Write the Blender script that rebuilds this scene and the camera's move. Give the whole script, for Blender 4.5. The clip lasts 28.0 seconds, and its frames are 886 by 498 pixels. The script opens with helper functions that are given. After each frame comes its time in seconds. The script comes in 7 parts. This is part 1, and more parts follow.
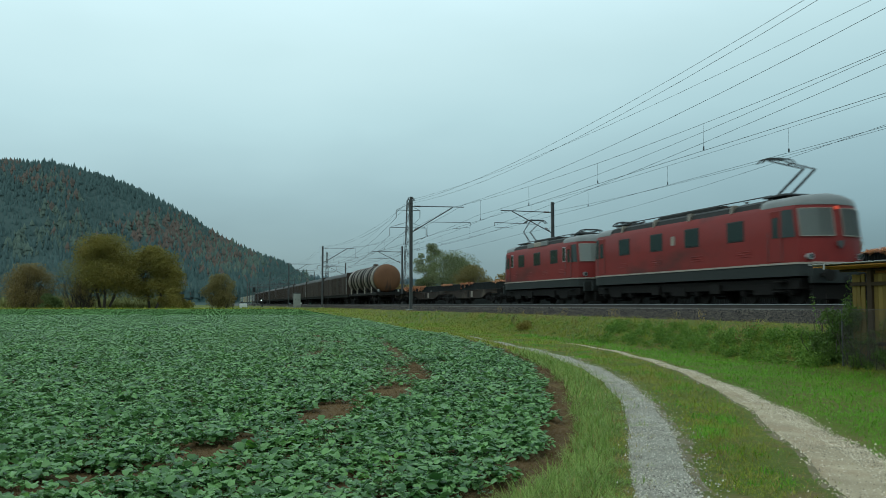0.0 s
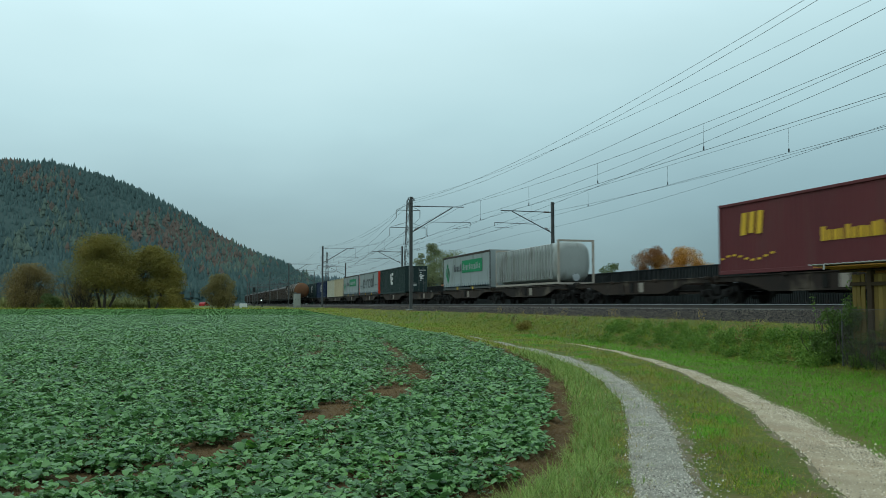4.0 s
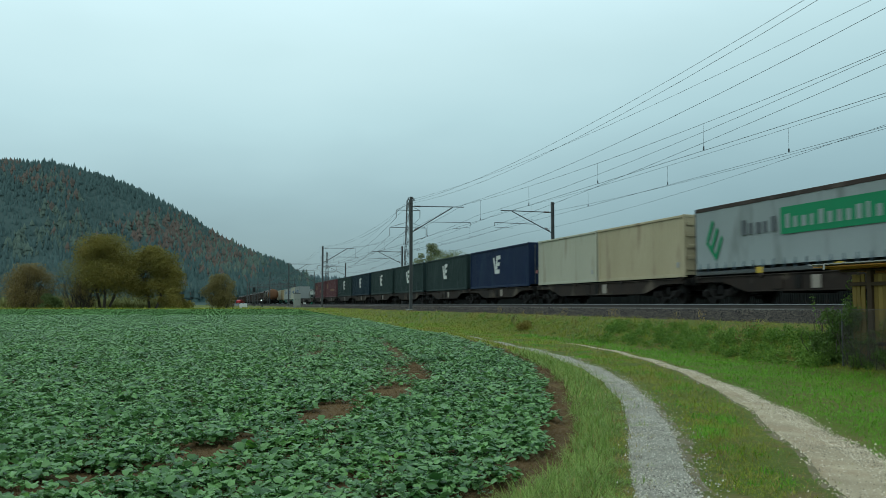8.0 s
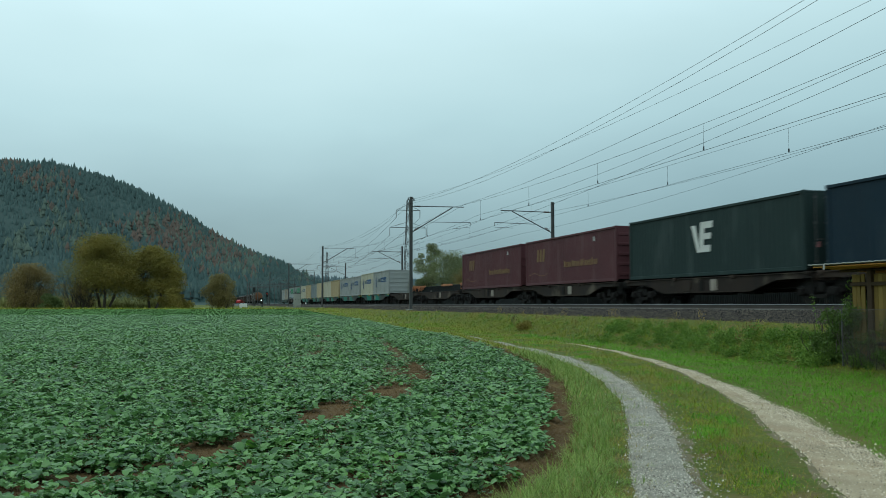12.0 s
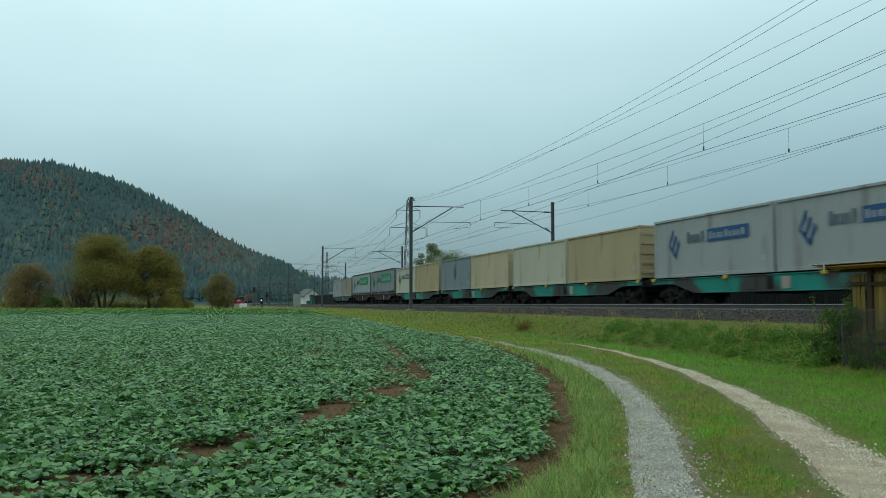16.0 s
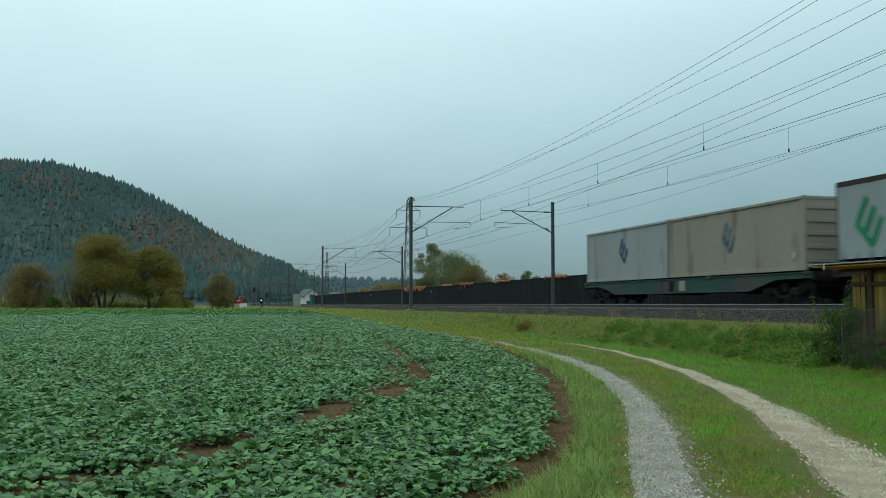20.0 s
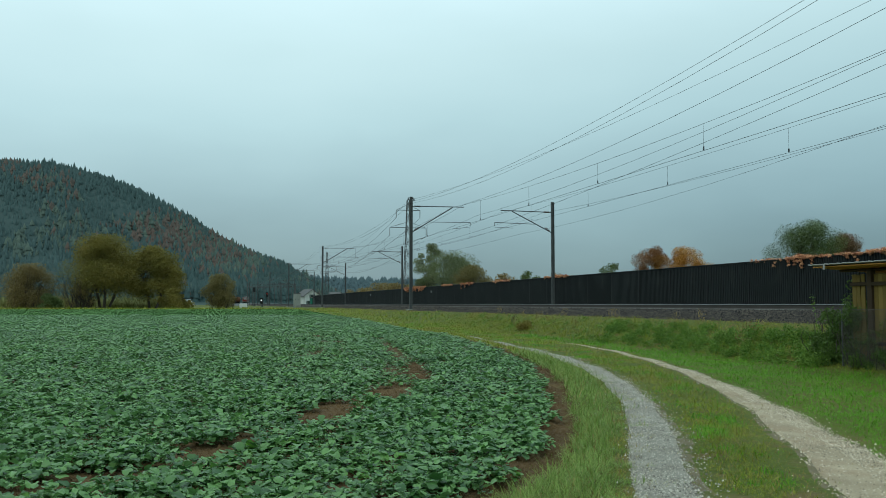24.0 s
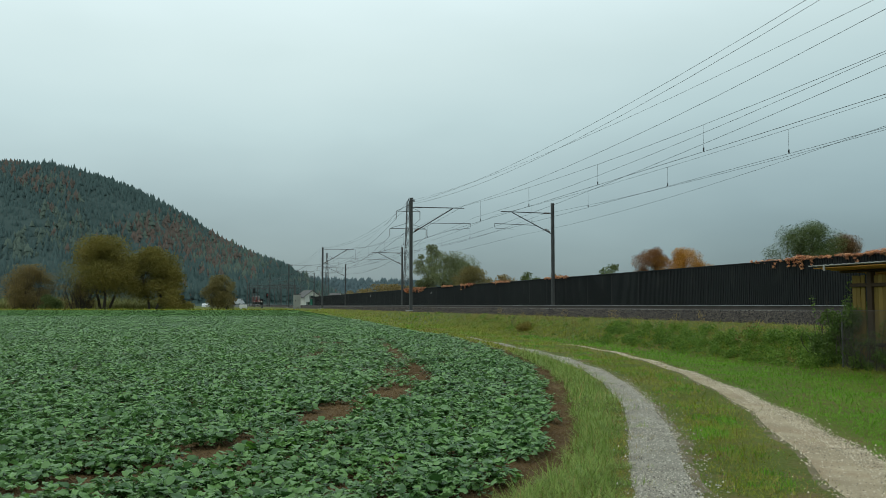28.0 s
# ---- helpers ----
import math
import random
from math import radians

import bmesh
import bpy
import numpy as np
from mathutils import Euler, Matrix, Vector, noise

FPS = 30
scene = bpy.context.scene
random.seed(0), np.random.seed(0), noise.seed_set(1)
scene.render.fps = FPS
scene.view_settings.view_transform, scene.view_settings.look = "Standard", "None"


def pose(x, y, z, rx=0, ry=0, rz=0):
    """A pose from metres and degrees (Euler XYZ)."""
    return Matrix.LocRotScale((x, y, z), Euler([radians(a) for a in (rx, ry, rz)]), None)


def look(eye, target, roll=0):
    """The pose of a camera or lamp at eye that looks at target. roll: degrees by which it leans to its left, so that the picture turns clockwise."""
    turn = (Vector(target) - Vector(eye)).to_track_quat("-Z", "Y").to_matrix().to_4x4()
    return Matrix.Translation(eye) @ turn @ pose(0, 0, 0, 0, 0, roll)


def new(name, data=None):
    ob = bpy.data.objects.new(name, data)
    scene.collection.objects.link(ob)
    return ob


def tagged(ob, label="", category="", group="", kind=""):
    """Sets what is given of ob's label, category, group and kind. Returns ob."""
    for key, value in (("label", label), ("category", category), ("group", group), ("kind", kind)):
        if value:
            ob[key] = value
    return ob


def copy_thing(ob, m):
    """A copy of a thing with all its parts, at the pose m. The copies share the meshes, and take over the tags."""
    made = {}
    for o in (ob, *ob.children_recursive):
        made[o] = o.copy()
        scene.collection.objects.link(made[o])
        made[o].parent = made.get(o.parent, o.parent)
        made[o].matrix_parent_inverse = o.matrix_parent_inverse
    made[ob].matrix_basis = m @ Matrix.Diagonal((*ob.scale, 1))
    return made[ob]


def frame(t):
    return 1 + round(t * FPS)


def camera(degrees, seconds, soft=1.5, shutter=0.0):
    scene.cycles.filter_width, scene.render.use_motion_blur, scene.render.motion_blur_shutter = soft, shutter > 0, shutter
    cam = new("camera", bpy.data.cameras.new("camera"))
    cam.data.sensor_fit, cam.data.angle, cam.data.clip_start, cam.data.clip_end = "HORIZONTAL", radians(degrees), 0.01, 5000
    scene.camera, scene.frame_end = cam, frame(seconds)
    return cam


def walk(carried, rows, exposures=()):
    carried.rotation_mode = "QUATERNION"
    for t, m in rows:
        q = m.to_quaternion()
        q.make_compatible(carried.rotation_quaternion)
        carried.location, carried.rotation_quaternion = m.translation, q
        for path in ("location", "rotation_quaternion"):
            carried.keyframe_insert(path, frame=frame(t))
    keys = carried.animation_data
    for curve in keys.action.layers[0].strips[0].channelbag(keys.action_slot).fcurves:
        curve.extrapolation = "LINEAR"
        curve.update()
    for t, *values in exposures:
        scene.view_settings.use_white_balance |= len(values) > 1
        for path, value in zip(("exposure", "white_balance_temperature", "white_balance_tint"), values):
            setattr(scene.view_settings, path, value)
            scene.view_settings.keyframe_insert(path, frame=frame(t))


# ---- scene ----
# World: x runs across the railway (away from the eye), y along it, z up. Rail heads lie at RAIL.
TURN = 15.2          # degrees from the railway's direction to the camera's heading
EYE = 1.6            # eye height over the near field
RAIL = 1.60
SPEED = 25.5         # freight train, metres a second
CA, SA = math.cos(radians(TURN)), math.sin(radians(TURN))

cam = camera(53.66, 28.0, soft=0.8, shutter=0.3)


def heading(up):
    return look((0, 0, EYE), (SA * 100, CA * 100, EYE + math.tan(radians(up)) * 100))


UP = 3.60
walk(cam, [(0.0, heading(UP)), (14.0, heading(UP)), (25.8, heading(UP)), (27.2, heading(UP + 0.07)), (28.0, heading(UP + 0.07))],
     [(0.0, 0.0, 6050, 1), (24.6, 0.0, 6050, 1), (26.2, 0.0, 6350, 6), (28.0, -0.02, 6600, 9)])


def out(x, d):
    """Plan place x metres right of the camera's axis and d metres ahead."""
    return x * CA + d * SA, d * CA - x * SA


# ---- sky and sun ----
world = bpy.data.worlds.new("overcast")
scene.world = world
world.use_nodes = True
wn, wl = world.node_tree.nodes, world.node_tree.links
wn.clear()
w_out = wn.new("ShaderNodeOutputWorld")
w_bg = wn.new("ShaderNodeBackground")
w_sky = wn.new("ShaderNodeTexSky")
w_sky.sky_type, w_sky.sun_disc = "NISHITA", False
w_sky.sun_elevation, w_sky.sun_rotation = radians(38), radians(-60)
w_co = wn.new("ShaderNodeTexCoord")
w_sep = wn.new("ShaderNodeSeparateXYZ")
wl.new(w_co.outputs["Generated"], w_sep.inputs[0])
w_ramp = wn.new("ShaderNodeValToRGB")
e = w_ramp.color_ramp.elements
e[0].position, e[0].color = 0.0, (0.200, 0.268, 0.300, 1)
e[1].position, e[1].color = 0.36, (0.79, 0.95, 0.97, 1)
for p, c in ((0.045, (0.228, 0.312, 0.336, 1)), (0.11, (0.352, 0.466, 0.488, 1)), (0.20, (0.535, 0.685, 0.698, 1)), (0.28, (0.650, 0.800, 0.806, 1))):
    w_ramp.color_ramp.elements.new(p).color = c
w_map = wn.new("ShaderNodeMapping")
w_map.inputs["Scale"].default_value = (1.0, 1.0, 2.6)
wl.new(w_co.outputs["Generated"], w_map.inputs[0])
w_noise = wn.new("ShaderNodeTexNoise")
w_noise.inputs["Scale"].default_value, w_noise.inputs["Detail"].default_value = 2.6, 4
wl.new(w_map.outputs[0], w_noise.inputs[0])
w_wob = wn.new("ShaderNodeMath")
w_wob.operation = "MULTIPLY_ADD"
w_wob.inputs[1].default_value = 0.10
wl.new(w_noise.outputs["Fac"], w_wob.inputs[0])
w_off = wn.new("ShaderNodeMath")
w_off.operation = "SUBTRACT"
w_off.inputs[1].default_value = 0.05
wl.new(w_sep.outputs[2], w_off.inputs[0])
wl.new(w_off.outputs[0], w_wob.inputs[2])
wl.new(w_wob.outputs[0], w_ramp.inputs[0])
# the cloud is thicker and bluer low down across the railway
w_dot = wn.new("ShaderNodeVectorMath")
w_dot.operation = "DOT_PRODUCT"
w_dot.inputs[1].default_value = (CA, -SA, 0)
wl.new(w_co.outputs["Generated"], w_dot.inputs[0])
w_side = wn.new("ShaderNodeMapRange")
w_side.inputs["From Min"].default_value, w_side.inputs["From Max"].default_value = -0.15, 0.6
wl.new(w_dot.outputs["Value"], w_side.inputs["Value"])
w_tint = wn.new("ShaderNodeMix")
w_tint.data_type, w_tint.blend_type = "RGBA", "MULTIPLY"
w_tint.inputs["B"].default_value = (0.66, 0.725, 0.757, 1)
w_low = wn.new("ShaderNodeMapRange")
w_low.inputs["From Min"].default_value, w_low.inputs["From Max"].default_value = 0.08, 0.34
w_low.inputs["To Min"].default_value, w_low.inputs["To Max"].default_value = 1.0, 0.42
wl.new(w_sep.outputs[2], w_low.inputs["Value"])
w_both = wn.new("ShaderNodeMath")
w_both.operation = "MULTIPLY"
wl.new(w_side.outputs[0], w_both.inputs[0])
wl.new(w_low.outputs[0], w_both.inputs[1])
wl.new(w_both.outputs[0], w_tint.inputs["Factor"])
wl.new(w_ramp.outputs[0], w_tint.inputs["A"])
w_mul = wn.new("ShaderNodeMix")
w_mul.data_type, w_mul.blend_type = "RGBA", "ADD"
w_mul.inputs["Factor"].default_value = 0.012
wl.new(w_tint.outputs["Result"], w_mul.inputs["A"])
wl.new(w_sky.outputs[0], w_mul.inputs["B"])
wl.new(w_mul.outputs["Result"], w_bg.inputs["Color"])
w_bg.inputs["Strength"].default_value = 0.98
wl.new(w_bg.outputs[0], w_out.inputs[0])

sun = new("sun", bpy.data.lights.new("sun", "SUN"))
sun.data.energy, sun.data.angle, sun.data.color = 0.5, radians(40), (1.0, 0.97, 0.92)
sun.matrix_world = look((0, 0, 60), (26, 22, 12))


# ---- materials ----
def surface(name, dark, light, scale=4.0, rough=0.8, bump=0.3, fine=40.0, metal=0.0, wear=None, wear_at=0.62, per_object=0.0, island=0.0, stretch=(1, 1, 1), spec=0.22, bump_size=0.02, wear_scale=None, thin=0.0):
    """A procedural surface: two tones in broad clouds and fine grain, optional wear in patches, a fine relief."""
    m = bpy.data.materials.new(name)
    m.use_nodes = True
    n, l = m.node_tree.nodes, m.node_tree.links
    b = n["Principled BSDF"]
    b.inputs["Metallic"].default_value, b.inputs["Specular IOR Level"].default_value = metal, spec
    co = n.new("ShaderNodeTexCoord")
    mp = n.new("ShaderNodeMapping")
    mp.inputs["Scale"].default_value = stretch
    l.new(co.outputs["Object"], mp.inputs[0])
    big, small = n.new("ShaderNodeTexNoise"), n.new("ShaderNodeTexNoise")
    for t, s, d in ((big, scale, 5), (small, fine, 3)):
        t.inputs["Scale"].default_value, t.inputs["Detail"].default_value = s, d
        l.new(mp.outputs[0], t.inputs[0])
    mixf = n.new("ShaderNodeMath")
    mixf.operation = "MULTIPLY_ADD"
    mixf.inputs[1].default_value = 0.45
    l.new(small.outputs["Fac"], mixf.inputs[0])
    half = n.new("ShaderNodeMath")
    half.operation = "MULTIPLY_ADD"
    half.inputs[1].default_value, half.inputs[2].default_value = 1.1, -0.27
    l.new(big.outputs["Fac"], half.inputs[0])
    l.new(half.outputs[0], mixf.inputs[2])
    fac = mixf.outputs[0]
    if per_object or island:
        if per_object:
            src = n.new("ShaderNodeObjectInfo").outputs["Random"]
        else:
            src = n.new("ShaderNodeNewGeometry").outputs["Random Per Island"]
        add = n.new("ShaderNodeMath")
        add.operation = "MULTIPLY_ADD"
        add.inputs[1].default_value = per_object or island
        l.new(src, add.inputs[0])
        shift = n.new("ShaderNodeMath")
        shift.operation = "SUBTRACT"
        shift.inputs[1].default_value = (per_object or island) / 2
        l.new(fac, shift.inputs[0])
        l.new(shift.outputs[0], add.inputs[2])
        fac = add.outputs[0]
    mix = n.new("ShaderNodeMix")
    mix.data_type, mix.clamp_factor = "RGBA", True
    mix.inputs["A"].default_value, mix.inputs["B"].default_value = (*dark, 1), (*light, 1)
    l.new(fac, mix.inputs["Factor"])
    colour = mix.outputs["Result"]
    if wear:
        wn_ = n.new("ShaderNodeTexNoise")
        wn_.inputs["Scale"].default_value, wn_.inputs["Detail"].default_value = wear_scale or scale * 0.7, 7
        l.new(mp.outputs[0], wn_.inputs[0])
        wr = n.new("ShaderNodeValToRGB")
        wr.color_ramp.elements[0].position, wr.color_ramp.elements[1].position = wear_at - 0.04, wear_at + 0.08
        l.new(wn_.outputs["Fac"], wr.inputs[0])
        m2 = n.new("ShaderNodeMix")
        m2.data_type = "RGBA"
        m2.inputs["B"].default_value = (*wear, 1)
        l.new(colour, m2.inputs["A"])
        l.new(wr.outputs[0], m2.inputs["Factor"])
        colour = m2.outputs["Result"]
    l.new(colour, b.inputs["Base Color"])
    rr = n.new("ShaderNodeMapRange")
    rr.inputs["To Min"].default_value, rr.inputs["To Max"].default_value = max(0.05, rough - 0.12), min(1.0, rough + 0.12)
    l.new(big.outputs["Fac"], rr.inputs["Value"])
    l.new(rr.outputs[0], b.inputs["Roughness"])
    if bump:
        bp = n.new("ShaderNodeBump")
        bp.inputs["Strength"].default_value, bp.inputs["Distance"].default_value = bump, bump_size
        l.new(small.outputs["Fac"], bp.inputs["Height"])
        l.new(bp.outputs[0], b.inputs["Normal"])
    if thin:
        tr_ = n.new("ShaderNodeBsdfTranslucent")
        l.new(colour, tr_.inputs["Color"])
        ms = n.new("ShaderNodeMixShader")
        ms.inputs[0].default_value = thin
        l.new(b.outputs[0], ms.inputs[1])
        l.new(tr_.outputs[0], ms.inputs[2])
        l.new(ms.outputs[0], n["Material Output"].inputs["Surface"])
    return m


def glow(name, colour, strength):
    m = bpy.data.materials.new(name)
    m.use_nodes = True
    b = m.node_tree.nodes["Principled BSDF"]
    b.inputs["Base Color"].default_value = (*colour, 1)
    b.inputs["Emission Color"].default_value, b.inputs["Emission Strength"].default_value = (*colour, 1), strength
    return m


M = {}
M["soil"] = surface("soil", (0.066, 0.038, 0.014), (0.165, 0.100, 0.042), 1.2, 0.95, 1.0, 22, wear=(0.205, 0.140, 0.070), wear_at=0.64, bump_size=0.06)
M["turf"] = surface("turf", (0.062, 0.085, 0.010), (0.130, 0.142, 0.022), 0.5, 0.95, 0.8, 18, wear=(0.140, 0.100, 0.038), wear_at=0.60, bump_size=0.05, wear_scale=1.6)
M["gravel"] = surface("grey_gravel", (0.135, 0.122, 0.098), (0.46, 0.42, 0.345), 2.5, 0.95, 1.0, 75, wear=(0.28, 0.25, 0.20), wear_at=0.62)
M["gravel_tan"] = surface("tan_gravel", (0.230, 0.176, 0.110), (0.60, 0.485, 0.330), 2.0, 0.95, 1.0, 75, wear=(0.38, 0.285, 0.185), wear_at=0.54)
M["worn_earth"] = surface("worn_earth", (0.105, 0.082, 0.044), (0.270, 0.220, 0.140), 3.0, 0.95, 1.0, 55, wear=(0.105, 0.115, 0.024), wear_at=0.50, wear_scale=4.5)
M["straw"] = surface("dry_grass_blade", (0.165, 0.125, 0.034), (0.42, 0.320, 0.125), 0.8, 0.8, 0.0, 4, island=0.9, spec=0.1, thin=0.2)
M["stone"] = surface("gravel_stone", (0.12, 0.106, 0.084), (0.60, 0.545, 0.45), 3.0, 0.9, 0.2, 60, island=1.1)
M["stone_tan"] = surface("tan_gravel_stone", (0.160, 0.126, 0.084), (0.72, 0.61, 0.45), 3.0, 0.9, 0.2, 60, island=1.1)
M["ballast"] = surface("ballast", (0.016, 0.012, 0.009), (0.044, 0.034, 0.026), 1.0, 0.95, 1.0, 22, bump_size=0.05)
M["ballast_stone"] = surface("ballast_stone", (0.002, 0.0018, 0.0015), (0.098, 0.080, 0.063), 2.0, 0.9, 0.2, 30, island=1.5)
M["rail_side"] = surface("rail_rust", (0.040, 0.034, 0.030), (0.085, 0.074, 0.066), 3.0, 0.8, 0.3, 40)
M["rail_head"] = surface("rail_steel", (0.26, 0.265, 0.27), (0.40, 0.405, 0.41), 2.0, 0.45, 0.0, 30, metal=0.7)
M["concrete"] = surface("concrete", (0.17, 0.165, 0.155), (0.34, 0.33, 0.31), 1.5, 0.9, 0.4, 30, wear=(0.12, 0.11, 0.10), wear_at=0.64)
M["wall_panel"] = surface("noise_wall_panel", (0.008, 0.0105, 0.011), (0.019, 0.0225, 0.0225), 0.8, 0.8, 0.15, 30, per_object=0.25, wear=(0.028, 0.031, 0.029), wear_at=0.66, stretch=(1, 1, 0.35))
M["wall_post"] = surface("noise_wall_post", (0.012, 0.013, 0.014), (0.026, 0.028, 0.028), 1.5, 0.6, 0.1, 30, metal=0.3)
M["galv"] = surface("galvanised_steel", (0.065, 0.068, 0.067), (0.135, 0.138, 0.135), 2.0, 0.6, 0.15, 30, metal=0.5, wear=(0.09, 0.085, 0.08), wear_at=0.66)
M["dark_steel"] = surface("dark_steel", (0.055, 0.058, 0.06), (0.11, 0.112, 0.115), 2.0, 0.55, 0.1, 30, metal=0.4)
M["wire"] = surface("copper_wire", (0.045, 0.05, 0.055), (0.075, 0.08, 0.085), 1.0, 0.5, 0.0, 10, metal=0.5)
M["insulator"] = surface("insulator_glaze", (0.05, 0.03, 0.022), (0.09, 0.05, 0.035), 3.0, 0.3, 0.0, 20)
M["crop"] = surface("crop_leaf", (0.044, 0.118, 0.028), (0.192, 0.352, 0.108), 0.35, 0.40, 0.4, 14, island=1.4, spec=0.45, wear=(0.140, 0.310, 0.030), wear_at=0.64, wear_scale=3.0, thin=0.28)
M["crop_far"] = surface("crop_far", (0.055, 0.132, 0.030), (0.122, 0.246, 0.062), 0.12, 0.8, 0.5, 3.0, wear=(0.13, 0.25, 0.055), wear_at=0.60, bump_size=0.2, wear_scale=0.05)
M["grass"] = surface("grass_blade", (0.150, 0.205, 0.016), (0.360, 0.368, 0.054), 0.45, 0.7, 0.0, 4, island=0.75, wear=(0.330, 0.245, 0.066), wear_at=0.60, spec=0.15, thin=0.3)
M["tall_grass"] = surface("tall_grass_blade", (0.115, 0.210, 0.024), (0.330, 0.420, 0.110), 0.6, 0.6, 0.0, 4, island=1.0, spec=0.25, thin=0.3)
M["lawn"] = surface("lawn_blade", (0.092, 0.250, 0.012), (0.200, 0.415, 0.036), 0.5, 0.7, 0.0, 4, island=0.8, spec=0.15, thin=0.3)
M["bramble"] = surface("bramble_leaf", (0.058, 0.130, 0.014), (0.200, 0.315, 0.050), 0.6, 0.55, 0.0, 6, island=1.1, wear=(0.20, 0.20, 0.05), wear_at=0.66, thin=0.25)
M["bark"] = surface("bark", (0.035, 0.028, 0.022), (0.095, 0.080, 0.065), 3.0, 0.95, 0.8, 30, stretch=(1, 1, 0.3))
M["leaf_willow"] = surface("leaf_olive", (0.115, 0.116, 0.026), (0.300, 0.225, 0.052), 0.22, 0.7, 0.0, 5, island=0.5, thin=0.32)
M["leaf_green"] = surface("leaf_green", (0.070, 0.104, 0.032), (0.175, 0.212, 0.074), 0.3, 0.7, 0.0, 5, island=0.55, thin=0.3)
M["leaf_pale"] = surface("leaf_pale_green", (0.115, 0.145, 0.062), (0.250, 0.270, 0.125), 0.3, 0.7, 0.0, 5, island=0.5, thin=0.35)
M["leaf_tan"] = surface("leaf_tan", (0.150, 0.130, 0.048), (0.310, 0.245, 0.095), 0.3, 0.7, 0.0, 5, island=0.5, thin=0.32)
M["leaf_rust"] = surface("leaf_rust", (0.135, 0.058, 0.020), (0.300, 0.135, 0.040), 0.4, 0.7, 0.0, 5, island=0.8, thin=0.25)
M["leaf_amber"] = surface("leaf_amber", (0.33, 0.135, 0.018), (0.58, 0.30, 0.045), 0.4, 0.7, 0.0, 5, island=0.8, thin=0.25)
M["leaf_brown"] = surface("leaf_brown", (0.165, 0.125, 0.048), (0.320, 0.232, 0.094), 0.3, 0.8, 0.0, 5, island=0.6, thin=0.3)
M["leaf_red"] = surface("leaf_red_brown", (0.09, 0.075, 0.030), (0.27, 0.125, 0.055), 0.4, 0.7, 0.0, 5, island=1.0, thin=0.25)
M["creeper"] = surface("creeper_leaf", (0.28, 0.060, 0.040), (0.95, 0.52, 0.26), 2.5, 0.65, 0.0, 8, island=1.1)
# hill woods and their floor: distance haze mixed into the base colours, paler and bluer
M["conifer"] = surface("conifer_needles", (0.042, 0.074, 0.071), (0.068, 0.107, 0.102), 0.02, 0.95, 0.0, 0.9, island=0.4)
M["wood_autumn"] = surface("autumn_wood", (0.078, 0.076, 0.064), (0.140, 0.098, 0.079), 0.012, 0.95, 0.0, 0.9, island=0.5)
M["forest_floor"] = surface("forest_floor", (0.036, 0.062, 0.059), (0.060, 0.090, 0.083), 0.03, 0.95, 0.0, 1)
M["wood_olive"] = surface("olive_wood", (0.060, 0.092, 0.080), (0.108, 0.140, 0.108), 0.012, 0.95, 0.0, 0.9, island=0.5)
# horizon woods: blue-grey base colour stands in for the air's haze
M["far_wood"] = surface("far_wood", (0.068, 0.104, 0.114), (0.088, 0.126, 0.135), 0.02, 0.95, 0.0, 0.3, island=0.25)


# ---- mesh helpers ----
def box(bm, x0, x1, y0, y1, z0, z1):
    """One closed block."""
    v = [bm.verts.new(p) for p in ((x0, y0, z0), (x1, y0, z0), (x1, y1, z0), (x0, y1, z0), (x0, y0, z1), (x1, y0, z1), (x1, y1, z1), (x0, y1, z1))]
    for f in ((0, 3, 2, 1), (4, 5, 6, 7), (0, 1, 5, 4), (1, 2, 6, 5), (2, 3, 7, 6), (3, 0, 4, 7)):
        bm.faces.new([v[i] for i in f])


def rounded(bm, x0, x1, y0, y1, z0, z1, r=0.03, seg=2):
    """A block with bevelled edges."""
    t = bmesh.new()
    box(t, x0, x1, y0, y1, z0, z1)
    bmesh.ops.bevel(t, geom=t.edges[:], offset=r, segments=seg, affect="EDGES", profile=0.5)
    join(bm, t)


def join(bm, other):
    me = bpy.data.meshes.new("joined")
    other.to_mesh(me)
    other.free()
    bm.from_mesh(me)
    bpy.data.meshes.remove(me)


def tube(bm, a, b, r, r2=None, seg=8):
    """A round bar from a to b."""
    a, b = Vector(a), Vector(b)
    d = b - a
    m = Matrix.Translation((a + b) / 2) @ d.to_track_quat("Z", "Y").to_matrix().to_4x4()
    bmesh.ops.create_cone(bm, cap_ends=True, segments=seg, radius1=r, radius2=r if r2 is None else r2, depth=d.length, matrix=m)


def strip(bm, rows, closed=False, caps=False):
    """Skin a list of equally long rings of points."""
    rings = [[bm.verts.new(p) for p in row] for row in rows]
    k = len(rings[0])
    for a, b in zip(rings, rings[1:]):
        for i in range(k if closed else k - 1):
            j = (i + 1) % k
            bm.faces.new((a[i], a[j], b[j], b[i]))
    if caps:
        bm.faces.new(rings[0][::-1])
        bm.faces.new(rings[-1])


def prism(bm, outline, axis, lo, hi):
    """A flat outline drawn out along an axis (0, 1 or 2)."""
    def at(p, t):
        q = list(p)
        q.insert(axis, t)
        return q
    rows = [[at(p, lo) for p in outline], [at(p, hi) for p in outline]]
    strip(bm, rows, closed=True, caps=True)


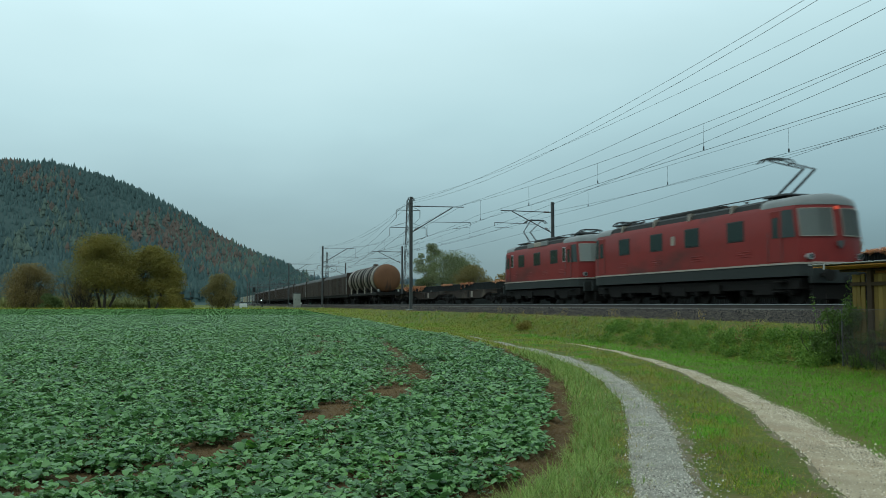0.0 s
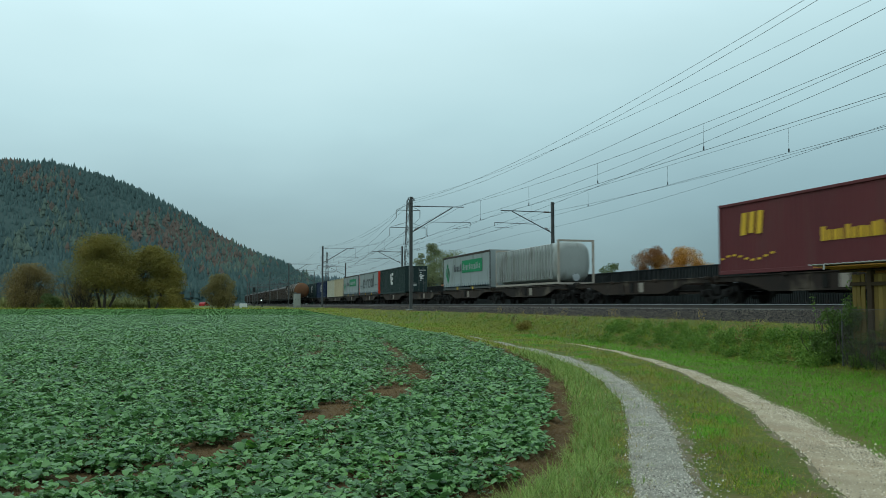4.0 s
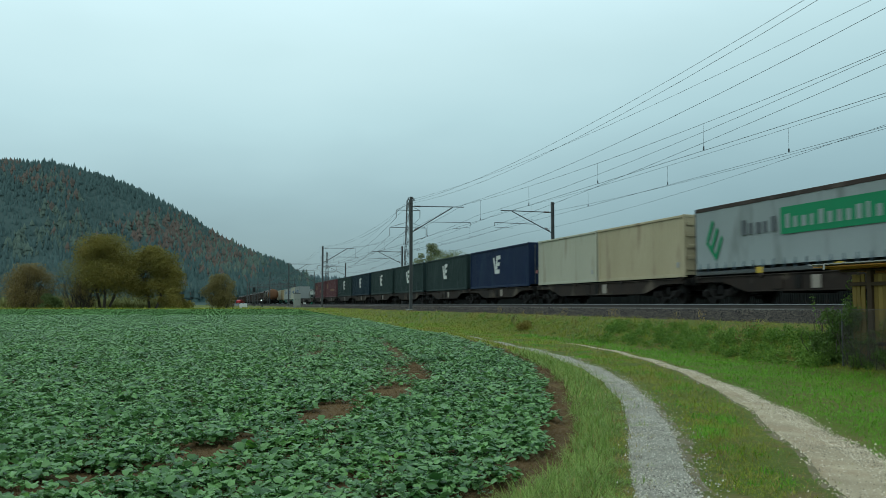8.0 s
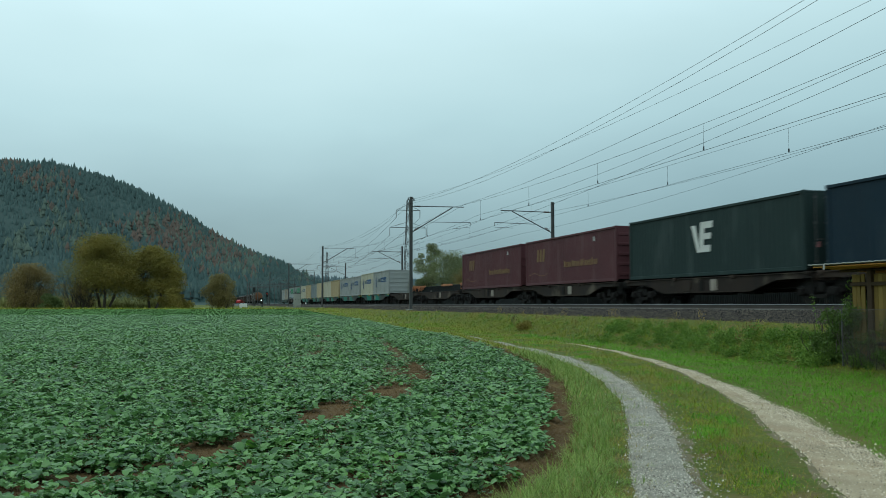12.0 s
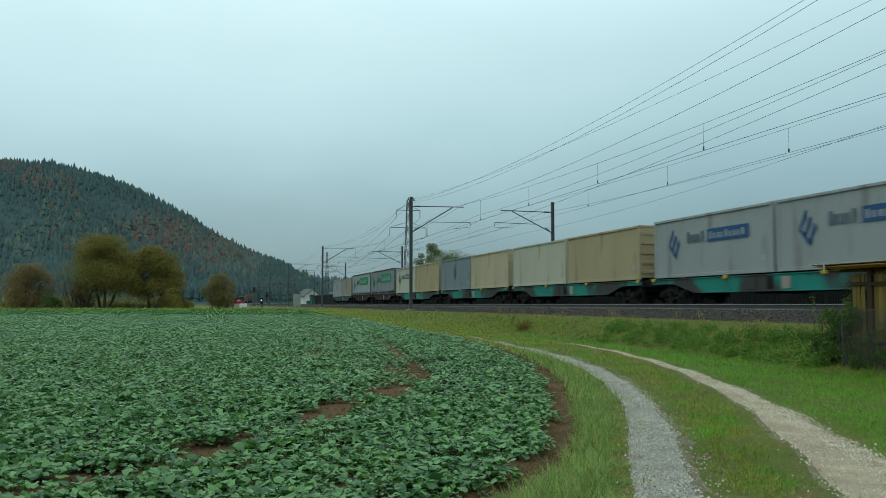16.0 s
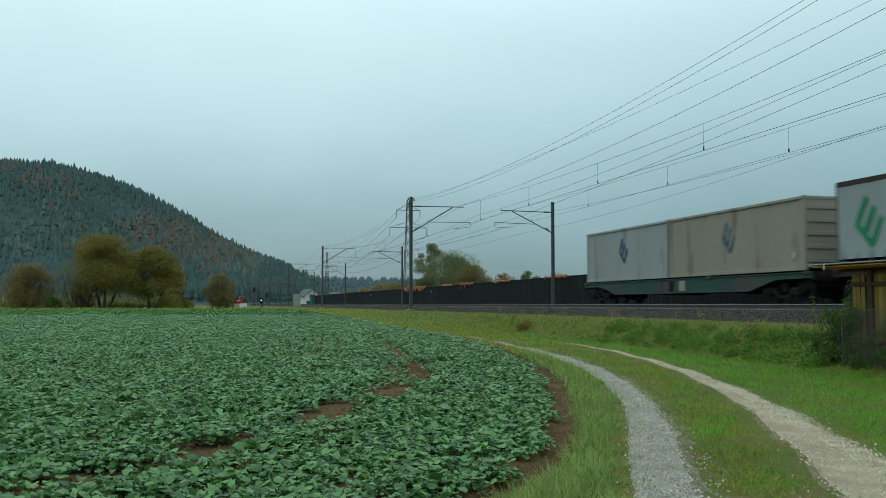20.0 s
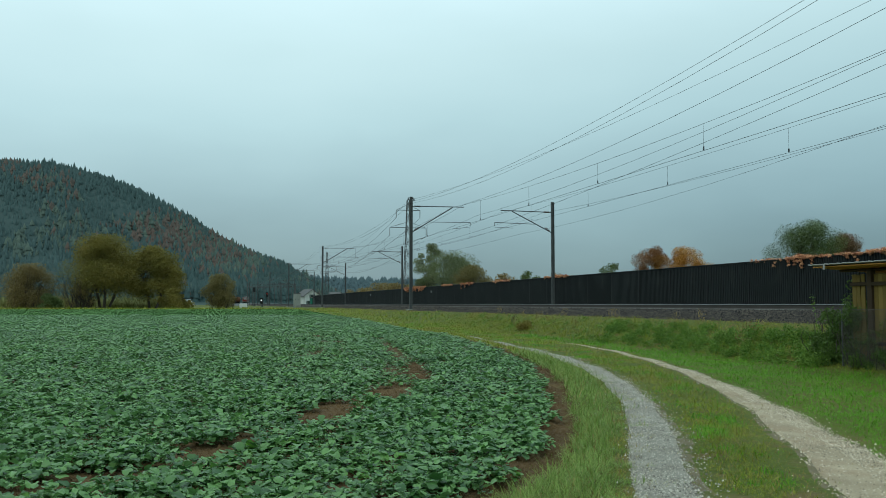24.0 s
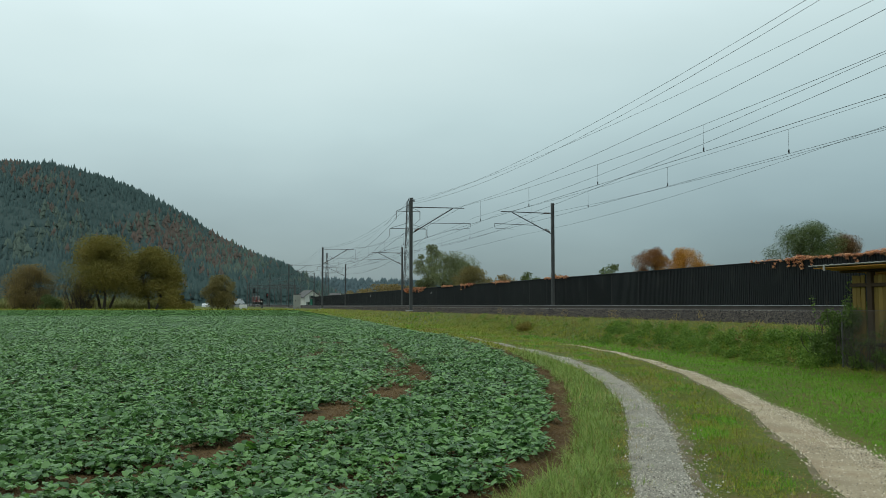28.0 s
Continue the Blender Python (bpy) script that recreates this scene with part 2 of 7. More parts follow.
def part(name, bm, material, parent=None, label="", smooth=False, at=None):
    """Links a bmesh as one mesh object, under a thing or a part."""
    bmesh.ops.recalc_face_normals(bm, faces=bm.faces[:])
    me = bpy.data.meshes.new(name)
    bm.to_mesh(me)
    bm.free()
    me.materials.append(M[material] if isinstance(material, str) else material)
    if smooth:
        for p in me.polygons:
            p.use_smooth = True
        me.set_sharp_from_angle(angle=radians(40))
    ob = new(name, me)
    ob.parent = parent
    if at is not None:
        ob.matrix_basis = at
    if label:
        ob["label"] = label
    return ob


def again(ob, parent, m):
    """The same part once more, on shared mesh data."""
    o = new(ob.name.split(".")[0], ob.data)
    o.parent, o.matrix_basis = parent, m
    if "label" in ob:
        o["label"] = ob["label"]
    return o


def thing(name, m, label, category, group="", kind=""):
    ob = new(name)
    ob.empty_display_size = 0.2
    ob.matrix_basis = m
    return tagged(ob, label, category, group, kind)


def raw(name, V, F, material, label="", category="", kind="", smooth=False):
    """A large mesh straight from arrays of corners and of faces with equally many corners."""
    me = bpy.data.meshes.new(name)
    k = F.shape[1]
    me.vertices.add(len(V))
    me.vertices.foreach_set("co", np.ascontiguousarray(V, dtype=np.float32).ravel())
    me.loops.add(F.size)
    me.loops.foreach_set("vertex_index", np.ascontiguousarray(F, dtype=np.int32).ravel())
    me.polygons.add(len(F))
    me.polygons.foreach_set("loop_start", np.arange(0, F.size, k, dtype=np.int32))
    me.polygons.foreach_set("loop_total", np.full(len(F), k, dtype=np.int32))
    me.update(calc_edges=True)
    me.validate()
    if smooth:
        me.polygons.foreach_set("use_smooth", np.ones(len(F), dtype=bool))
    me.materials.append(M[material])
    return tagged(new(name, me), label, category, "", kind)


def many(template_v, template_f, P):
    """Stack N placed copies P (N, k, 3) of a template into one array mesh."""
    n, k = P.shape[:2]
    return P.reshape(-1, 3), (template_f[None] + (np.arange(n) * k)[:, None, None]).reshape(-1, template_f.shape[1])


rng = np.random.default_rng(7)


# ---- ground ----
CROP_S = np.array([-60, 0, 5, 6.94, 7.8, 9.57, 11.38, 14.09, 17.92, 24.22, 34.06, 55.3, 102.4, 130])
CROP_N = np.array([-30, -4.55, 0.65, 2.41, 3.20, 4.20, 5.08, 6.2, 7.38, 8.7, 9.55, 9.95, 10.6, 10.9])
CROP_N = CROP_N - np.interp(CROP_S, [5, 8, 12, 25, 45], [0.08, 0.20, 0.46, 0.42, 0.0])
FIELD_END = 104.0


def depth(n, s):
    return s * CA + n * SA


def smooth01(t):
    t = np.clip(t, 0, 1)
    return t * t * (3 - 2 * t)


def ground_z(n, s):
    """Height of the ground: a field that rises gently, the railway bank, level land beyond."""
    n, s = np.asarray(n, float), np.asarray(s, float)
    z = 0.009 * np.clip(depth(n, s), -20, 110)
    up = smooth01((n - 12.5) / 2.6)
    z = z + (1.12 - z) * up
    down = smooth01((n - 28.5) / 4)
    z = z + (0.75 - z) * down
    edge = np.interp(s, CROP_S, CROP_N)
    off = n - edge                                     # the ploughed furrow along the crop
    z = z - 0.07 * np.exp(-((off - 0.16) / 0.16) ** 2) * (s < 30) * (s > -5)
    return z + 0.03 * np.sin(n * 1.7 + 0.6 * s) * np.sin(s * 0.9) * (n < 12.6) * (s < 80)


def axis(*spans):
    parts = [np.arange(a, b, st) for a, b, st in spans]
    return np.concatenate(parts + [[spans[-1][1]]])


gx = axis((-1500, -200, 130), (-200, -30, 10), (-30, -2, 1.0), (-2, 16, 0.2), (16, 30, 1.0), (30, 200, 17), (200, 2200, 200))
gy = axis((-600, -60, 90), (-60, -16, 4), (-16, 2, 0.6), (2, 30, 0.25), (30, 110, 1.0), (110, 300, 10), (300, 3900, 200))
GX, GY = np.meshgrid(gx, gy, indexing="ij")
gv = np.stack([GX, GY, ground_z(GX, GY)], -1).reshape(-1, 3)
ni, nj = GX.shape
ii, jj = np.meshgrid(np.arange(ni - 1), np.arange(nj - 1), indexing="ij")
q0 = (ii * nj + jj).ravel()
gf = np.stack([q0, q0 + nj, q0 + nj + 1, q0 + 1], -1)
ground = raw("ground", gv, gf, "turf", "grassy meadow and ploughed field beside the railway", "ground", "structure", smooth=True)
ground.data.materials.append(M["soil"])
ground.data.materials.append(M["crop_far"])
cx, cy = gv[gf].mean(1)[:, 0], gv[gf].mean(1)[:, 1]
edge_c = np.interp(cy, CROP_S, CROP_N)
cd = depth(cx, cy)
kind_c = np.where((cx < edge_c + 0.36) & (cd < FIELD_END) & (cx > -150), 1, 0)
kind_c = np.where((kind_c == 1) & (cd > 37), 2, kind_c)
kind_c = np.where((kind_c == 1) & (cy > 36) & (cx > edge_c), 0, kind_c)
ground.data.polygons.foreach_set("material_index", kind_c.astype(np.int32))


def spline(pts, step=0.4):
    """A smooth line through plan points (Catmull-Rom), as an array of places."""
    P = np.array(pts, float)
    P = np.vstack([2 * P[0] - P[1], P, 2 * P[-1] - P[-2]])
    res = []
    for i in range(1, len(P) - 2):
        k = max(2, int(np.linalg.norm(P[i + 1, :2] - P[i, :2]) / step))
        for t in np.arange(k) / k:
            a, b, c, d = P[i - 1:i + 3]
            res.append(0.5 * (2 * b + (c - a) * t + (2 * a - 5 * b + 4 * c - d) * t * t + (3 * b - a - 3 * c + d) * t ** 3))
    return np.array(res + [P[-2]])


LEFT_RUT = spline([(-7.5, -15, 0.62), (-0.4, -2, 0.62), (1.6, 2.2, 0.62), (2.75, 4.6, 0.62), (3.6, 6.4, 0.60), (4.5, 8.24, 0.62), (5.42, 10.1, 0.60), (6.65, 13, 0.52), (8.02, 17, 0.52), (8.85, 20.6, 0.50), (9.35, 23.8, 0.46), (9.85, 29, 0.28), (10.1, 34, 0.10)])
RIGHT_RUT = spline([(-5.4, -15.5, 1.0), (1.4, -2.5, 1.0), (3.4, 2.0, 1.0), (4.45, 4.2, 1.0), (5.3, 5.9, 1.0), (6.25, 7.75, 0.86), (7.1, 9.6, 0.76), (8.0, 11.6, 0.56), (9.65, 16.2, 0.36), (10.82, 20.6, 0.22), (11.55, 24.5, 0.12), (11.8, 28, 0.05)])


def rut(name, line, label, material, lift=0.016):
    """A worn wheel track of gravel that follows the ground, a little proud of it."""
    tang = np.gradient(line[:, :2], axis=0)
    tang /= np.linalg.norm(tang, axis=1)[:, None]
    nor = np.stack([tang[:, 1], -tang[:, 0]], -1)
    cols = np.linspace(-0.5, 0.5, 7)
    wob = 1 + 0.03 * np.sin(np.arange(len(line)) * 1.3) + 0.04 * np.sin(np.arange(len(line)) * 0.41 + 1)
    V = []
    for c in cols:
        p = line[:, :2] + nor * (c * line[:, 2] * wob)[:, None]
        z = ground_z(p[:, 0], p[:, 1]) + lift - 0.03 * (abs(c) > 0.45)
        V.append(np.column_stack([p, z]))
    V = np.stack(V, 1).reshape(-1, 3)
    k, n = len(cols), len(line)
    a = (np.arange(n - 1)[:, None] * k + np.arange(k - 1)[None]).ravel()
    return raw(name, V, np.stack([a, a + 1, a + k + 1, a + k], -1), material, label, "gravel track", "structure", smooth=True)


def margin(line, side, extra):
    """The strip of worn earth beside a wheel track, near the eye."""
    w = line[(line[:, 1] > 2) & (line[:, 1] < 21)].copy()
    grow = np.interp(w[:, 1], [2, 8, 13, 21], [extra, extra, extra * 0.6, 0.05]) * (1 + 0.25 * np.sin(w[:, 1] * 2.3) + 0.2 * np.sin(w[:, 1] * 5.1 + 1))
    w[:, 0] += side * 0.5 * grow * 0.9
    w[:, 1] -= side * 0.5 * grow * 0.42
    w[:, 2] += grow
    return w


rut("path_3", margin(LEFT_RUT, 0.8, 0.17), "trodden brown earth beside the wheel track", "worn_earth", 0.009)
rut("path_4", margin(RIGHT_RUT, -0.7, 0.10), "trodden brown earth beside the wheel track", "worn_earth", 0.009)
rut("path_1", LEFT_RUT, "grey gravel wheel track of a farm lane", "gravel")
rut("path_2", RIGHT_RUT, "pale tan gravel wheel track of a farm lane", "gravel_tan")

# ---- railway ----
NEAR, FAR = 18.4, 22.2      # track centres
bm = bmesh.new()
prof = [(14.75, 1.05), (15.0, 1.14), (16.55, 1.40), (16.9, 1.425), (20.0, 1.425), (20.3, 1.39), (20.7, 1.425), (24.0, 1.425), (25.4, 1.15), (25.7, 1.0)]
ys = [-760 + 20 * i for i in range(94)]
strip(bm, [[(x, y, z) for x, z in prof] for y in ys])
tagged(part("ballast", bm, "ballast", smooth=True), "brown grey crushed stone track bed", "ballast", kind="structure")

RAILPROF = [(-0.075, 0), (0.075, 0), (0.075, 0.012), (0.012, 0.035), (0.010, 0.125), (0.036, 0.138), (0.036, 0.168), (-0.036, 0.168), (-0.036, 0.138), (-0.010, 0.125), (-0.012, 0.035), (-0.075, 0.012)]
for track in (NEAR, FAR):
    for side in (-1, 1):
        bm = bmesh.new()
        prism(bm, [(x, z) for x, z in RAILPROF], 1, -760, 1100)
        rail = thing("rail", pose(track + side * 0.755, 0, RAIL - 0.17), "steel rail with a shiny head and rusty web", "rail", "rails")
        part("rail_web", bm, "rail_side", rail)
        bm = bmesh.new()
        rounded(bm, -0.038, 0.038, -760, 1100, 0.146, 0.1725, 0.005, 1)
        part("rail_head", bm, "rail_head", rail, "polished running surface")
SV, SF = [], []
for track in (NEAR, FAR):
    for i in range(300):
        y = -20 + 0.6 * i
        b0 = len(SV)
        SV += [(track - 1.3, y, 1.37), (track + 1.3, y, 1.37), (track + 1.3, y + 0.26, 1.37), (track - 1.3, y + 0.26, 1.37), (track - 1.27, y + 0.02, 1.432), (track + 1.27, y + 0.02, 1.432), (track + 1.27, y + 0.24, 1.432), (track - 1.27, y + 0.24, 1.432)]
        SF += [[b0 + k for k in f] for f in ((4, 5, 6, 7), (0, 1, 5, 4), (1, 2, 6, 5), (2, 3, 7, 6), (3, 0, 4, 7))]
raw("sleepers", np.array(SV), np.array(SF), "concrete", "concrete sleepers half sunk in the ballast", "sleeper", "stuff")

# loose stones of the track bed shoulder
OCT_V = np.array([(1, 0, -0.4), (-1, 0, -0.4), (0, 1, -0.4), (0, -1, -0.4), (0, 0, 1)], float)
OCT_F = np.array([(0, 2, 4), (2, 1, 4), (1, 3, 4), (3, 0, 4)])


def stones(name, n, s, z, size, material, label):
    k = len(n)
    jit = 1 + rng.uniform(-0.35, 0.35, (k, 5, 3))
    P = OCT_V[None] * jit * size[:, None, None]
    yaw = rng.uniform(0, 6.28, k)
    c, sn = np.cos(yaw)[:, None], np.sin(yaw)[:, None]
    P = np.stack([P[..., 0] * c - P[..., 1] * sn, P[..., 0] * sn + P[..., 1] * c, P[..., 2] * 0.75], -1)
    P += np.stack([n, s, z], -1)[:, None]
    V, F = many(OCT_V, OCT_F, P)
    return raw(name, V, F, material, label, "stones", "stuff")


k = 24000
bs = 14 + 100 * rng.random(k) ** 1.7
bn = rng.uniform(14.8, 16.75, k)
bz = np.interp(bn, [p[0] for p in prof], [p[1] for p in prof])
stones("ballast_stones", bn, bs, bz, rng.uniform(0.022, 0.048, k), "ballast_stone", "loose crushed ballast stones on the shoulder")
gn, gs, gz, gsz = [], [], [], []
for line, cnt in ((LEFT_RUT, 22000), (RIGHT_RUT, 24000)):
    near = line[(line[:, 1] > 4.5) & (line[:, 1] < 26)]
    at = (len(near) - 1.01) * rng.random(cnt) ** 1.4
    step = np.arange(len(near))
    pn, ps, w = (np.interp(at, step, near[:, c]) for c in range(3))
    across = rng.uniform(-0.43, 0.43, cnt) + rng.normal(0, 0.03, cnt) + (rng.random(cnt) < 0.12) * rng.normal(0, 0.20, cnt)
    if line is RIGHT_RUT:
        across = np.where((across < 0.05) & (rng.random(cnt) < 0.6), np.abs(across) + 0.08, across)
    else:
        across = np.where(rng.random(cnt) < 0.10, across + rng.uniform(0.1, 0.55, cnt), across)
    gn.append(pn + across * w * 0.92)
    gs.append(ps - across * w * 0.42)
    gsz.append(0.004 + 0.011 * rng.random(cnt) ** 2.2)
gn, gs, gsz = map(np.concatenate, (gn, gs, gsz))
for a, b, mt, lb in ((0, 22000, "stone", "loose grey gravel on the farm lane"), (22000, 46000, "stone_tan", "loose pale tan gravel on the farm lane")):
    stones("path_stones", gn[a:b], gs[a:b], ground_z(gn[a:b], gs[a:b]) + 0.016, gsz[a:b], mt, lb)

# ---- noise wall ----
WALL = 27.4
wall = thing("wall_noise", pose(WALL, 0, 0), "dark ribbed noise barrier wall along the tracks", "wall", kind="structure")
rib = []
for i in range(24):
    y = i * 0.165
    rib += [(0.0, y), (0.0, y + 0.09), (0.05, y + 0.105), (0.05, y + 0.15)]
rib.append((0.0, 3.96))
bm = bmesh.new()
strip(bm, [[(x, y, 0) for x, y in rib], [(x, y, 2.62) for x, y in rib]])
box(bm, 0.05, 0.11, 0, 3.96, 0, 2.62)
panel = part("panel", bm, "wall_panel", wall, at=pose(0, -28, 1.14))
bm = bmesh.new()
box(bm, -0.006, 0.13, -0.035, 0.035, 0.6, 3.80)
post = part("post", bm, "wall_post", wall, at=pose(0, -28.02, 0))
bm = bmesh.new()
rounded(bm, -0.04, 0.15, -28, 232, 0, 0.05, 0.012, 1)
part("coping", bm, "wall_post", wall, "dark metal coping along the top", at=pose(0, 0, 3.762))
bm = bmesh.new()
box(bm, -0.06, 0.14, -28, 232, 0.7, 1.135)
part("plinth", bm, "concrete", wall, "grey concrete plinth")
for i in range(1, 65):
    again(panel, wall, pose(0, -28 + 4 * i, 1.14))
    again(post, wall, pose(0, -28.02 + 4 * i, 0))

# ---- catenary ----
def mast(n, s, side, top=9.85, feeder=False, drop=0.0):
    """A steel line mast with its bracket over the track on the given side (+1 or -1)."""
    m = thing("catenary_mast", pose(n, s, 0), "grey steel overhead line mast with a bracket arm", "line mast", "line masts")
    bm = bmesh.new()
    for x in (-0.11, 0.09):
        box(bm, x, x + 0.02, -0.09, 0.09, 1.0, top)
    box(bm, -0.09, 0.09, -0.01, 0.01, 1.0, top)
    part("post", bm, "galv", m)
    bm = bmesh.new()
    rounded(bm, -0.35, 0.35, -0.35, 0.35, 0.55, 1.22, 0.03)
    part("footing", bm, "concrete", m, "concrete footing")
    e = side
    bm = bmesh.new()
    tube(bm, (e * 0.13, 0, 9.12 - drop), (e * 4.25, 0, 9.16 - drop), 0.035)
    arm = part("top_arm", bm, "dark_steel", m)
    bm = bmesh.new()
    tube(bm, (e * 0.13, 0, 7.15), (e * 3.35, 0, 9.12 - drop), 0.038)
    part("brace", bm, "dark_steel", m)
    bm = bmesh.new()
    tube(bm, (e * 1.35, 0, 7.92 - 0.4 * drop), (e * 4.75, 0, 7.98 - 0.4 * drop), 0.022)
    tube(bm, (e * 4.75, 0, 7.98 - 0.4 * drop), (e * 4.75, 0, 7.70 - 0.4 * drop), 0.018)
    tube(bm, (e * 4.75, 0, 7.62 - 0.4 * drop), (e * 3.25, 0, 7.42), 0.014)
    part("registration_arm", bm, "dark_steel", m)
    for z, a in ((9.12 - drop, 0.0), (7.15, 0.61)):
        bm = bmesh.new()
        for i in range(6):
            d = 0.22 + i * 0.075
            c = Vector((e * (d * math.cos(a) + 0.1), 0, z + d * math.sin(a)))
            v = Vector((e * math.cos(a), 0, math.sin(a))) * 0.02
            tube(bm, c - v, c + v, 0.075, 0.05, 8)
        part("insulator", bm, "insulator", m, "brown ribbed insulator")
    if feeder:
        bm = bmesh.new()
        for x in (-0.22, 0.22):
            tube(bm, (x, 0, 9.62), (x, 0, 9.78), 0.05, 0.03, 8)
        box(bm, -0.3, 0.3, -0.03, 0.03, 9.56, 9.62)
        part("feeder_bracket", bm, "dark_steel", m)
    return m


first = mast(15.2, 65.3, 1, 9.85, True)
copy_thing(first, pose(15.2, 12.6, 0))
next_one = mast(15.2, 117.6, 1, 9.35)
for s in (166.5, 216, 266, 316):
    copy_thing(next_one, pose(15.2, s, 0))
second = mast(26.0, 63.2, -1, 9.52, drop=0.40)
for s in (11.5, 117.0, 167.0, 217, 267, 317):
    copy_thing(second, pose(26.0, s, 0))

NODES = (12.6, 65.3, 117.6, 166.5, 216, 266, 316, 366)


def wire(name, label, n, high, high_near, sag_near, sag=0.7, r=0.009, droppers=None):
    """A line along the railway, hung from mast to mast; the span beside the eye has its own height and sag.
    Droppers carry a second wire at the heights given for the far and the near end."""
    w = thing(name, pose(n, 0, 0), label, "overhead wire", "overhead wires")

    def height(y):
        if y < NODES[0]:
            t = (NODES[0] - y) / 52.6
            return high_near - 4 * sag * t * (1 - t)
        if y < NODES[1]:
            t = (NODES[1] - y) / (NODES[1] - NODES[0])
            return high + (high_near - high) * t - 4 * sag_near * t * (1 - t)
        i = min(k for k in range(1, len(NODES)) if y <= NODES[k]) if y <= NODES[-1] else len(NODES) - 1
        t = (y - NODES[i - 1]) / (NODES[i] - NODES[i - 1])
        return high - 4 * sag * t * (1 - t)

    pts = []
    for a, b in zip((-40,) + NODES, NODES):
        pts += [(a + (b - a) * i / 12, height(a + (b - a) * i / 12)) for i in range(12)]
    bm = bmesh.new()
    strip(bm, [[(r * math.cos(q), y, z + r * math.sin(q)) for q in (0.5, 2.6, 4.7)] for y, z in pts], closed=True, caps=True)
    part("wire", bm, "wire", w)
    if droppers:
        for a, b in zip(NODES[:-4], NODES[1:]):
            for i in range(1, 6):
                y = a + (b - a) * (i - 0.2) / 5.6
                low = droppers[0] + (droppers[1] - droppers[0]) * max(0.0, (NODES[1] - y) / 52.7)
                bm = bmesh.new()
                tube(bm, (0, 0, low), (0, 0, height(y)), 0.006, seg=4)
                rounded(bm, -0.02, 0.02, -0.03, 0.03, low - 0.03, low + 0.12, 0.008, 1)
                part("dropper", bm, "wire", w, at=pose(0, y, 0))
    return w


wire("feeder_wire", "dark feeder cable hung between line masts", 15.05, 9.42, 10.06, 0.95, 0.95, 0.007)
wire("feeder_wire", "dark feeder cable hung between line masts", 15.4, 9.38, 10.13, 1.09, 0.98, 0.007)
wire("messenger_wire", "dark messenger wire with droppers over the near track", 18.4, 9.09, 9.04, 0.61, 0.72, 0.008, (7.42, 7.58))
wire("contact_wire", "copper contact wire over the near track", 18.4, 7.42, 7.58, 0.05, 0.02)
wire("messenger_wire", "dark messenger wire with droppers over the far track", 22.2, 8.75, 8.93, 0.36, 0.60, 0.007, (7.42, 7.72))
wire("contact_wire", "copper contact wire over the far track", 22.2, 7.42, 7.72, 0.05, 0.02, 0.008)
wire("return_wire", "dark return cable rising along the near track", 19.5, 9.40, 11.14, 0.75, 0.85)
wire("return_wire", "dark return cable rising between the tracks", 20.4, 8.49, 10.11, 0.60, 0.55, 0.008)
wire("return_wire", "dark cable rising steeply between the tracks", 21.6, 7.65, 10.27, 0.32, 0.2, 0.009)
wire("feeder_wire", "dark feeder cable beside the noise wall", 26.0, 8.88, 8.98, 0.46, 0.6, 0.008)
wire("feeder_wire", "dark cable rising beyond the far track", 24.2, 7.18, 9.36, 0.72, 0.2, 0.007)


# ---- wooded hill and far distance ----
RIDGE_X = [-900, -420, -300, -243, -212, -181, -165, -150, -140, -137, -119, -103, -88, -77, -60, -40]
RIDGE_Z = [40, 71.5, 72.5, 71.5, 69.5, 61.5, 54, 46.5, 40.5, 36.5, 27, 20.5, 15.5, 8.5, 0, -5]


def hill_z(x, d):
    """Height of the hill at x metres right of the camera's axis and d ahead."""
    crest = np.interp(x / 2, RIDGE_X, RIDGE_Z) * 2 + 2.0
    front = smooth01((d - 570) / 390) ** 0.9
    back = 1 - 0.8 * smooth01((d - 1000) / 600)
    return 0.6 + np.maximum(crest, 0) * front * back


hx, hd = np.arange(-1800, -60, 20.0), np.arange(540, 1640, 24.0)
HX, HD = np.meshgrid(hx, hd, indexing="ij")
HN, HS = out(HX, HD)
# floor lifted into the canopy, filling dark gaps as haze would
hv = np.stack([HN, HS, hill_z(HX, HD) + 8.5 * smooth01((hill_z(HX, HD) - 0.8) / 6) + 2.4 * np.sin(HX * 0.045) * np.sin(HD * 0.035) * (hill_z(HX, HD) > 6)], -1).reshape(-1, 3)
ni, nj = HX.shape
ii, jj = np.meshgrid(np.arange(ni - 1), np.arange(nj - 1), indexing="ij")
q0 = (ii * nj + jj).ravel()
raw("hillside", hv, np.stack([q0, q0 + nj, q0 + nj + 1, q0 + 1], -1), "forest_floor", "steep wooded hillside, lifted and tinted for haze", "hill", "structure", smooth=True)


def cone_tree(tiers, sides, seed):
    """Template of a ragged conifer, unit height: stacked skirts with uneven hems."""
    r = np.random.default_rng(seed)
    V, F = [], []
    for t in range(tiers):
        z0, z1 = 0.06 + 0.80 * t / tiers, 0.08 + 0.80 * (t + 1) / tiers + 0.14
        w = 0.20 * (1 - 0.82 * t / tiers)
        b = len(V)
        for i in range(sides):
            a = 2 * math.pi * (i + 0.5 * (t % 2)) / sides
            rr = w * (1.0 if i % 2 else 0.62) * r.uniform(0.7, 1.25)
            V.append((rr * math.cos(a), rr * math.sin(a), z0 - (0.035 if i % 2 else 0) + r.uniform(-0.03, 0.03)))
        V.append((r.uniform(-0.01, 0.01), r.uniform(-0.01, 0.01), min(z1, 1.0)))
        for i in range(sides):
            F.append((b + i, b + (i + 1) % sides, b + sides))
    return np.array(V), np.array(F)


